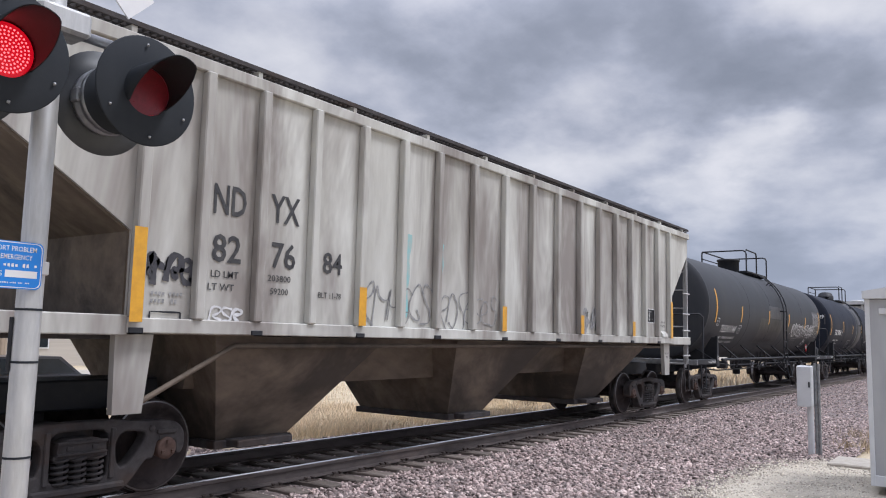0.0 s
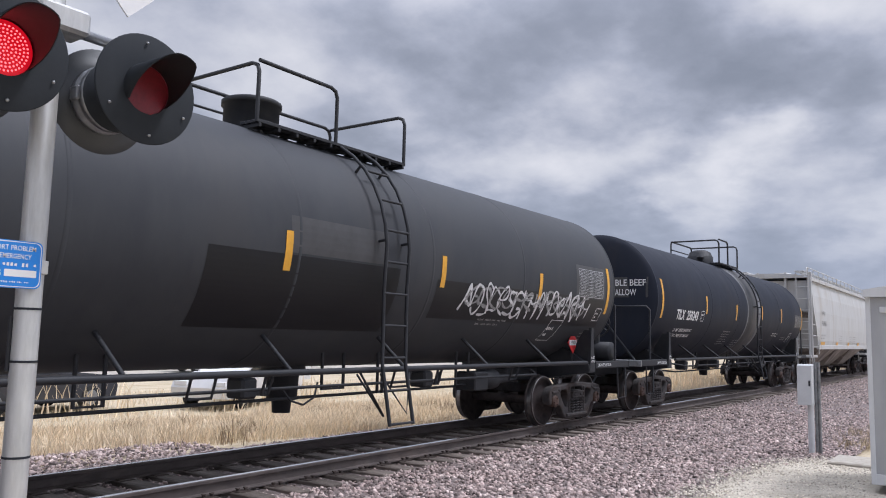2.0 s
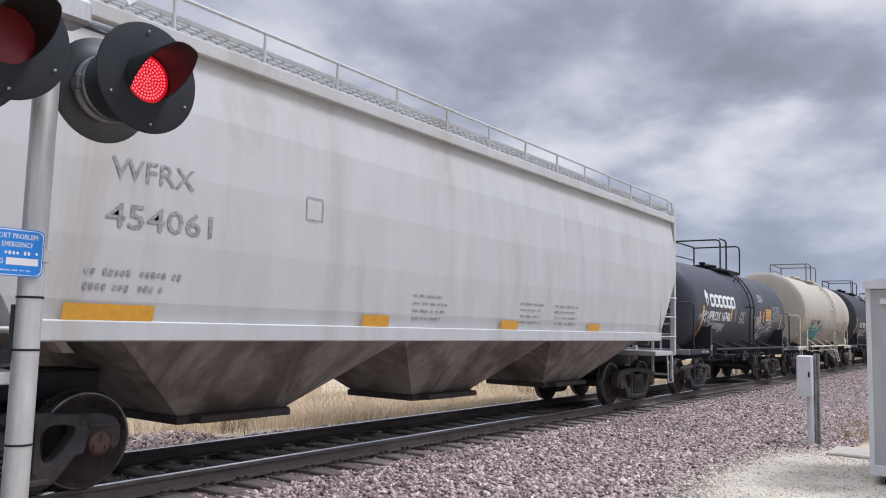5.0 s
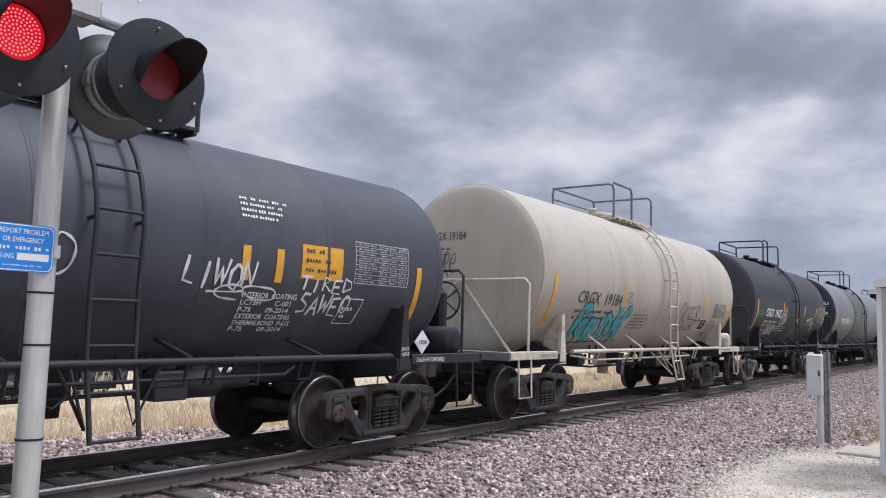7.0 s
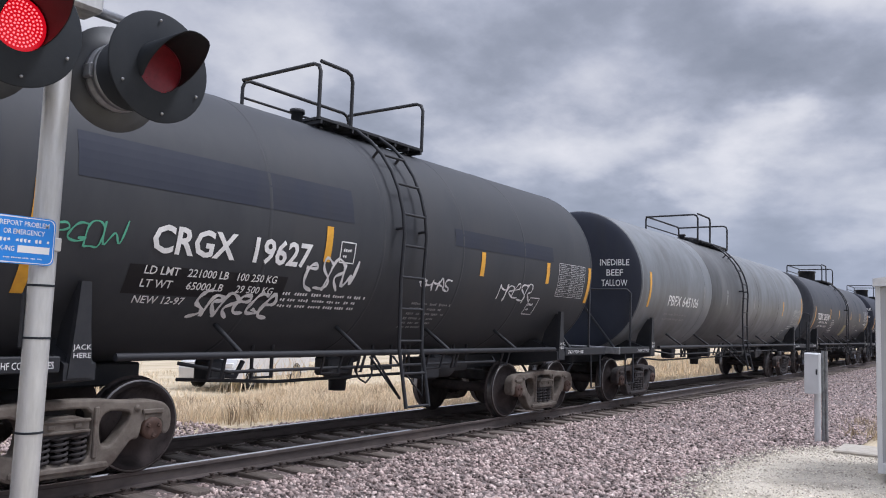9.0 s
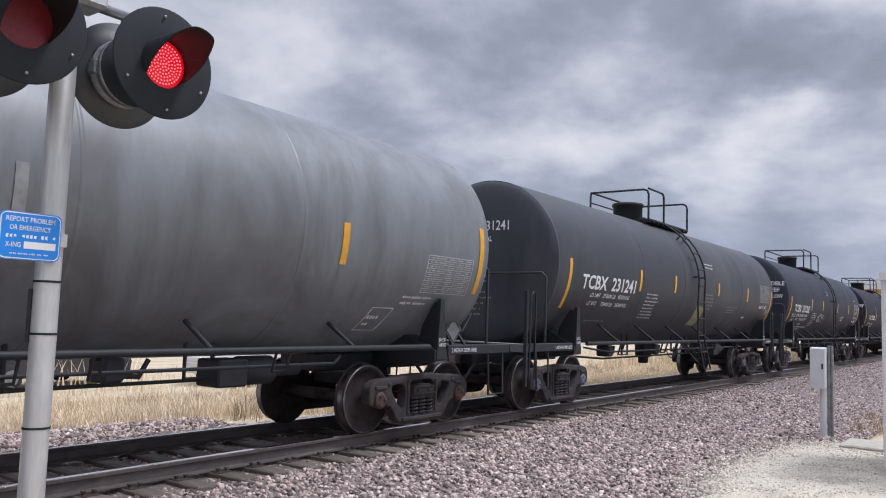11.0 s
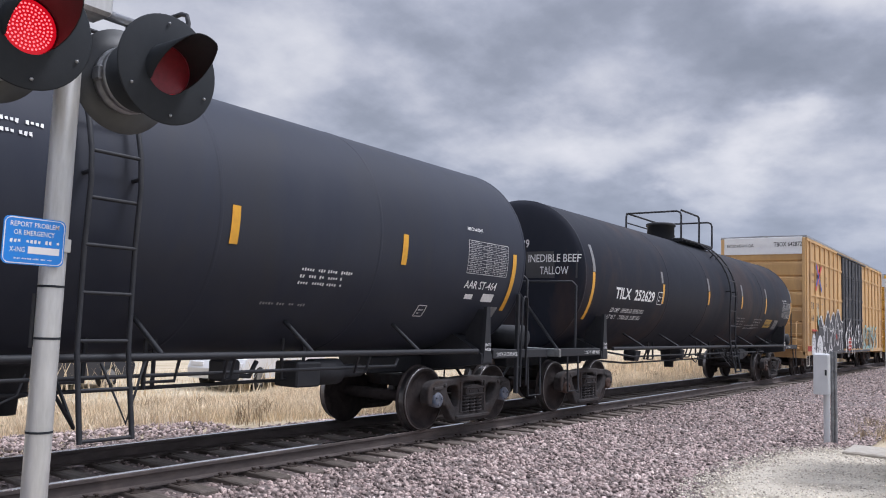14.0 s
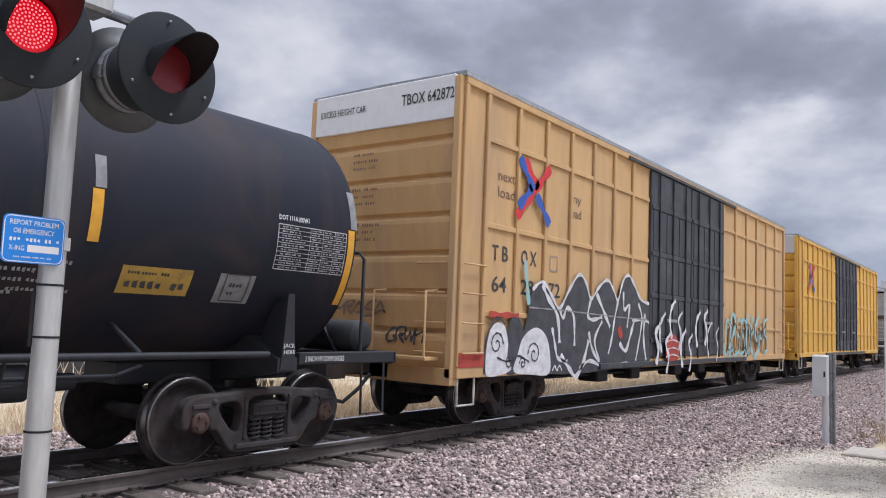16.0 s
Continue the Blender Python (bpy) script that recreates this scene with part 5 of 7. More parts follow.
        for s in (-1, 1):
            for i in range(4):
                z = zs + .35 + i * .42
                pts = [(e + k * .1, s * (W + .0), z), (e + k * .1, s * (W + .09), z), (e + k * .58, s * (W + .09), z), (e + k * .58, s * W, z)]
                part("grab_iron", Geo().tube(pts, .014, 6), paint, car)
                pts = [(e, s * (W - .15), z), (e - k * .13, s * (W - .15), z), (e - k * .13, s * (W - .62), z), (e, s * (W - .62), z)]
                part("grab_iron", Geo().tube(pts, .014, 6), paint, car)
            pts = [(e + k * .08, s * W, zs), (e + k * .08, s * W, .42), (e + k * .5, s * W, .42), (e + k * .5, s * W, zs)]
            part("stirrup_step", Geo().tube(pts, .02, 6), white_iron, car)
    part("end_walkway", Geo().box(x0 - .42, x0 - .1, -W + .2, W - .3, 1.04, 1.09, .006), paint, car)
    for y in (-W + .25, -.3):
        part("handrail", Geo().tube([(x0 - .38, y, 1.08), (x0 - .38, y, 2.0), (x0 - .12, y, 2.02)], .018, 6), paint, car)
    a = TC / 2
    g = Geo().tube([(-a + 1.8, -.7, .62), (a - 1.8, -.7, .62)], .03, 6)
    for s in (-3.2, -1.5, 1.2, 3.0):
        g.box(s - .25, s + .25, -.9, -.45, .48, .82, .03)
    part("brake_rigging", g, dark_iron, car)
    part("floor_beam", Geo().box(x0 + 1, x1 - 1, -.4, .4, .55, .84, .03), dark_iron, car)
    running_gear(car, (-a, a), truck_steel, cap_rust)
    couplers(car, (x0 - .75, x1 + .75))
    w = Wall(lambda s, h, lift: (s, -W - lift, h))
    over = Wall(lambda s, h, lift: (s, -W - .052 - lift, h))
    e = Wall(lambda s, h, lift: (x0 - .097 - lift, -s, h))
    # slogan badge in two colours, as plain bars
    s = x0 + 2.0
    for line, m in ((((s - .55, 3.25), (s + .5, 4.2)), red_paint), (((s - .5, 4.2), (s - .05, 3.75)), blue_paint), (((s + .05, 3.68), (s + .5, 3.25)), blue_paint), (((s - .33, 4.2), (s + .1, 3.8)), red_paint), (((s - .5, 3.42), (s - .1, 3.78)), blue_paint)):
        part("badge_bar", over.stroke(list(line), .19, .002 if m is red_paint else .006), m, body)
    if not marked:
        return car
    for t, u, z in (("next", .95, 3.76), ("load", .95, 3.50), ("any", 3.25, 3.76), ("road", 3.25, 3.50)):
        part("lettering", w.text(t, x0 + u, z, .17, .5), letter_brown, body)
    for t, u, z, wd in (("T", .86, 2.53, .17), ("B", 1.12, 2.53, .19), ("O", 1.70, 2.53, .20), ("X", 1.98, 2.53, .21), ("64", .86, 2.06, .42), ("28", 1.70, 2.06, .42), ("72", 2.60, 2.06, .42)):
        part("lettering", w.text(t, x0 + u, z, .24, wd, .015), letter_black, body)
    part("plate_mark", w.frame_of(x0 + 2.65, x0 + 2.9, 2.5, 2.75, .02), letter_dim, body)
    part("lettering", e.text("TBOX 642872", .42, zt - .37, .17, .98, .012), letter_black, body)
    part("lettering", e.text("EXCESS HEIGHT CAR", -1.28, zt - .37, .11, .98, .004), letter_black, body)
    for i, z in enumerate((4.1, 3.55, 3.0)):
        part("fine_print", e.bars(-.5, .1, z, 3, .11, .06, 70 + i), letter_brown, body)
    # spray-painted mural: dark letters with pale outlines beside a white swirling form
    def flow(pts, closed=False):
        """A smooth line through loose points."""
        n, out = len(pts), []
        for i in range(n if closed else n - 1):
            p0, p1, p2, p3 = (pts[(i + j) % n] if closed else pts[min(max(i + j, 0), n - 1)] for j in (-1, 0, 1, 2))
            for k in range(5):
                t = k / 5
                out.append(tuple(.5 * (2 * p1[c] + (p2[c] - p0[c]) * t + (2 * p0[c] - 5 * p1[c] + 4 * p2[c] - p3[c]) * t * t + (3 * p1[c] - p0[c] - 3 * p2[c] + p3[c]) * t ** 3) for c in (0, 1)))
        return out if closed else out + [pts[-1]]

    def fill(pts, m, lift):
        pts = flow(pts, True)
        part("graffiti", over.flat([(x0 + a, z) for a, z in pts], [tuple(range(len(pts)))], 0, 0, lift), m, body, "white and black graffiti mural")

    def line_of(pts, w, m, lift):
        part("graffiti", over.stroke([(x0 + a, z) for a, z in flow(pts)], w, lift), m, body)
    crest = [(1.88, 1.75), (2.0, 2.15), (2.32, 2.29), (2.62, 2.1), (2.92, 1.88), (3.25, 2.2), (3.62, 2.5), (3.9, 2.38), (4.12, 2.10), (4.45, 2.33), (4.82, 2.48), (5.1, 2.3), (5.30, 2.12), (5.52, 2.5), (5.80, 2.64), (6.1, 2.45), (6.45, 2.18), (6.88, 2.12)]
    fill(crest + [(6.9, 1.5), (6.88, .86), (5.0, .80), (3.6, .76), (2.5, .80), (1.75, .86), (1.72, 1.3)], spray_black, .003)
    fill([(1.25, .86), (1.22, 1.3), (1.35, 1.62), (1.55, 1.72), (1.75, 1.5), (1.78, 1.1), (1.6, .84)], spray_black, .0035)
    fill([(.72, .84), (.72, 1.25), (.82, 1.5), (1.0, 1.60), (1.2, 1.54), (1.31, 1.3), (1.30, 1.08), (1.42, .9), (1.1, .82)], spray_white, .006)
    fill([(1.50, .86), (1.60, 1.12), (1.75, 1.38), (2.10, 1.54), (2.42, 1.46), (2.60, 1.22), (2.62, .80), (2.0, .80)], spray_white, .006)
    line_of([(.68, .84), (.68, 1.28), (.82, 1.56), (1.02, 1.66), (1.22, 1.58)], .05, spray_black, .008)
    line_of(crest[1:], .075, spray_white, .008)
    drops = (((2.32, 2.25), (2.5, 2.05), (2.85, 1.75), (2.95, 1.3)), ((2.92, 1.9), (3.05, 1.72), (3.2, 1.9), (3.45, 1.75), (3.5, 1.25)), ((2.68, 1.55), (2.78, 1.3), (2.9, 1.05), (3.25, .98)), ((3.0, 1.1), (3.3, .88), (3.58, .72), (3.85, .95), (4.05, 1.35)),
             ((4.12, 2.1), (4.0, 1.8), (4.2, 1.72), (4.6, 1.78)), ((4.05, 1.5), (4.2, 1.2), (4.5, .96), (4.3, 1.35), (4.6, 1.7)), ((4.35, 2.2), (4.7, 1.85), (4.95, 1.6)), ((5.3, 2.1), (5.15, 1.75), (5.05, 1.4), (4.9, 1.1)),
             ((5.55, 2.3), (5.6, 1.95), (5.85, 2.05), (5.75, 1.6)), ((5.4, 1.3), (5.7, 1.15), (5.95, 1.5), (6.1, 1.75)), ((6.3, 2.1), (6.5, 1.8), (6.35, 1.3), (6.2, .95)), ((6.0, 1.75), (6.6, 1.78), (6.88, 1.72)),
             ((6.65, 1.9), (6.6, 1.4), (6.75, .95)), ((3.7, .84), (4.1, .98), (4.6, .86)), ((5.0, .86), (5.6, .9), (6.3, .86)))
    for i, line in enumerate(drops):
        line_of(line, .085 if i % 3 else .11, spray_white, .009)
    line_of([(1.9, 1.86), (3.5, 1.84), (5.2, 1.80), (6.8, 1.78)], .03, letter_dim, .0095)
    for cx, cz, turn, size in ((.98, 1.28, 1, .19), (2.1, 1.12, -1, .20), (1.35, 1.0, 1, .12), (1.75, .98, -1, .1)):
        line_of([(cx + turn * size * (1 - q / 14) * math.cos(q * .75), cz + size * (1 - q / 14) * math.sin(q * .75)) for q in range(13)], .035, spray_black, .011)
    line_of([(1.0, 1.08), (1.3, 1.02), (1.6, 1.1), (1.95, 1.0)], .04, spray_black, .011)
    line_of([(2.72, .84), (2.80, .92), (2.88, .84), (2.96, .92), (3.05, .84)], .04, spray_white, .011)
    # over the doors: pale upright strokes and a red form
    for i, (a, z, w) in enumerate(((7.15, 1.2, .16), (7.45, 1.45, .11), (7.75, 1.0, .12), (8.05, 1.75, .12), (8.5, 1.5, .10), (8.75, 1.1, .14), (9.2, 1.0, .10), (9.75, 1.55, .13), (10.3, 1.6, .14), (10.6, 1.3, .08), (11.2, 1.2, .07))):
        line_of([(a, z - .35), (a + .12 * (-1) ** i, z), (a - .05, z + .3), (a + .2, z + .5)], w, spray_white, .075)
    fill([(7.75, .95), (7.8, 1.35), (8.15, 1.5), (8.5, 1.3), (8.45, .95)], spray_red, .072)
    for z in (1.0, 1.15, 1.32):
        line_of([(7.7, z), (8.1, z + .05), (8.5, z)], .035, spray_white, .078)
    part("graffiti", over.stroke([(x0 + 5.35, 1.6), (x0 + 5.5, 1.4)], .2, .011), spray_red, body)
    part("graffiti", over.scrawl(x0 + 12.1, x0 + 16.4, .95, 2.0, 9, .16, 5, .1, .006), spray_pale, body, "turquoise and white graffiti tag")
    part("graffiti", over.scrawl(x0 + 12.3, x0 + 16.2, 1.0, 1.9, 9, .05, 6, .1, .010), spray_black, body)
    part("graffiti", over.patch(x0 + .02, x0 + .7, .95, 1.16, .006), spray_red, body)
    part("graffiti", over.stroke([(x0 + .75, 1.72), (x0 + 1.6, 1.72)], .10, .006), spray_red, body)
    part("graffiti", over.stroke([(x0 + 1.9, 1.9), (x0 + 1.75, 2.6)], .12, .006), spray_pale, body)
    ee = Wall(lambda s, h, lift: (x0 - .09 - lift, -s, h))
    part("graffiti", ee.scrawl(-1.0, .3, 1.62, 1.84, 6, .045, 31), letter_brown, body)
    part("graffiti", ee.scrawl(.35, 1.0, 1.25, 1.5, 4, .05, 32), spray_black, body)
    return car


# ---- the train, in order ----
def build_train():
    ribbed_hopper()
    # dusty black tank car with a grey patch
    m = tank_car("dusty black tank car with white lettering and yellow reflectors", 22.0, 35.7, 2.65, 1.5, black_dusty, 29.7, (27.85, 30.65), brace=False, rear_reservoir=True, brake_wheel=1)
    for u, d0, d1 in ((21.85, -18, 18), (24.40, -15, 3), (27.77, -14, 3), (30.72, -14, 3), (33.57, -15, 2), (36.35, -21, 14)):
        stripe(m, u, d0, d1)
    mark(m, "TLEX1144", 22.52, -28, .22, 1.55, slant=.15, bold=.02)
    mark(m, "LD LMT   197500 LB   89 600 KG", 22.5, -36.5, .085, 1.85, slant=.15)
    mark(m, "LT WT     65900 LB   29 700 KG", 22.45, -42.5, .085, 1.88, slant=.15)
    icon(m, 22.12, -17, .2), icon(m, 24.42, -23.5, .25, lean=.1)
    blot(m, 27.8, 29.45, -6, 10, patch_grey), blot(m, 26.7, 29.75, -42, -7, patch_black), blot(m, 30.6, 36.2, -32, -10, patch_black), blot(m, 34.95, 36.2, -10.5, 13, patch_grey)
    chart(m, 35.05, 36.1, -9.5, 10, 1)
    tag(m, 31.3, 35.5, -27, -9, 17, .055, 4), tag(m, 31.4, 35.4, -23, -10, 12, .06, 14, letter_dim)
    icon(m, 34.4, -37, .45, lean=.25), icon(m, 36.0, -22, .25, lean=.2)
    placard(m, 35.55, -48, .42, "1987", red_paint)
    small(m, 31.9, 32.8, -31, 2, .08, .045, 1), small(m, 35.7, 36.2, -38, 3, .08, .04, 2)
    head_mark(m, "TLEX 1144", -1.0, .62, .18, .8), head_mark(m, "CAPY   30050 GAL", -.98, .48, .08, .66), head_mark(m, "CAPY   113 700 L", -.98, .34, .08, .6)
    head_small(m, -.95, -.3, -.55, 2, .12, .06, 3)
    # black tank car with a scuffed grey middle band
    m = tank_car("glossy black tank car with a scuffed grey middle band", 39.97, 53.75, 2.6, 1.5, black, 47.9, (46.45, 48.5), dome="cap", ring=((46.80, 46.92, band_grey), (46.92, 48.06, band_scuffed), (48.06, 48.38, band_grey)), cap_mat=cap_rust)
    for u, d0, d1 in ((39.44, -18, 17), (42.74, -10, 8), (45.6, -13, 4), (48.58, -10, 8), (51.31, -10, 8), (54.7, -18, 16)):
        stripe(m, u, d0, d1)
    mark(m, "TILX  250243", 40.45, -17.5, .24, 1.63, bold=.036)
    icon(m, 42.43, -12.5, .26)
    mark(m, "LD LMT 188500 LB 85500 KG", 40.58, -30, .09, 1.34), mark(m, "LT WT  74500 LB 33800 KG", 40.58, -36, .09, 1.32)
    small(m, 44.7, 45.6, -27, 6, .085, .045, 6), small(m, 46.2, 46.9, -38, 4, .08, .045, 7), small(m, 50.5, 51.4, -26, 2, .08, .05, 8, letter_white), small(m, 52.0, 52.9, -31, 2, .08, .05, 9)
    blot(m, 53.5, 54.7, -15, 3, patch_grey), chart(m, 53.55, 54.6, -13, 0, 2, letter_dim), icon(m, 53.1, -31, .36, lean=.3)
    head_mark(m, "TILX 250243", -.85, .58, .16, 1.0), head_small(m, -.93, -.35, .36, 2, .11, .06, 4, letter_white)
    g = m[4].patch(.19, 1.31, -.01, .46)
    part("paint_patch", g, patch_grey, m[1])
    head_mark(m, "EDIBLE BEEF", .15, .32, .15, 1.02), head_mark(m, "TALLOW", .35, .10, .15, .6), head_small(m, -.9, -.35, -.4, 5, .1, .05, 5)
    curved_hopper("white curved-side covered hopper car with a roof walkway", 57.73, 71.6, hopper_white, chute_grey)
    # short black tank car with the large white mark
    m = tank_car("short black tank car with large white lettering and graffiti", 75.9, 84.25, 2.32, 1.33, black_blue, 80.35, (79.2, 81.4), dome="low", rear_reservoir=True, brake_wheel=1, bulge=.3, front_over=.3, rear_over=.38, rail_height=.95)
    for u, d0, d1 in ((75.68, -38, 1), (78.36, -16, 3), (81.7, -14, 2), (82.17, -14, 2), (84.66, -36, 1)):
        stripe(m, u, d0, d1)
    stripe(m, 78.78, -16, 2, stripe_faded)
    side, uc, r, tank = m[3], m[2], m[5], m[1]
    for i, u in enumerate((76.3, 76.72, 77.12, 77.54, 77.93, 78.34)):   # brand letters become plain blocks
        g = side.frame_of(u - uc + .03, u - uc + .34, .06, .33, .10, .009)
        part("brand_block", g, letter_white, tank, "plain white block of the maker's mark")
    g = side.stroke([(75.9 - uc, .38), (75.92 - uc, .15), (76.0 - uc, .04), (76.1 - uc, .15), (76.12 - uc, .38)], .07)
    side.stroke([(76.0 - uc, .22), (76.0 - uc, .46)], .16, .006, g)
    part("brand_emblem", g, letter_white, tank)
    mark(m, "PROX 16740", 76.3, -15.5, .26, 1.92, bold=.036)
    mark(m, "LD LMT 207400 LB 94100 KG", 76.28, -22, .09, 1.5), mark(m, "LT WT   55600 LB 25200 KG", 76.28, -26, .09, 1.5), mark(m, "NEW                     01-2004", 76.28, -30, .09, 1.45)
    tag(m, 75.35, 76.3, -18, -6, 5, .05, 41), tag(m, 79.25, 79.8, -16, -2, 3, .04, 42), tag_word(m, "LIWON", 80.95, 81.85, -18, -6, .042), tag(m, 81.35, 82.2, -23, -16, 2, .035, 144), tag_word(m, "TIRED", 82.51, 83.38, -17, -10, .035), tag_word(m, "SAWEO", 82.56, 83.4, -29, -19, .04), tag(m, 76.8, 77.6, -40, -31, 6, .02, 45, letter_dim)
    blot(m, 82.5, 83.17, -11, 6, stripe_yellow), small(m, 82.56, 83.1, 3, 3, .11, .06, 46, letter_black)
    chart(m, 83.39, 84.42, -11, 11, 47)
    [mark(m, t, 81.73, d, .065, wd) for t, d, wd in (("INTERIOR  COATING", -22, .78), ("LC73H       C-001", -25.7, .72), ("P-75       09-2014", -29.4, .72), ("EXTERIOR  COATING", -33, .78), ("THERMALBOND  P-615", -36.6, .82), ("P-75       09-2014", -40.2, .74))], small(m, 81.65, 82.35, 25, 4, .07, .045, 49, letter_white), icon(m, 83.4, -27, .34, lean=.2)
    part("side_seam", side.stroke([(78.9 - uc, -.66), (81.5 - uc, -.66)], .03, .012), black_blue, tank)
    placard(m, 85.05, -48, .34, "1830", sign_white)
    head_mark(m, "PROX 16740", -.5, .5, .16, .94), head_small(m, -.55, .0, .38, 3, .1, .05, 50, letter_white)
    # cream tank car
    m = tank_car("cream tank car with black lettering and turquoise graffiti", 88.65, 97.66, 2.58, 1.54, cream, 93.8, (92.3, 94.5), dome="low", iron=cream_iron, tall_step=False, jack=True, rear_over=.16, rear_reservoir=True)
    for u, d0, d1 in ((88.24, -39, -3), (91.24, -16, -3), (94.28, -16, -4), (96.26, -21, -4), (98.5, -34, -7)):
        stripe(m, u, d0, d1)
    mark(m, "CRGX  19184", 89.17, -20, .24, 1.95, letter_black, slant=.1)
    small(m, 89.2, 91.0, -26, 2, .13, .08, 51, letter_black), icon(m, 91.5, -13, .2, letter_black)
    side, uc, r, tank = m[3], m[2], m[5], m[1]
    letters = ([[(-3.62, -1.47), (-3.60, -1.02), (-3.58, -.64), (-3.33, -.62), (-3.19, -.75), (-3.24, -.90), (-3.46, -1.0)], [(-3.42, -1.01), (-3.22, -1.24), (-3.06, -1.44)]],
               [[(-2.98, -1.13), (-2.79, -1.04), (-2.82, -.89), (-3.0, -.88), (-3.02, -1.13), (-2.83, -1.36), (-2.58, -1.38)]],
               [[(-2.40, -1.41), (-2.48, -1.05), (-2.52, -.78)], [(-2.48, -.9), (-2.36, -.76), (-2.18, -.86), (-2.10, -1.18), (-2.02, -1.43)]],
               [[(-1.78, -1.43), (-1.89, -.97), (-1.92, -.55)], [(-1.80, -1.09), (-1.66, -.77), (-1.40, -.55)], [(-1.74, -.95), (-1.60, -1.17), (-1.46, -1.45)]])
    for glyph in letters:
        for w, lift, paint in ((.30, .006, spray_black), (.225, .009, spray_cyan)):
            g = Geo()
            for line in glyph:
                side.stroke(line, w, lift, g)
            part("graffiti", g, paint, tank, "turquoise graffiti with dark outlines")
        g = Geo()
        for line in glyph:
            end = line[-1] if line[-1][1] < -1.3 else line[0]
            if end[1] < -1.3:
                side.stroke([end, (end[0] - .03, end[1] + .14)], .21, .012, g)
            side.stroke([(p[0] - .07, p[1] + .03) for p in line[1:3]], .018, .012, g)
        part("graffiti", g, spray_pale, tank)
    part("graffiti", side.stroke([(89.4 - uc, -1.5), (91.9 - uc, -1.42)], .05, .010), letter_black, tank)
    tag(m, 94.6, 95.9, -36, -14, 5, .035, 52, letter_black), part("graffiti", side.stroke([(94.7 - uc, -1.08), (95.9 - uc, -1.0), (95.7 - uc, -.92)], .03), letter_black, tank), part("graffiti", side.stroke([(95.3 - uc, -.72), (96.3 - uc, -.75), (96.1 - uc, -.68)], .03), letter_black, tank), small(m, 91.9, 92.9, -26, 5, .08, .05, 53, letter_black), chart(m, 97.05, 98.08, -23.5, -10, 54, letter_black), placard(m, 98.35, -52, .36, "", cream_iron)
    panel = part("notice_panel", side.patch(96.32 - uc, 96.80 - uc, radians(-37.5) * r, radians(-26.5) * r, .003), patch_black, tank, "black data panel with a white rim")
    part("panel_rim", side.frame_of(96.32 - uc, 96.80 - uc, radians(-37.5) * r, radians(-26.5) * r, .022, .006), letter_white, panel)
    part("panel_rule", side.stroke([(96.56 - uc, radians(-35) * r), (96.56 - uc, radians(-26.5) * r)], .014, .006), letter_white, panel)
    part("fine_print", side.bars(96.36 - uc, 96.76 - uc, radians(-29) * r, 2, .10, .035, 57, .5, .007), letter_white, panel)
    for t, d, wd in (("CARBOLINE 571", -29.3, .40), ("INTERIOR COATED", -33.3, .47), ("04-2013 REDIP", -37.3, .36)):
        mark(m, t, 97.03, d, .06, wd, letter_black)
    tag(m, 96.8, 97.35, -46, -40, 6, .018, 58, letter_black)
    head_mark(m, "CRGX 19184", -.9, .58, .15, .85, letter_black), head_small(m, -.75, -.35, .42, 2, .1, .05, 55, letter_black)
    part("graffiti", m[4].scrawl(-1.0, -.2, -.12, .3, 6, .03, 56), letter_black, m[1])
    part("plate_mark", m[4].stroke([(-.8, -1.05), (-.6, -.8), (-.4, -1.05), (-.6, -1.3), (-.8, -1.05)], .02), letter_black, m[1])
    # black tank car with worn panels and tan trucks
    m = tank_car("black tank car with white lettering, graffiti and tan dusty trucks", 101.7, 110.45, 2.59, 1.56, black_dusty, 106.1, (105.0, 107.15), dome="low", frame_mat=truck_tan)
    for u, d0, d1 in ((101.2, -35, 1), (104.5, -14, 1), (107.72, -12, 1), (109.72, -12, 1), (111.3, -22, 2)):
        stripe(m, u, d0, d1)
    blot(m, 101.5, 104.9, 4, 19, black_worn), blot(m, 107.0, 109.9, 2, 11, black_worn), blot(m, 102.1, 104.0, -33, -22, patch_black)
    mark(m, "CRGX  19627", 102.25, -17, .26, 2.0, bold=.036)
    mark(m, "LD LMT   221000 LB   100 250 KG", 102.25, -25, .085, 1.6), mark(m, "LT WT     65000 LB     29 500 KG", 102.25, -30, .085, 1.6), mark(m, "NEW 12-97", 102.24, -36.5, .085, .56)
    tag(m, 101.3, 101.95, -18, -9, 4, .025, 61, spray_green), tag(m, 102.9, 103.95, -41, -30, 6, .06, 62), tag(m, 104.2, 105.0, -26, -13, 4, .05, 63), tag(m, 106.3, 107.0, -22, -16, 5, .03, 64), tag(m, 108.3, 109.3, -24, -14, 5, .035, 65)
    small(m, 104.0, 105.4, -29, 3, .08, .05, 66, letter_white), small(m, 106.3, 107.2, -30, 6, .08, .05, 67), icon(m, 104.82, -9, .24), icon(m, 109.4, -27, .3, lean=.2), chart(m, 110.1, 111.1, -19, 2, 68)
    head_mark(m, "CRGX 19627", -.95, .50, .17, 1.0), head_mark(m, "CAPY  19640 GALS", -.95, .35, .085, .84), head_mark(m, "CAPY  74345 LITERS", -.95, .20, .085, .88), head_small(m, -.85, -.35, -.3, 5, .1, .05, 70)
    # grey tank car
    m = tank_car("weathered grey tank car with pale faded lettering", 114.75, 128.57, 2.58, 1.56, grey_tank, 121.5, (119.9, 122.7), dome="low", ring=((118.6, 121.9, grey_dirty),), head_paint=black_worn)
    for u in (118.0, 120.0, 122.8):
        stripe(m, u, -12, 4, stripe_faded)
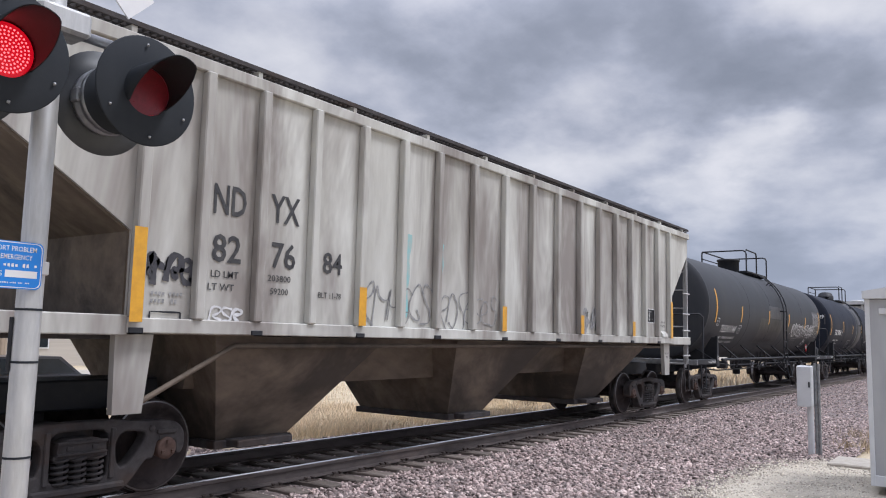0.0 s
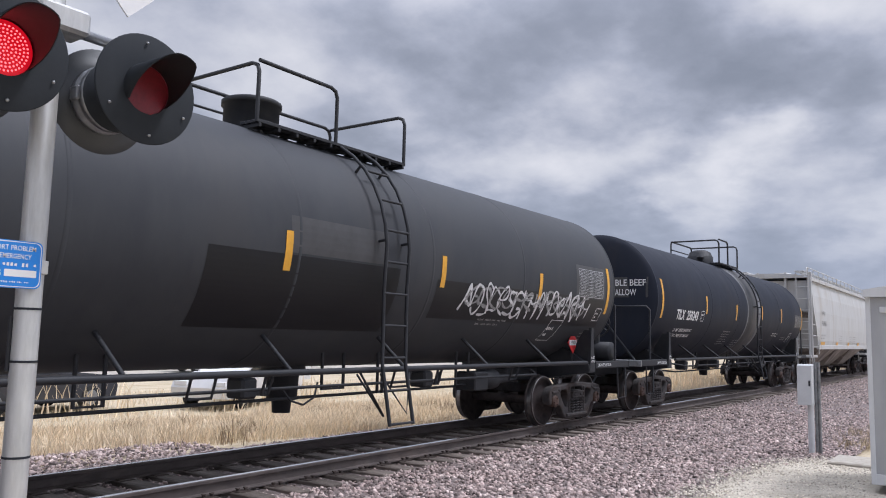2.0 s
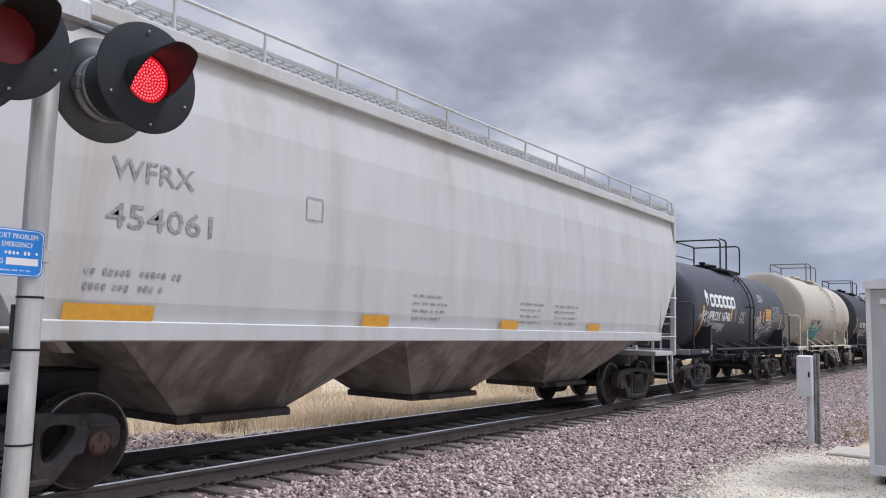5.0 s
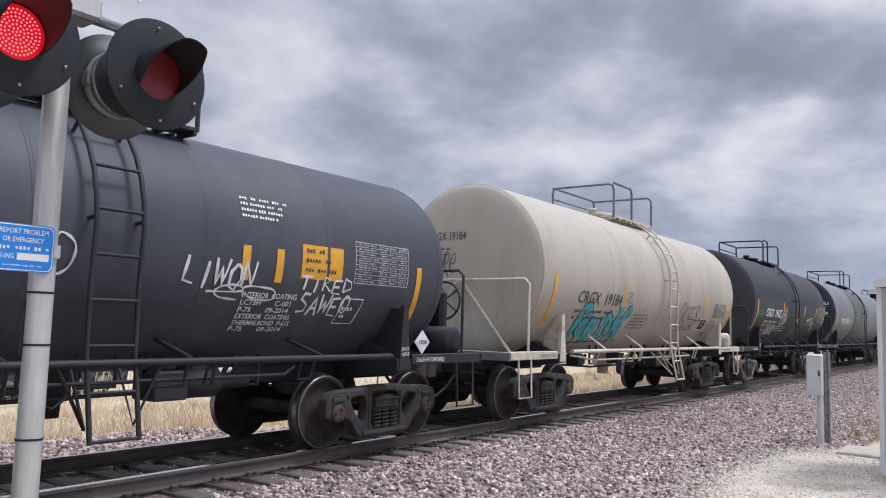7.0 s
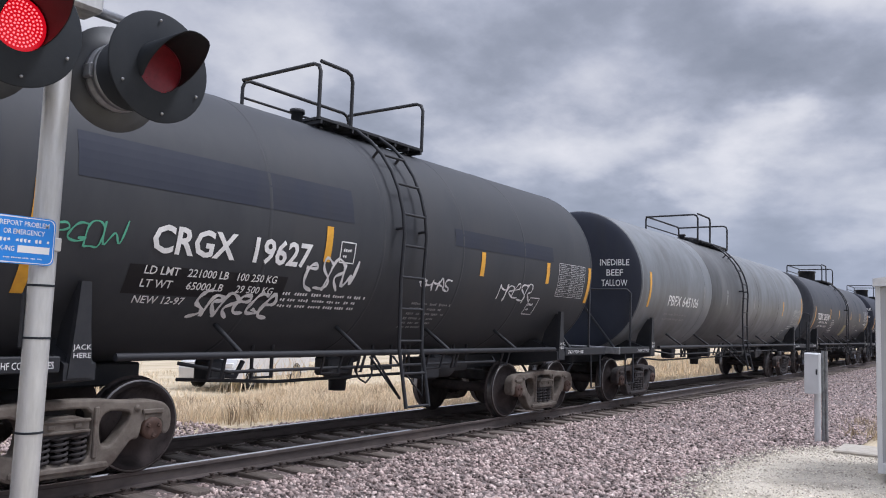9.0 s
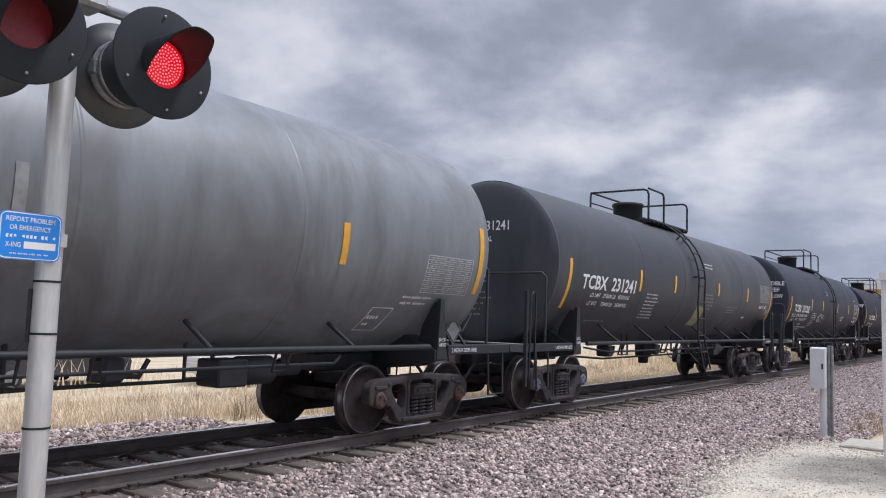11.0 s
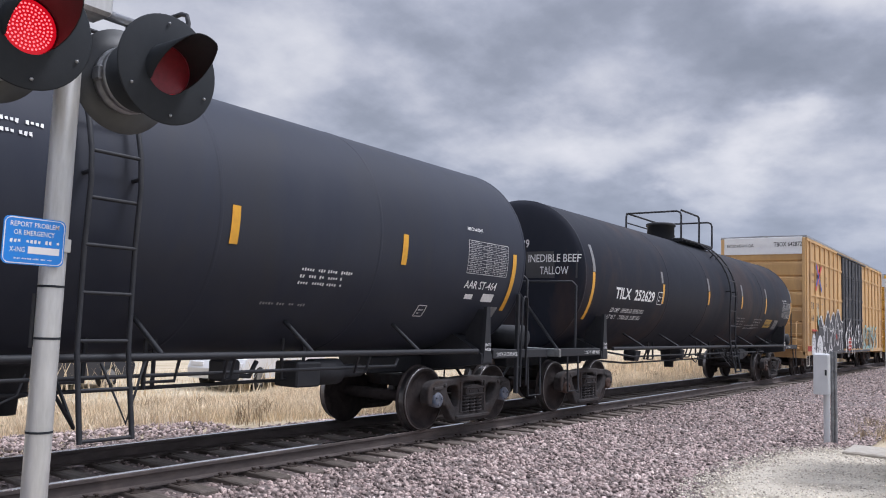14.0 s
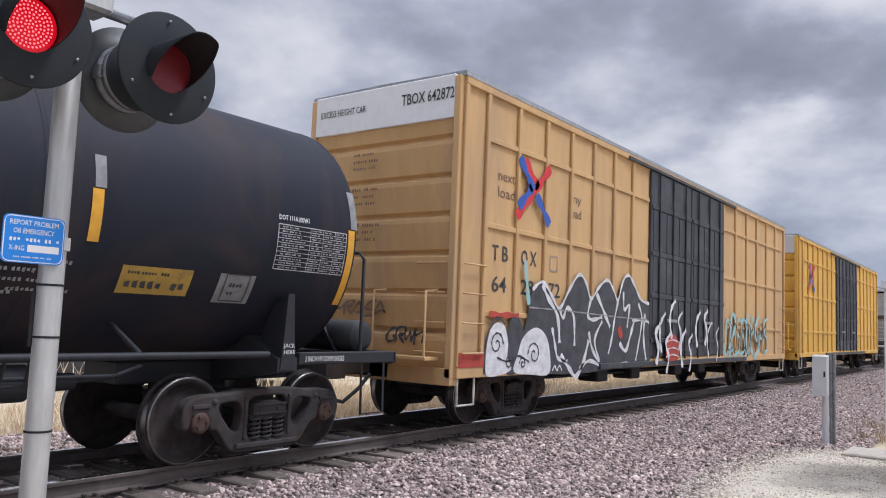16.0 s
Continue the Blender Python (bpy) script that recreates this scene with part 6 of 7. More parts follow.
    for u, d0, d1 in ((114.35, -20, 8), (126.5, -16, 2), (129.35, -25, 11)):
        stripe(m, u, d0, d1)
    mark(m, "PBFX 645106", 115.5, -17, .24, 2.1, letter_white), small(m, 115.5, 117.3, -25, 2, .12, .07, 71)
    chart(m, 128.1, 129.15, -26, -7, 72), icon(m, 127.45, -43, .4, lean=.2), small(m, 127.8, 128.5, -29, 2, .09, .05, 73, letter_white)
    head_mark(m, "INEDIBLE", .55, .38, .14, .66), head_mark(m, "BEEF", .7, .16, .14, .38), head_mark(m, "TALLOW", .6, -.06, .14, .58)
    placard(m, 129.3, -50, .42, "", deck_grey)
    # three tank cars that follow
    m = tank_car("black tank car with white lettering and blue bearing caps", 132.7, 145.4, 2.6, 1.5, black_satin, 139.2, (137.7, 140.4), dome="drum", cap_mat=cap_blue, tall_step=True)
    for u, d0, d1 in ((132.3, -32, 3), (135.5, -14, 3), (137.55, -12, 3), (140.77, -10, 3), (143.5, -12, 3), (146.15, -31, 3)):
        stripe(m, u, d0, d1)
    mark(m, "TCBX  231241", 132.8, -16, .26, 2.45, bold=.036)
    mark(m, "LD LMT   210600 LB   95500 KG", 133.25, -22, .085, 1.8), mark(m, "LT WT     75400 LB   34200 KG", 133.25, -28.5, .085, 1.8)
    small(m, 135.94, 136.7, -15.6, 8, .08, .045, 81, letter_white), small(m, 133.6, 134.5, -42, 1, .08, .05, 82), small(m, 139.8, 140.6, 20, 2, .09, .05, 83, letter_white), small(m, 139.7, 140.5, -10, 5, .09, .05, 84), small(m, 141.8, 142.8, -20, 3, .08, .05, 85)
    blot(m, 139.35, 139.95, -44, -22, old_label), chart(m, 144.85, 145.92, -10.5, 8.5, 86), mark(m, "AAR ST-464", 144.88, -18.5, .11, .86), placard(m, 145.85, -42, .38, "", dark_iron), blot(m, 145.75, 146.05, -26, -19, stripe_faded), blot(m, 143.55, 143.8, -32, -30, letter_white)
    head_mark(m, "TCBX 231241", -.72, .62, .18, 1.2), head_mark(m, "CAPY 23810 US GAL", -.72, .42, .09, .85), head_mark(m, "CAPY 89400 L", -.75, .27, .09, .6), head_small(m, -.62, .15, -.2, 8, .1, .05, 87)
    part("plate_mark", m[4].stroke([(-.6, -1.0), (-.4, -.75), (-.2, -1.0), (-.4, -1.28), (-.6, -1.0)], .03), letter_dim, m[1])
    m = tank_car("black tank car with white lettering and an inspection table", 149.4, 162.35, 2.6, 1.5, black_worn, 156.4, (154.5, 157.4), dome="drum", cap_mat=cap_blue, tall_step=True, rear_reservoir=True, truck_shift=.2)
    for u, d0, d1 in ((149.0, -32, 3), (152.37, -14, 3), (154.46, -12, 3), (157.6, -12, 3), (160.3, -12, 3), (162.98, -33, 2)):
        stripe(m, u, d0, d1)
    placard(m, 162.6, -44, .42, "", dark_iron)
    mark(m, "TCBX  231262", 149.6, -17, .26, 2.45, bold=.036)
    for t, u, d, h, wd in (("LD LMT", 150.16, -23.8, .10, .42), ("210700 LB   95550 KG", 150.70, -23.8, .10, 1.26), ("LT WT", 150.16, -29.6, .10, .36), ("75300 LB   34150 KG", 150.78, -29.6, .10, 1.18), ("50% EMPTY LOAD", 151.0, -36.8, .065, .46),
                           ("EL-60 (ADJ. SCREW 6 TURNS) NO ADJ. BLOCK SEE RTS-1A", 150.85, -42.0, .065, 2.0), ("ELX AND ENX 1/4 ADJ. BLOCK", 150.85, -46.0, .065, 1.03), ("2 INCH HF COMP SHOES", 150.84, -53.2, .05, .62)):
        mark(m, t, u, d, h, wd, slant=.12)
    small(m, 152.74, 153.6, -17.5, 8, .075, .045, 92, letter_white), tag(m, 153.85, 155.0, -30, -18, 6, .03, 93, spray_white), tag(m, 149.45, 150.0, -25, -20, 5, .018, 94, spray_white), tag(m, 149.5, 149.9, -32, -27, 3, .018, 95, spray_white)
    chart(m, 161.72, 162.78, -12, 6, 95), mark(m, "AAR ST-464", 161.75, -20.5, .12, .83), mark(m, "AAR 211A100W1", 161.71, 11.5, .055, .4)
    blot(m, 161.85, 162.05, -27, -24, letter_white), blot(m, 162.3, 162.6, -28, -23, letter_white), blot(m, 162.55, 162.85, -38, -31, stripe_faded)
    small(m, 158.6, 159.5, -19, 3, .08, .05, 96, letter_white), small(m, 158.2, 158.9, -36, 1, .08, .05, 97), icon(m, 161.0, -36, .18), small(m, 155.27, 155.7, 18, 2, .1, .05, 98, letter_white)
    head_mark(m, "TCBX 231262", -.7, .62, .17, 1.15), head_small(m, -.7, -.1, .48, 2, .12, .06, 99), head_mark(m, "INEDIBLE", .62, .48, .14, .66), head_mark(m, "BEEF", .76, .26, .14, .38), head_mark(m, "TALLOW", .66, .04, .14, .58), head_small(m, -.7, -.2, -.1, 9, .11, .05, 100)
    m = tank_car("clean black tank car with white lettering and yellow reflectors", 166.4, 180.25, 2.51, 1.465, black_rusty, 174.3, (172.4, 174.9), dome="drum", rear_reservoir=True)
    for u, d0, d1 in ((165.86, -33, 3), (169.38, -15, 2), (172.5, -11, 2), (175.4, -11, 2), (177.96, -14, 4), (181.13, -32, 4)):
        stripe(m, u, d0, d1)
    for u, d0, d1 in ((165.88, 3.5, 24), (169.3, 3, 13), (172.48, 2.5, 15), (175.4, 2.5, 15), (177.98, 4.5, 16), (181.17, 4.5, 23)):
        stripe(m, u, d0, d1, stripe_faded)
    mark(m, "TILX  252629", 166.88, -14, .22, 2.0, bold=.036)
    mark(m, "LD LMT  189500 LB  85950 KG", 166.84, -25.3, .095, 1.65, slant=.15), mark(m, "LT WT    73500 LB  33350 KG", 166.83, -31.2, .095, 1.64, slant=.15), icon(m, 169.2, -10.5, .27)
    small(m, 175.2, 176.2, -22, 4, .09, .05, 101), small(m, 177.0, 177.9, -22, 4, .09, .05, 102)
    blot(m, 178.3, 179.05, -32, -21, old_plate), small(m, 178.36, 178.98, -23.5, 1, .09, .04, 103, letter_black), small(m, 178.36, 178.98, -28.2, 1, .09, .10, 203, letter_black), blot(m, 179.37, 179.82, -34, -21, stripe_faded), icon(m, 179.6, -27, .3, patch_grey), chart(m, 180.0, 181.04, -17, 2, 104, rows=10)
    mark(m, "DOT 111A100W1", 180.0, 4, .055, .44), small(m, 176.3, 177.6, -30, 2, .1, .06, 105)
    head_mark(m, "TILX 252629", -.7, .58, .16, .96), head_small(m, -.98, -.4, .44, 3, .11, .06, 106, letter_white)
    part("paint_patch", m[4].patch(.29, 1.34, -.06, .44), patch_grey, m[1])
    head_mark(m, "INEDIBLE BEEF", .24, .30, .15, 1.06), head_mark(m, "TALLOW", .5, .07, .15, .58), head_small(m, -.9, -.45, -.45, 4, .1, .06, 107)
    box_car("faded yellow box car with black doors and bold graffiti", 183.28, box_yellow)
    box_car("bright yellow box car with black doors", 204.08, box_bright, marked=False)
    curved_hopper("pale grey covered hopper car at the end", 227.9, 241.8, hopper_white, chute_grey, far=True)


build_train()


# ---- signal mast ----
def crossing_signal():
    mx, my = 2.06, -3.75
    sig = thing("crossing_signal", "aluminium railway crossing signal mast with red flashing lamps", "railway signal")
    part("mast", Geo().lathe([(-.4, .064), (4.6, .064), (4.64, .05), (4.66, 0)], (mx, my, 0), "z", 24), mast_alu, sig)
    part("base", Geo().box(mx - .2, mx + .2, my - .2, my + .2, -.42, -.28, .02), mast_alu, sig)
    for z in (1.70, 1.43, .95):
        part("band", Geo().lathe([(z - .006, .067), (z + .006, .067)], (mx, my, 0), "z", 24), signal_black, sig)
    part("conduit", Geo().tube([(mx - .066, my + .03, 1.38), (mx - .066, my + .03, 1.66)], .012, 8), dark_iron, sig)
    part("cross_arm", Geo().tube([(mx - .455, my, 3.24), (mx + .385, my, 3.24)], .03, 10), housing_alu, sig)
    jb = part("junction_box", Geo().box(mx - .13, mx + .165, my - .12, my + .08, 3.19, 3.33, .02), mast_alu, sig)
    for s in (-1, 1):
        g = Geo()
        ca, sa = math.cos(math.pi / 4), math.sin(math.pi / 4) * s
        L, w, cz = .62, .11, 3.89
        pts = [(mx + ca * a - sa * b, cz + sa * a + ca * b) for a, b in ((-L, -w), (L, -w), (L, w), (-L, w))]
        g.prism(pts, my - .14 - .012 * (s + 1), my - .13 - .012 * (s + 1))
        part("crossbuck_blade", g, sign_white, sig)
    blades = []
    for k in (-1, 1):
        for face in (-1, 1):     # front lamps face -y, rear lamps face +y
            lx, lz = mx - .004 + k * .375, 2.915
            y0 = my - .36 if face < 0 else my + .10
            F = Matrix.Translation((lx, y0, lz))
            head = part("lamp_head", Geo().lathe([(0, .136), (0, .298), (.004, .305), (.008, .305), (.006, .136), (.0, .136)] if face < 0 else [(-.006, .136), (-.008, .305), (-.004, .305), (0, .298), (0, .136), (-.006, .136)], (0, 0, 0), "y", 48),
                        signal_black if face < 0 else back_grey, sig, "round black backboard of a flashing lamp")
            head.location = (lx, y0, lz)
            s = face
            prof = [(-s * .16, .2), (-s * .17, .18), (-s * .21, .15), (-s * .222, .11), (-s * .225, 0)]
            part("housing", Geo().lathe(prof if s < 0 else prof[::-1], (0, 0, 0), "y", 32), signal_black, head)
            ringp = [(-s * .009, .17), (-s * .02, .192), (-s * .06, .196), (-s * .066, .182), (-s * .10, .180), (-s * .105, .194), (-s * .14, .192), (-s * .15, .175), (-s * .172, .12)]
            part("clamp_ring", Geo().lathe(ringp if s < 0 else ringp[::-1], (0, 0, 0), "y", 32), housing_alu, head, "cast aluminium clamp ring")
            part("latch", Geo().box(-.212, -.185, *sorted((-s * .04, -s * .12)), -.05, .03, .008), housing_alu, head)
            for q in (95, 210, 275, 335):
                x, z = .255 * math.cos(radians(q)), .255 * math.sin(radians(q))
                part("bolt", Geo().lathe([(s * .007, .009), (s * .014, .007), (s * .015, 0)] if s > 0 else [(s * .015, 0), (s * .014, .007), (s * .007, .009)], (x, 0, z), "y", 8), housing_alu, head)
            # hood: a sleeve cut away below
            g = Geo()
            n = 28
            verts, faces = [], []
            for i in range(n + 1):
                a = -35 + 250 * i / n
                depth = .30 if 50 <= a <= 130 else .30 - .285 * min(1, max(50 - a, a - 130) / 85) ** 1.05
                c, d = math.cos(radians(a)), math.sin(radians(a))
                for rr, yy in ((.1375, 0), (.1375, depth), (.1425, depth), (.1425, 0)):
                    verts.append((rr * c, s * yy, rr * d))
            for i in range(n):
                for j in range(3):
                    q = (4 * i + j, 4 * i + j + 1, 4 * i + 5 + j, 4 * i + 4 + j)
                    faces.append(q)
            g.add(verts, faces, True)
            hood = part("hood", g, signal_black, head, "black visor over the lens")
            lining = Geo()
            lining.add([(v[0] * .1358 / .1375, v[1], v[2] * .1358 / .1375) for i, v in enumerate(verts) if i % 4 < 2], [(2 * i, 2 * i + 1, 2 * i + 3, 2 * i + 2) for i in range(n)], True)
            part("hood_lining", lining, signal_inside, hood, "flat black inside of the visor")
            if face > 0:
                part("lens", Geo().lathe([(-.010, .134), (-.004, .0)], (0, 0, 0), "y", 32), lens_red, head)
                continue
            # diodes always glow; an added two-leaf cover stands in for the unlit lens, open while flashing
            part("diode_board", Geo().lathe([(-s * .020, .134), (-s * .018, .0)] if s < 0 else [(-s * .018, .0), (-s * .020, .134)], (0, 0, 0), "y", 32), led_red, head, "lit red diode board")
            g = Geo()
            for ring in range(7):
                m = 1 if ring == 0 else ring * 6
                for i in range(m):
                    a = 2 * math.pi * i / m + ring * .3
                    x, z = ring * .0182 * math.cos(a), ring * .0182 * math.sin(a)
                    v = [(x + .0056 * math.cos(q * math.pi / 3), -s * .0165, z + .0056 * math.sin(q * math.pi / 3)) for q in range(6)]
                    g.add(v, [tuple(range(6)) if s < 0 else tuple(range(6))[::-1]])
            part("diode_pattern", g, led_dot, head)
            for up in (-1, 1):
                arc_pts = [(.1335 * math.cos(radians(q)), up * .1335 * math.sin(radians(q))) for q in range(0, 181, 12)]
                leaf = part("shutter_leaf", Geo().prism(arc_pts, -.0015, .0015), lens_red, head, "added dark red leaf that covers the lit diodes like an unlit lens")
                blades.append((leaf, up, k, -s * .010))
        bx = mx - .034 + k * .37
        g = Geo().tube([(bx, my, 3.24), (bx, my, 3.08)], .028, 8)
        g.box(bx - .05, bx + .05, my - .22, my - .04, 3.04, 3.12, .015)
        g.box(bx - .06, bx + .06, my - .19, my - .08, 2.86, 3.06, .03)
        part("lamp_bracket", g, housing_alu, sig)
    # blue notice plate
    w = Wall(lambda s, h, lift: (s + .01, my - .085 - lift, h))
    out = []
    for cx, cz, a0 in ((2.04, 2.01, 0), (1.79, 2.01, 90), (1.79, 1.83, 180), (2.04, 1.83, 270)):
        out += arc(cx, cz, .03, a0, a0 + 90, 4)
    rim_line = [(x - .01 + (.007 if x < 1.915 else -.007), z + (.007 if z < 1.92 else -.007)) for x, z in out + out[:1]]
    plate = part("notice_plate", Geo().prism(out, my - .085, my - .08), sign_blue, sig, "blue emergency notice with white letters")
    part("plate_border", w.stroke(rim_line, .006, .001), sign_white, plate)
    part("lettering", w.text("REPORT PROBLEM", 1.78, 1.990, .026, .245, .01, 0, .001), sign_white, plate)
    part("lettering", w.text("OR EMERGENCY", 1.80, 1.948, .026, .205, .01, 0, .001), sign_white, plate)
    part("number_bar", w.bars(1.785, 2.03, 1.918, 1, .02, .024, 9, 0, .001), sign_white, plate)
    part("lettering", w.text("X-ING", 1.785, 1.862, .026, .075, .01, 0, .001), sign_white, plate)
    part("number_bar", w.patch(1.875, 2.035, 1.857, 1.893, .001), sign_white, plate)
    part("fine_print", w.bars(1.81, 2.0, 1.83, 1, .02, .010, 3, 0, .001), sign_white, plate)
    part("plate_strap", Geo().box(mx - .05, mx + .05, my - .08, my - .05, 1.88, 1.95, .004), mast_alu, plate)
    return blades


BLADES = crossing_signal()


# ---- trackside boxes ----
def equipment_house():
    ob = thing("equipment_house", "dull aluminium trackside equipment cabinet on a concrete slab", "signal cabinet")
    x0, x1, y0, y1 = 12.0, 13.9, -8.3, -6.36
    part("body", Geo().box(x0, x1, y0, y1, -.22, 2.26, .015), cabinet_alu, ob)
    part("roof", Geo().prism([(y0 - .06, 2.26), (y1 + .03, 2.26), (y1 + .03, 2.36), ((y0 + y1) / 2, 2.52), (y0 - .06, 2.36)], x0 - .08, x1 + .08, "yz"), cabinet_pale, ob)
    for y in (y0 + .02, y1 - .02):
        part("corner_trim", Geo().box(x0 - .015, x0 + .05, y - .03, y + .03, -.22, 2.26, .006), cabinet_pale, ob)
    part("skirt", Geo().box(x0 - .012, x1 + .01, y0 - .01, y1 + .01, -.22, -.08, .008), cabinet_pale, ob)
    door = part("door", Geo().box(x0 - .03, x0, y0 + .45, y1 - .35, -.02, 2.1, .01), cabinet_alu, ob)
    part("handle", Geo().box(x0 - .07, x0 - .03, y1 - .55, y1 - .48, .95, 1.15, .01), dark_iron, door)
    part("vent", Geo().box(x0 - .04, x0 - .0, y1 - .28, y1 - .16, 2.05, 2.13, .006), cabinet_pale, ob)
    for y in (y0 + .3, y1 - .3):
        part("foot", Geo().box(x0 + .1, x1 - .1, y - .15, y + .15, -.40, -.22, .01), dark_iron, ob)
    slab = tagged(part("concrete_slab", Geo().box(14.3, 15.35, -6.9, -5.42, -.37, -.285, .02), concrete), "worn concrete step slab beside the cabinet", "slab")


def meter_box():
    ob = thing("junction_box_post", "pale grey steel junction box on a post in the gravel", "junction box")
    x, y = 15.75, -4.93
    part("post", Geo().tube([(x, y, -.5), (x, y, 1.2)], .055, 12), cabinet_pale, ob)
    box = part("box", Geo().box(x - .13, x + .13, y - .06, y + .20, .50, 1.24, .02), cabinet_pale, ob)
    part("lid", Geo().box(x - .145, x - .13, y - .05, y + .19, .50, 1.22, .006), cabinet_pale, box)
    part("hasp", Geo().box(x - .16, x - .145, y - .03, y, .85, .95, .004), dark_iron, box)
    part("conduit", Geo().tube([(x + .07, y - .085, -.5), (x + .07, y - .085, 1.28)], .03, 10), housing_alu, ob)
    part("conduit", Geo().tube([(x + .07, y - .14, -.5), (x + .07, y - .14, 1.28)], .026, 10), housing_alu, ob)


equipment_house()
meter_box()


# ---- ground ----
def ground_z(x, y):
    """Height of the land: a low bank under the track, flat beyond."""
    d = abs(y)
    prof = [(0, -.21), (1.45, -.21), (1.75, -.235), (2.9, -.40), (4.2, -.40), (5.5, -.55), (30, -.6), (4000, -.6)] if y > 0 else [(0, -.21), (1.45, -.21), (1.8, -.235), (2.9, -.335), (4.4, -.36), (9, -.38), (30, -.4), (4000, -.4)]
    for (a, p), (b, q) in zip(prof, prof[1:]):
        if a <= d <= b:
            return p + (q - p) * (d - a) / (b - a)
    return prof[-1][1]


def sheet(xs, ys, lift, name, rough=0.0):
    g = Geo()
    verts = [(x, y, ground_z(x, y) + lift + rough * (noise.noise((x * 1.7, y * 1.7, 0)) * .7 + noise.noise((x * 6, y * 6, 3)) * .3)) for y in ys for x in xs]
    n = len(xs)
    faces = [(j * n + i, j * n + i + 1, (j + 1) * n + i + 1, (j + 1) * n + i) for j in range(len(ys) - 1) for i in range(n - 1)]
    g.add(verts, faces, True)
    return g


def make_ground():
    far = [-3500, -1200, -400, -120, -50, -30]
    ys = far + [-20, -14, -9, -6, -4.4, -2.9, -1.8, -1.45, 0, 1.45, 1.75, 2.9, 4.2, 5.5, 9, 15, 22] + [-v for v in far[::-1]]
    xs = far + [-20, -10, 0, 10, 20] + [-v for v in far[::-1]]
    ob = part("ground", sheet(xs, ys, -.03, "ground"), earth)
    tagged(ob, "dry straw-coloured grass field reaching the horizon", "ground", kind="structure")
    xs = list(np.arange(-12, 60, .35)) + list(range(62, 420, 6))
    ys = [-5.6, -5.2, -4.8, -4.4, -4.0, -3.6, -3.2, -2.8, -2.4, -2.0, -1.8, -1.6, -1.45, -1.2, -.8, -.4, 0, .4, .8, 1.2, 1.45, 1.75, 2.1, 2.4]
    ob = part("ballast_bed", sheet(xs, ys, .0, "ballast", .03), stone_bed)
    tagged(ob, "pinkish crushed stone ballast bank under the track", "ballast", kind="structure")
    # pale crushed stone pad
    rng = random.Random(5)
    edge = [(6.6, -9.9), (7.0, -7.0), (7.6, -5.5), (8.3, -4.65), (9.4, -4.5), (10.5, -4.32), (12.2, -4.28), (14.1, -4.46), (15.0, -4.95), (15.6, -5.75), (17.5, -6.5), (20.0, -7.0), (22, -10)]
    fine = []
    for (a, b), (c, d) in zip(edge, edge[1:]):
        for i in range(8):
            q = i / 8
            fine.append((a + (c - a) * q + rng.uniform(-.07, .07), b + (d - b) * q + rng.uniform(-.07, .07)))
    g = Geo()
    cx, cy = 13.5, -8.2
    rings = 7
    verts = [(cx, cy, -.335)]
    for k in range(1, rings + 1):
        q = k / rings
        for x, y in fine:
            px, py = cx + (x - cx) * q, cy + (y - cy) * q
            z = -.335 + .016 * noise.noise((px * 2, py * 2, 7)) - (.05 if k == rings else 0)
            verts.append((px, py, z))
    n = len(fine)
    faces = [(0, 1 + i, 1 + (i + 1) % n) for i in range(n)]
    for k in range(rings - 1):
        faces += [(1 + k * n + i, 1 + (k + 1) * n + i, 1 + (k + 1) * n + (i + 1) % n, 1 + k * n + (i + 1) % n) for i in range(n)]
    g.add(verts, [f[::-1] for f in faces], True)
    tagged(part("gravel_pad", g, limestone), "pale crushed limestone pad beside the ballast", "gravel", kind="structure")


make_ground()


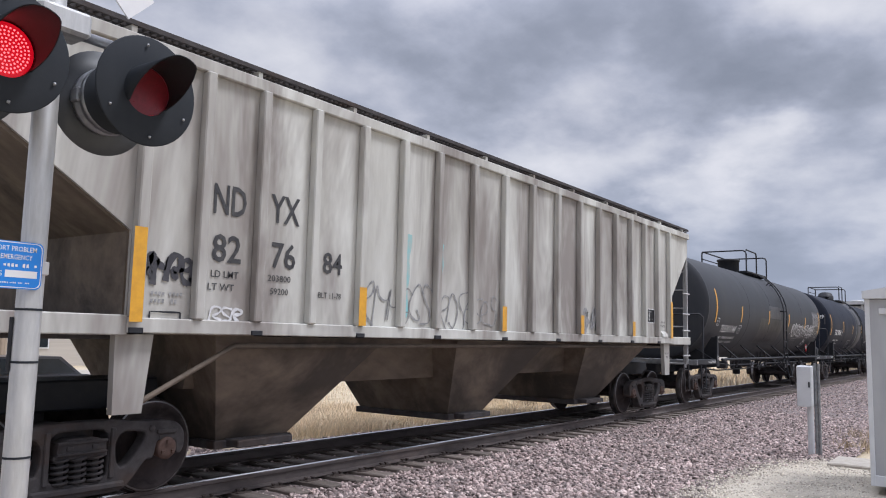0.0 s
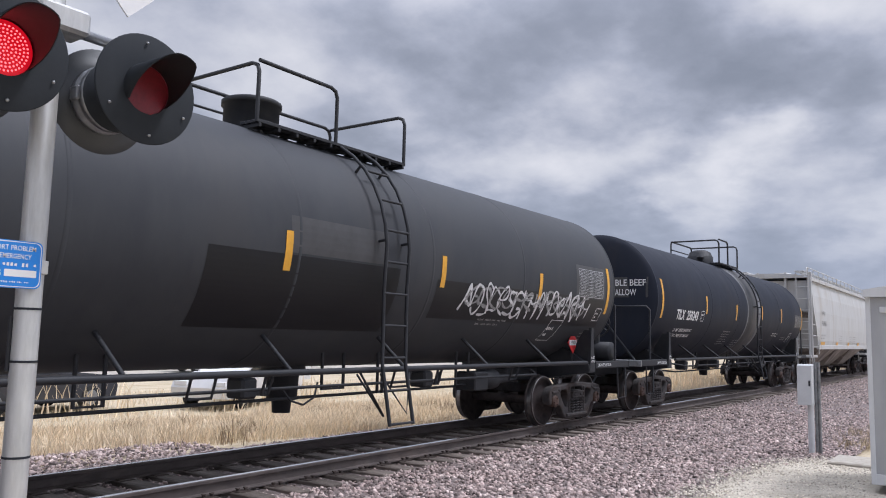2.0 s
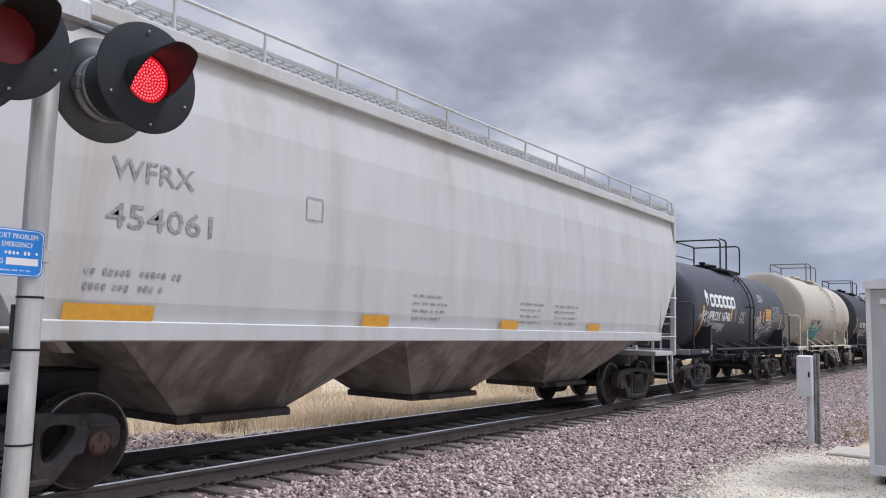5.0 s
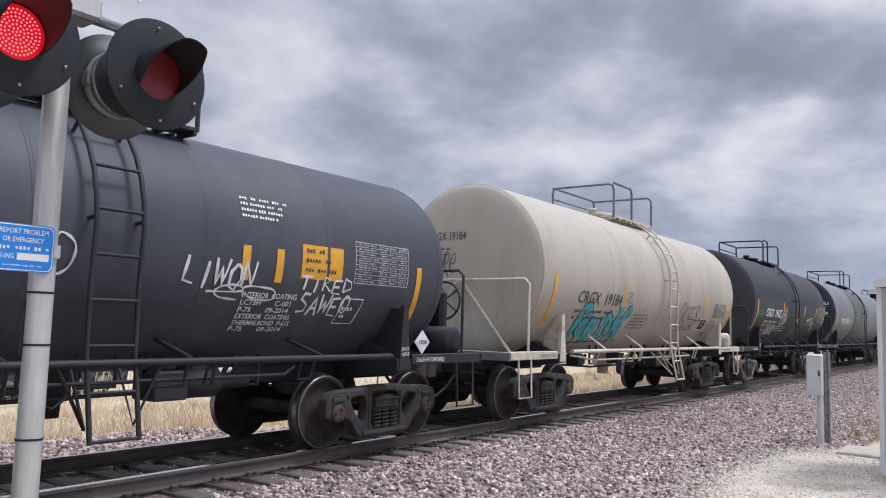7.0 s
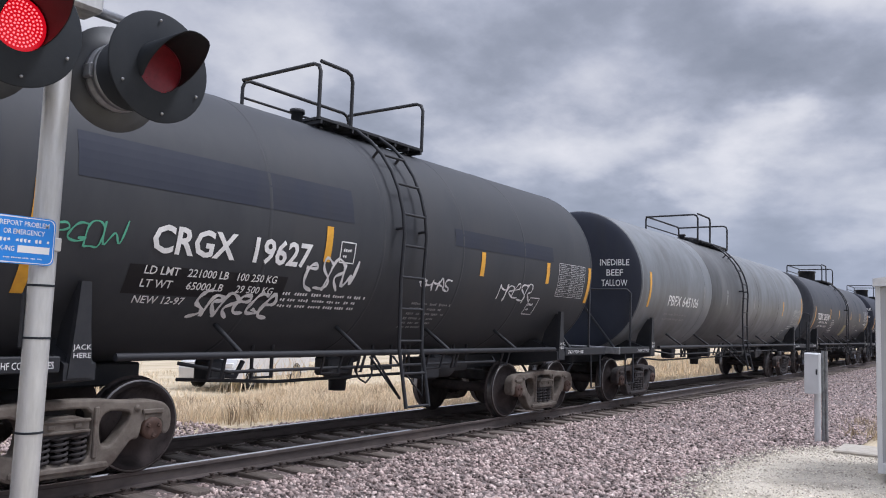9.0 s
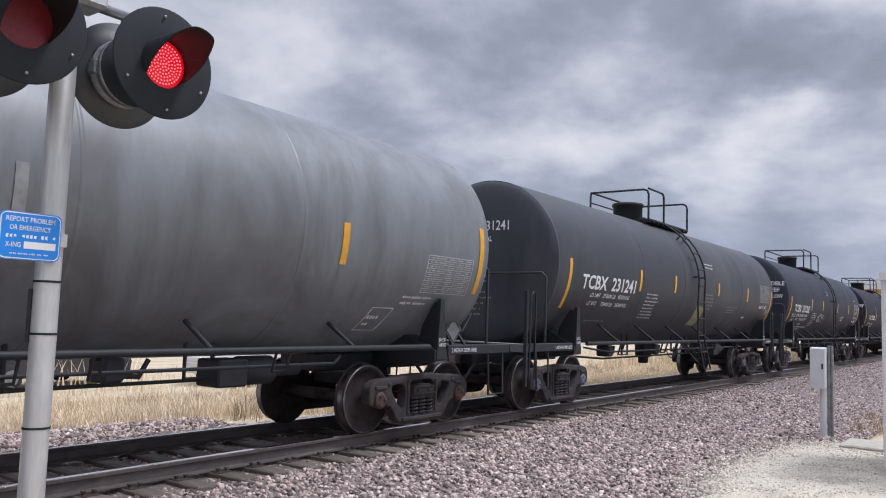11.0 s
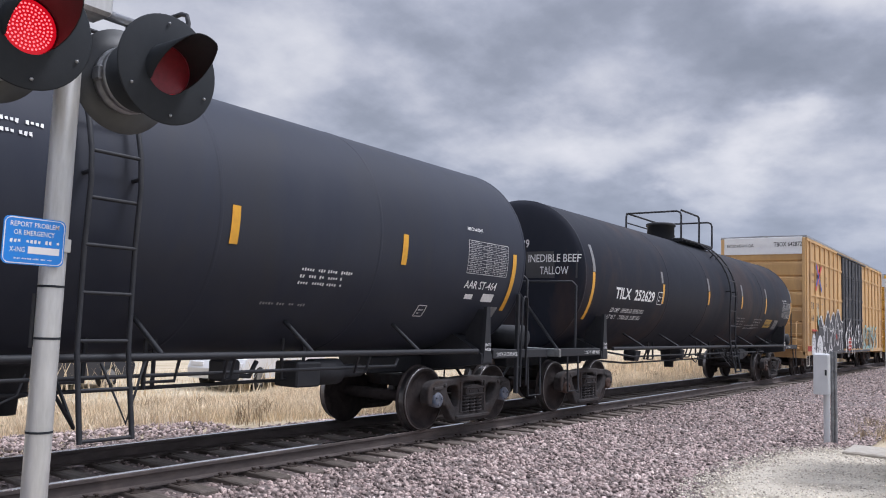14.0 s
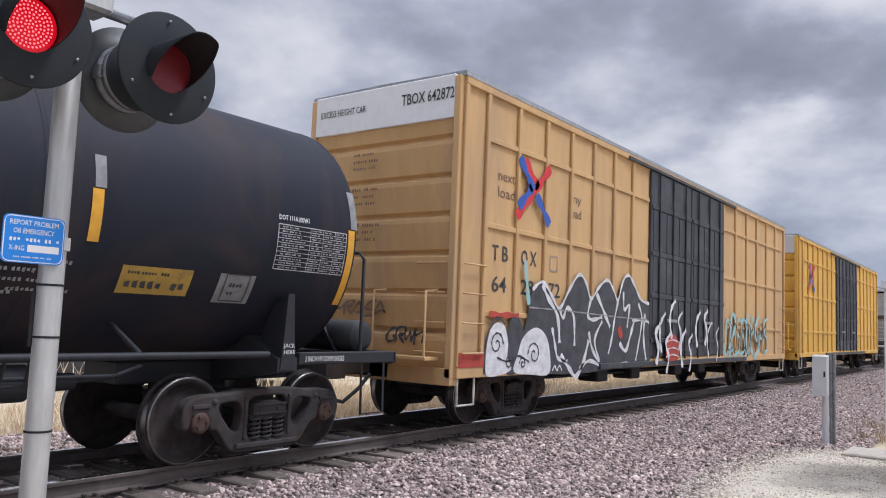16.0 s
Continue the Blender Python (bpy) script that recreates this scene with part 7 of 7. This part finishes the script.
def stones(name, spots, lo, hi, material, seed, label):
    """Loose broken stones as one mesh; each a squashed, skewed little block."""
    rng = np.random.default_rng(seed)
    base = np.array([(0, 0, 1), (.9, 0, .35), (.28, .85, .4), (-.72, .53, .3), (-.72, -.53, .42), (.28, -.85, .33), (.7, .5, -.45), (-.3, .8, -.5), (-.85, 0, -.4), (-.3, -.8, -.45), (.7, -.5, -.5)])
    tri = np.array([(0, 1, 2), (0, 2, 3), (0, 3, 4), (0, 4, 5), (0, 5, 1), (1, 6, 2), (2, 6, 7), (2, 7, 3), (3, 7, 8), (3, 8, 4), (4, 8, 9), (4, 9, 5), (5, 9, 10), (5, 10, 1), (1, 10, 6)])
    n = len(spots)
    size = rng.uniform(lo, hi, n) * rng.choice([.7, 1, 1, 1.25], n)
    v = base[None] * rng.uniform(.65, 1.2, (n, len(base), 1))
    v = v * (size[:, None] * np.stack([rng.uniform(.7, 1.35, n), rng.uniform(.6, 1.1, n), rng.uniform(.45, .85, n)], 1))[:, None, :]
    a, b = rng.uniform(0, 6.28, n), rng.normal(0, .45, n)
    ca, sa, cb, sb = np.cos(a), np.sin(a), np.cos(b), np.sin(b)
    x, z = v[..., 0] * cb[:, None] - v[..., 2] * sb[:, None], v[..., 0] * sb[:, None] + v[..., 2] * cb[:, None]
    y = v[..., 1]
    v = np.stack([x * ca[:, None] - y * sa[:, None], x * sa[:, None] + y * ca[:, None], z], -1) + np.asarray(spots)[:, None, :]
    f = (tri[None] + (np.arange(n) * len(base))[:, None, None]).reshape(-1, 3)
    me = bpy.data.meshes.new(name)
    me.vertices.add(n * len(base))
    me.vertices.foreach_set("co", v.reshape(-1).astype(np.float32))
    me.loops.add(len(f) * 3)
    me.loops.foreach_set("vertex_index", f.reshape(-1).astype(np.int32))
    me.polygons.add(len(f))
    me.polygons.foreach_set("loop_start", np.arange(0, len(f) * 3, 3, dtype=np.int32))
    me.update()
    me.validate()
    return tagged(part(name, me, material), label, "stones", kind="stuff")


def make_stones():
    rng = np.random.default_rng(3)
    spots = []

    def strew(x0, x1, y0, y1, per, keep=None):
        n = int((x1 - x0) * (y1 - y0) * per)
        for x, y in zip(rng.uniform(x0, x1, n), rng.uniform(y0, y1, n)):
            if keep and not keep(x, y):
                continue
            spots.append((x, y, ground_z(x, y) + rng.uniform(-.012, .022)))
    def rim(x):
        return -4.34 - .10 * max(0, x - 12.2) - .5 * max(0, x - 14.0) - .75 * max(0, x - 15.0) - .18 * max(0, 10.4 - x) - .9 * max(0, 9.2 - x)

    def off_pad(x, y):
        return rng.random() < max(.03, min(1, (y - rim(x) + .13 + .1 * math.sin(x * 5.3)) / .2))
    strew(4, 14, -5.0, -1.25, 560, off_pad)
    strew(14, 24, -5.6, -1.25, 300, off_pad)
    strew(24, 48, -5.2, -1.25, 85)
    stones("ballast_stones", spots, .021, .038, stone, 1, "loose pinkish grey ballast stones on the bank")
    spots = []
    strew(1.5, 16, -1.3, 1.6, 260)
    strew(16, 40, -1.3, 1.6, 50)
    spots2 = spots
    spots = []
    stones("track_stones", [(x, y, z - .02) for x, y, z in spots2], .022, .038, stone, 2, "ballast stones between the sleepers")
    strew(2, 9, 1.6, 5.2, 240)
    strew(9, 14, 1.6, 3.0, 200)
    strew(14, 45, 1.6, 2.3, 80)
    stones("far_bank_stones", spots, .028, .046, stone, 4, "ballast stones along the far side of the track")
    chips = []
    for x, y in zip(rng.uniform(7.6, 16.5, 22000), rng.uniform(-8.2, -4.0, 22000)):
        if y < rim(x) + .28 * rng.random() ** 2 and not (x > 11.9 and y < -6.3):
            chips.append((x, y, -.338 + rng.uniform(-.004, .008)))
    stones("pad_stones", chips, .008, .02, limestone_chips, 6, "small pale limestone chips on the pad")


make_stones()


def make_grass():
    """Dry standing grass behind the track, a few weeds on this side."""
    rng = np.random.default_rng(8)

    def blades_of(spots, h0, h1, wide, lean):
        n = len(spots)
        p = np.asarray(spots)
        h = rng.uniform(h0, h1, n) * p[:, 3]
        a = rng.uniform(0, 6.28, n)
        bend = rng.normal(0, lean, (n, 2)) * h[:, None]
        w = wide * rng.uniform(.6, 1.4, n)
        dx, dy = np.cos(a) * w, np.sin(a) * w
        o = p[:, :3]
        zero = np.zeros(n)
        v = np.stack([o + np.stack([-dx, -dy, zero], 1), o + np.stack([dx, dy, zero], 1),
                      o + np.stack([bend[:, 0] * .4 + dx * .7, bend[:, 1] * .4 + dy * .7, h * .6], 1), o + np.stack([bend[:, 0] * .4 - dx * .7, bend[:, 1] * .4 - dy * .7, h * .6], 1),
                      o + np.stack([bend[:, 0], bend[:, 1], h], 1)], 1)
        k = np.arange(n) * 5
        faces = [q for i in k for q in ((i, i + 1, i + 2, i + 3), (i + 3, i + 2, i + 4))]
        return v.reshape(-1, 3).tolist(), faces

    def field(x0, x1, y0, y1, per):
        n = int((x1 - x0) * (y1 - y0) * per)
        out = []
        for x, y in zip(rng.uniform(x0, x1, n), rng.uniform(y0, y1, n)):
            d = noise.noise((x * .35, y * .5, 0)) + .6 * noise.noise((x * 1.3, y * 1.3, 4))
            if d < -.45:
                continue
            lip = min(4.6, max(1.7, 4.6 - .33 * (x - 6)))
            if y < lip + 1 and rng.random() > (y - lip) / 1.0:
                continue
            out.append((x, y, ground_z(x, y) - .04, .65 + .5 * max(0, d + .4)))
        return out
    g = Geo()
    g.add(*blades_of(field(2, 18, 1.8, 8, 850) + field(10, 36, 1.7, 8, 260) + [(x, y, z, h * .5) for x, y, z, h in field(3, 60, 8, 17, 70)], .14, .40, .0065, .34))
    g.add(*blades_of(field(34, 90, 1.7, 9, 40), .4, .8, .03, .2))
    tagged(part("dry_grass", g, straw), "tall dry straw-coloured grass behind the track", "grass", kind="stuff")
    g = Geo()
    tufts = []
    for _ in range(34):
        x, y = rng.uniform(7, 40), rng.uniform(3.6, 7)
        tufts += [(x + rng.normal(0, .16), y + rng.normal(0, .16), ground_z(x, y) - .03, 1.0) for _ in range(60)]
    g.add(*blades_of(tufts, .18, .5, .006, .3))
    tagged(part("brown_weeds", g, straw_dark), "brown dead weed stalks among the grass", "weeds", kind="stuff")
    g = Geo()
    tufts = []
    for cx, cy, k in ((9.6, 10.2, 26), (11.4, 10.4, 24), (14.6, 9.6, 34), (15.8, 9.3, 40), (16.8, 9.5, 40), (17.8, 9.8, 30)):
        tufts += [(cx + rng.normal(0, .45), cy + rng.normal(0, .25), ground_z(cx, cy) - .03, 1.0) for _ in range(k)]
    g.add(*blades_of(tufts, .6, 1.15, .016, .28))
    tagged(part("pale_stalks", g, straw), "tall pale dead stalks beside the parked cars", "weeds", kind="stuff")
    g = Geo()
    tufts = []
    for cx, cy, k in ((17.4, -5.5, 120), (18.4, -5.9, 110), (19.6, -5.3, 90), (21, -5.7, 90), (24, -5.2, 80)):
        tufts += [(cx + rng.normal(0, .3), cy + rng.normal(0, .2), ground_z(cx, cy) - .03, 1.0) for _ in range(k)]
    g.add(*blades_of(tufts, .1, .3, .008, .55))
    tagged(part("dry_tuft", g, straw_mid), "low dry grass tufts in the gravel", "grass", kind="stuff")


make_grass()


# ---- things across the track ----
def bare_tree(x, y, height, seed, label="leafless grey tree with fine bare twigs"):
    rng = random.Random(seed)
    tree = thing("bare_tree", label, "tree", "bare trees", at=(x, y, ground_z(x, y)))
    trunk, crown = Geo(), Geo()

    def grow(g, p, d, length, r, level):
        pts, rad = [p], [r]
        for i in range(3):
            d = (d + Vector((rng.uniform(-.2, .2), rng.uniform(-.2, .2), rng.uniform(0, .14)))).normalized()
            p = p + d * length / 3
            pts.append(p)
            rad.append(r * (1 - .17 * (i + 1)))
        g.tube(pts, rad, 6 if level < 2 else 4 if level < 3 else 3)
        if level < 5:
            for _ in range(4 if level in (1, 2) else 3):
                side = Vector((rng.uniform(-1, 1), rng.uniform(-1, 1), rng.uniform(.1, .8))).normalized()
                grow(crown, pts[rng.randint(1, 3)], (d * .55 + side * .75).normalized(), length * rng.uniform(.55, .75), max(rad[-1] * .62, .011 + .005 * height / 10), level + 1)
    grow(trunk, Vector((0, 0, -.2)), Vector((0, 0, 1)), height * .36, height * .022, 0)
    part("trunk", trunk, bark, tree)
    part("crown", crown, bark, tree)


for x, y, h, s in ((24, 44, 12, 1), (30, 52, 14, 2), (27.5, 46, 9, 3), (38, 50, 15, 4), (42, 55, 16, 5), (33.5, 52, 15, 6), (21, 50, 15, 7), (46, 60, 14, 8), (36, 47, 12, 9), (23, 47, 15, 10), (26.5, 51, 16, 11), (29, 47, 13, 12), (19, 45, 13, 13), (16.5, 47, 14, 14), (22, 54, 17, 15), (33, 57, 17, 16)):
    bare_tree(x, y, h, s)


def utility_pole(x, y):
    ob = thing("utility_pole", "weathered wooden utility pole with a crossarm and insulators", "utility pole", "utility poles", at=(x, y, ground_z(x, y)))
    part("pole", Geo().tube([(0, 0, -.3), (0, 0, 5), (0, 0, 10.5)], [.17, .15, .11], 12), pole_wood, ob)
    part("crossarm", Geo().box(-1.2, 1.2, -.06, .06, 9.6, 9.74, .01), pole_wood, ob)
    for s in (-1.1, -.5, .5, 1.1):
        part("insulator", Geo().lathe([(9.74, .04), (9.82, .05), (9.9, .03), (9.92, 0)], (s, 0, 0), "z", 8), housing_alu, ob)
    for z in (5.2, 6.6, 7.5):
        part("cable_bracket", Geo().tube([(.15, 0, z), (.45, 0, z + .05), (.5, 0, z + .25)], .03, 6), dark_iron, ob)


utility_pole(15.2, 24.5)


def house(x, y, w, d, h, seed, wall_mat):
    ob = thing("house", "pale single-storey house with a low brown roof", "house", "houses", at=(x, y, ground_z(x, y)))
    part("wall", Geo().box(-w / 2, w / 2, -d / 2, d / 2, -.1, h, .02), wall_mat, ob)
    part("roof", Geo().prism([(-d / 2 - .5, h - .1), (d / 2 + .5, h - .1), (d / 2 + .5, h + .05), (0, h + 1.7), (-d / 2 - .5, h + .05)], -w / 2 - .4, w / 2 + .4, "yz"), shingle, ob)
    for i in range(4):
        s = -w / 2 + w * (i + .6) / 4.2
        win = part("window", Geo().box(s - .6, s + .6, -d / 2 - .06, -d / 2 + .02, 1.0, 2.2, .01), sign_white, ob)
        for k in (-1, 1):
            part("pane", Geo().box(s + k * .28 - .24, s + k * .28 + .24, -d / 2 - .075, -d / 2 - .05, 1.08, 2.12, .006), window_dark, win)
    part("door", Geo().box(w / 2 - 1.6, w / 2 - .7, -d / 2 - .07, -d / 2, .05, 2.1, .01), dark_iron, ob)


house(25, 42, 12, 8, 2.9, 1, siding)
house(41, 47, 11, 8, 2.9, 2, siding)
house(60, 52, 14, 9, 3.0, 3, siding)


def parked_car(x, y, turn, paint, label, tall=0.0):
    ob = thing("parked_car", label, "car", "parked cars", at=(x, y, ground_z(x, y)))
    ob.rotation_euler = (0, 0, radians(turn))
    k = 1 + tall
    lower = [(-2.25, .32), (2.25, .32), (2.3, .6), (2.15, .88), (1.2, .98), (-1.9, 1.0), (-2.25, .92), (-2.32, .55)]
    part("body", Geo().prism([(a, b * k) for a, b in lower], -.88, .88), paint, ob)
    cabin = part("cabin", Geo().prism([(a, b * k) for a, b in ((-1.95, .99), (1.15, .97), (.45, 1.45), (-1.5, 1.47))], -.76, .76), paint, ob)
    part("windscreen", Geo().prism([(a, b * k) for a, b in ((-1.75, 1.04), (.95, 1.03), (.38, 1.39), (-1.43, 1.41))], -.772, .772), window_dark, cabin)
    for sx in (-1.4, 1.4):
        for sy in (-.8, .8):
            wheel = part("wheel", Geo().lathe([(sy - .1, 0), (sy - .1, .3), (sy - .07, .33), (sy + .07, .33), (sy + .1, .3), (sy + .1, 0)], (sx, 0, .33), "y", 20), tyre, ob)
            part("rim", Geo().lathe([(sy * 1.13, .2), (sy * 1.14, .05), (sy * 1.14, 0)] if sy > 0 else [(sy * 1.14, 0), (sy * 1.14, .05), (sy * 1.13, .2)], (sx, 0, .33), "y", 14), housing_alu, wheel)
    for sy in (-.6, .6):
        part("headlight", Geo().box(2.2, 2.29, sy - .2, sy + .2, .66 * k, .78 * k, .01), sign_white, ob)


parked_car(10.2, 12.6, 12, car_dark, "dark parked car beyond the dry grass")
parked_car(15.9, 10.9, 200, car_white, "white parked car half hidden by dead weeds")
parked_car(20.5, 15.5, 190, car_white, "white parked car beyond the dry grass")
parked_car(27.5, 27.0, 170, car_dark, "dark parked pickup beyond the dry grass", .12)
parked_car(34.5, 29.0, 5, car_white, "white parked van beyond the dry grass", .3)


def road_strip():
    g = Geo()
    xs = list(range(-60, 200, 10))
    verts = [(x, y, ground_z(x, y) + .0) for y in (24, 33) for x in xs]
    n = len(xs)
    g.add(verts, [(i, i + 1, n + i + 1, n + i) for i in range(n - 1)])
    tagged(part("road", g, concrete), "pale worn street beyond the field", "road", kind="structure")


road_strip()


def far_woods():
    """A thin line of bare woods on the horizon, as many upright slivers."""
    rng = np.random.default_rng(11)
    g = Geo()
    for i in range(2600):
        x = rng.uniform(-150, 900)
        y = 170 + rng.uniform(0, 60) + .05 * x
        h = rng.uniform(4, 11) * (.7 + .4 * noise.noise((x * .02, 0, 0)))
        w = rng.uniform(.15, 1.1)
        z = -.6
        g.add([(x - w, y, z), (x + w, y, z), (x + rng.uniform(-1, 1), y + .3, z + h), (x, y + w, z)], [(0, 1, 2), (1, 3, 2), (3, 0, 2)])
    for i in range(700):
        x = rng.uniform(330, 700)
        y = rng.uniform(-60, 120)
        h = rng.uniform(5, 15)
        w = rng.uniform(.3, 1.4)
        g.add([(x, y - w, -.6), (x, y + w, -.6), (x, y + rng.uniform(-1, 1), -.6 + h), (x + w, y, -.6)], [(0, 1, 2), (1, 3, 2), (3, 0, 2)])
    tagged(part("far_woods", g, woods), "far line of bare grey woods", "woods", kind="stuff")


far_woods()


# ---- track ----
def make_track():
    track = tagged(new("railway_track"), "rusty steel rails on weathered wooden sleepers", "railway track", kind="structure")
    head = [(-.037, -.008), (-.030, 0), (.030, 0), (.037, -.008), (.036, -.036), (.009, -.048), (.009, -.135), (.07, -.150), (.07, -.162), (-.07, -.162), (-.07, -.150), (-.009, -.135), (-.009, -.048), (-.036, -.036)]
    for y in (-.755, .755):
        g = Geo().prism([(y + a, b) for a, b in head], -60, 600, "yz")
        rail = part("rail", g, rail_side, track, "rusty steel rail with a polished top")
        part("running_surface", Geo().box(-60, 600, y - .033, y + .033, -.001, .0025, .001), rail_top, rail)
    rng = random.Random(2)
    tie = Geo().box(-.115, .115, -1.30, 1.30, -.34, -.165, .012).mesh("sleeper")
    tie.materials.append(tie_wood)
    plate = Geo().box(-.09, .09, -.18, .18, -.170, -.155, .004).mesh("tie_plate")
    plate.materials.append(iron_rust)
    spike = Geo().box(-.012, .012, -.012, .012, -.16, -.125, .003).box(-.02, .02, -.02, .024, -.135, -.122, .004).mesh("spike")
    spike.materials.append(iron_rust)
    rest = Geo()
    x, i = -3.0, 0
    while x < 300:
        if i < 130:
            ob = part("sleeper", tie, tie_wood, track, at=(x + rng.uniform(-.03, .03), rng.uniform(-.06, .04), rng.uniform(-.012, .006)))
            ob.rotation_euler = (0, 0, rng.uniform(-.015, .015))
            if x < 26:
                for y in (-.755, .755):
                    part("tie_plate", plate, iron_rust, ob, at=(0, y, 0))
                    for dx, dy in ((-.05, -.10), (.05, .10), (.05, -.11), (-.05, .11)):
                        part("spike", spike, iron_rust, ob, at=(dx, y + dy, 0)) if x < 18 and y < 0 else None
        else:
            rest.box(x - .115, x + .115, -1.3, 1.3, -.34, -.165, .01)
        x += .50
        i += 1
    tagged(part("far_sleeper_run", rest, tie_wood, track), kind="stuff")


make_track()


# ---- what moves ----
def motions():
    times = [i * .5 for i in range(33)]
    for car, u in CARS:
        walk(car, [(t, pose(u - SPEED * t, 0, 0)) for t in times])
    turn = math.degrees(SPEED / WHEEL / FPS)
    for ws in SPINNING:
        x, y, z = ws.location
        walk(ws, [(i / FPS, pose(x, y, z, 0, -turn * i, 0)) for i in range(16 * FPS + 1)])
    # flashing lamps: the added cover leaves move off the glowing diodes for 0.48 s in each period of 1.173 s, the two
    # sides in turn
    period, first, lit = 1.173, .24, .48
    for leaf, up, k, y in BLADES:
        rows = []
        shut, open_ = pose(0, y, 0), pose(0, y, up * .152)
        edges = []
        for i in range(-1, 15):
            edges += [(first + i * period, k > 0), (first + i * period + lit, k < 0)]
        state = k < 0
        rows.append((0.0, open_ if state else shut))
        for t, is_open in edges:
            if t <= .1 or t >= 15.95:
                continue
            rows += [(t - 1 / FPS, open_ if state else shut), (t, open_ if is_open else shut)]
            state = is_open
        rows.append((16.0, open_ if k < 0 else shut))
        walk(leaf, rows)


motions()
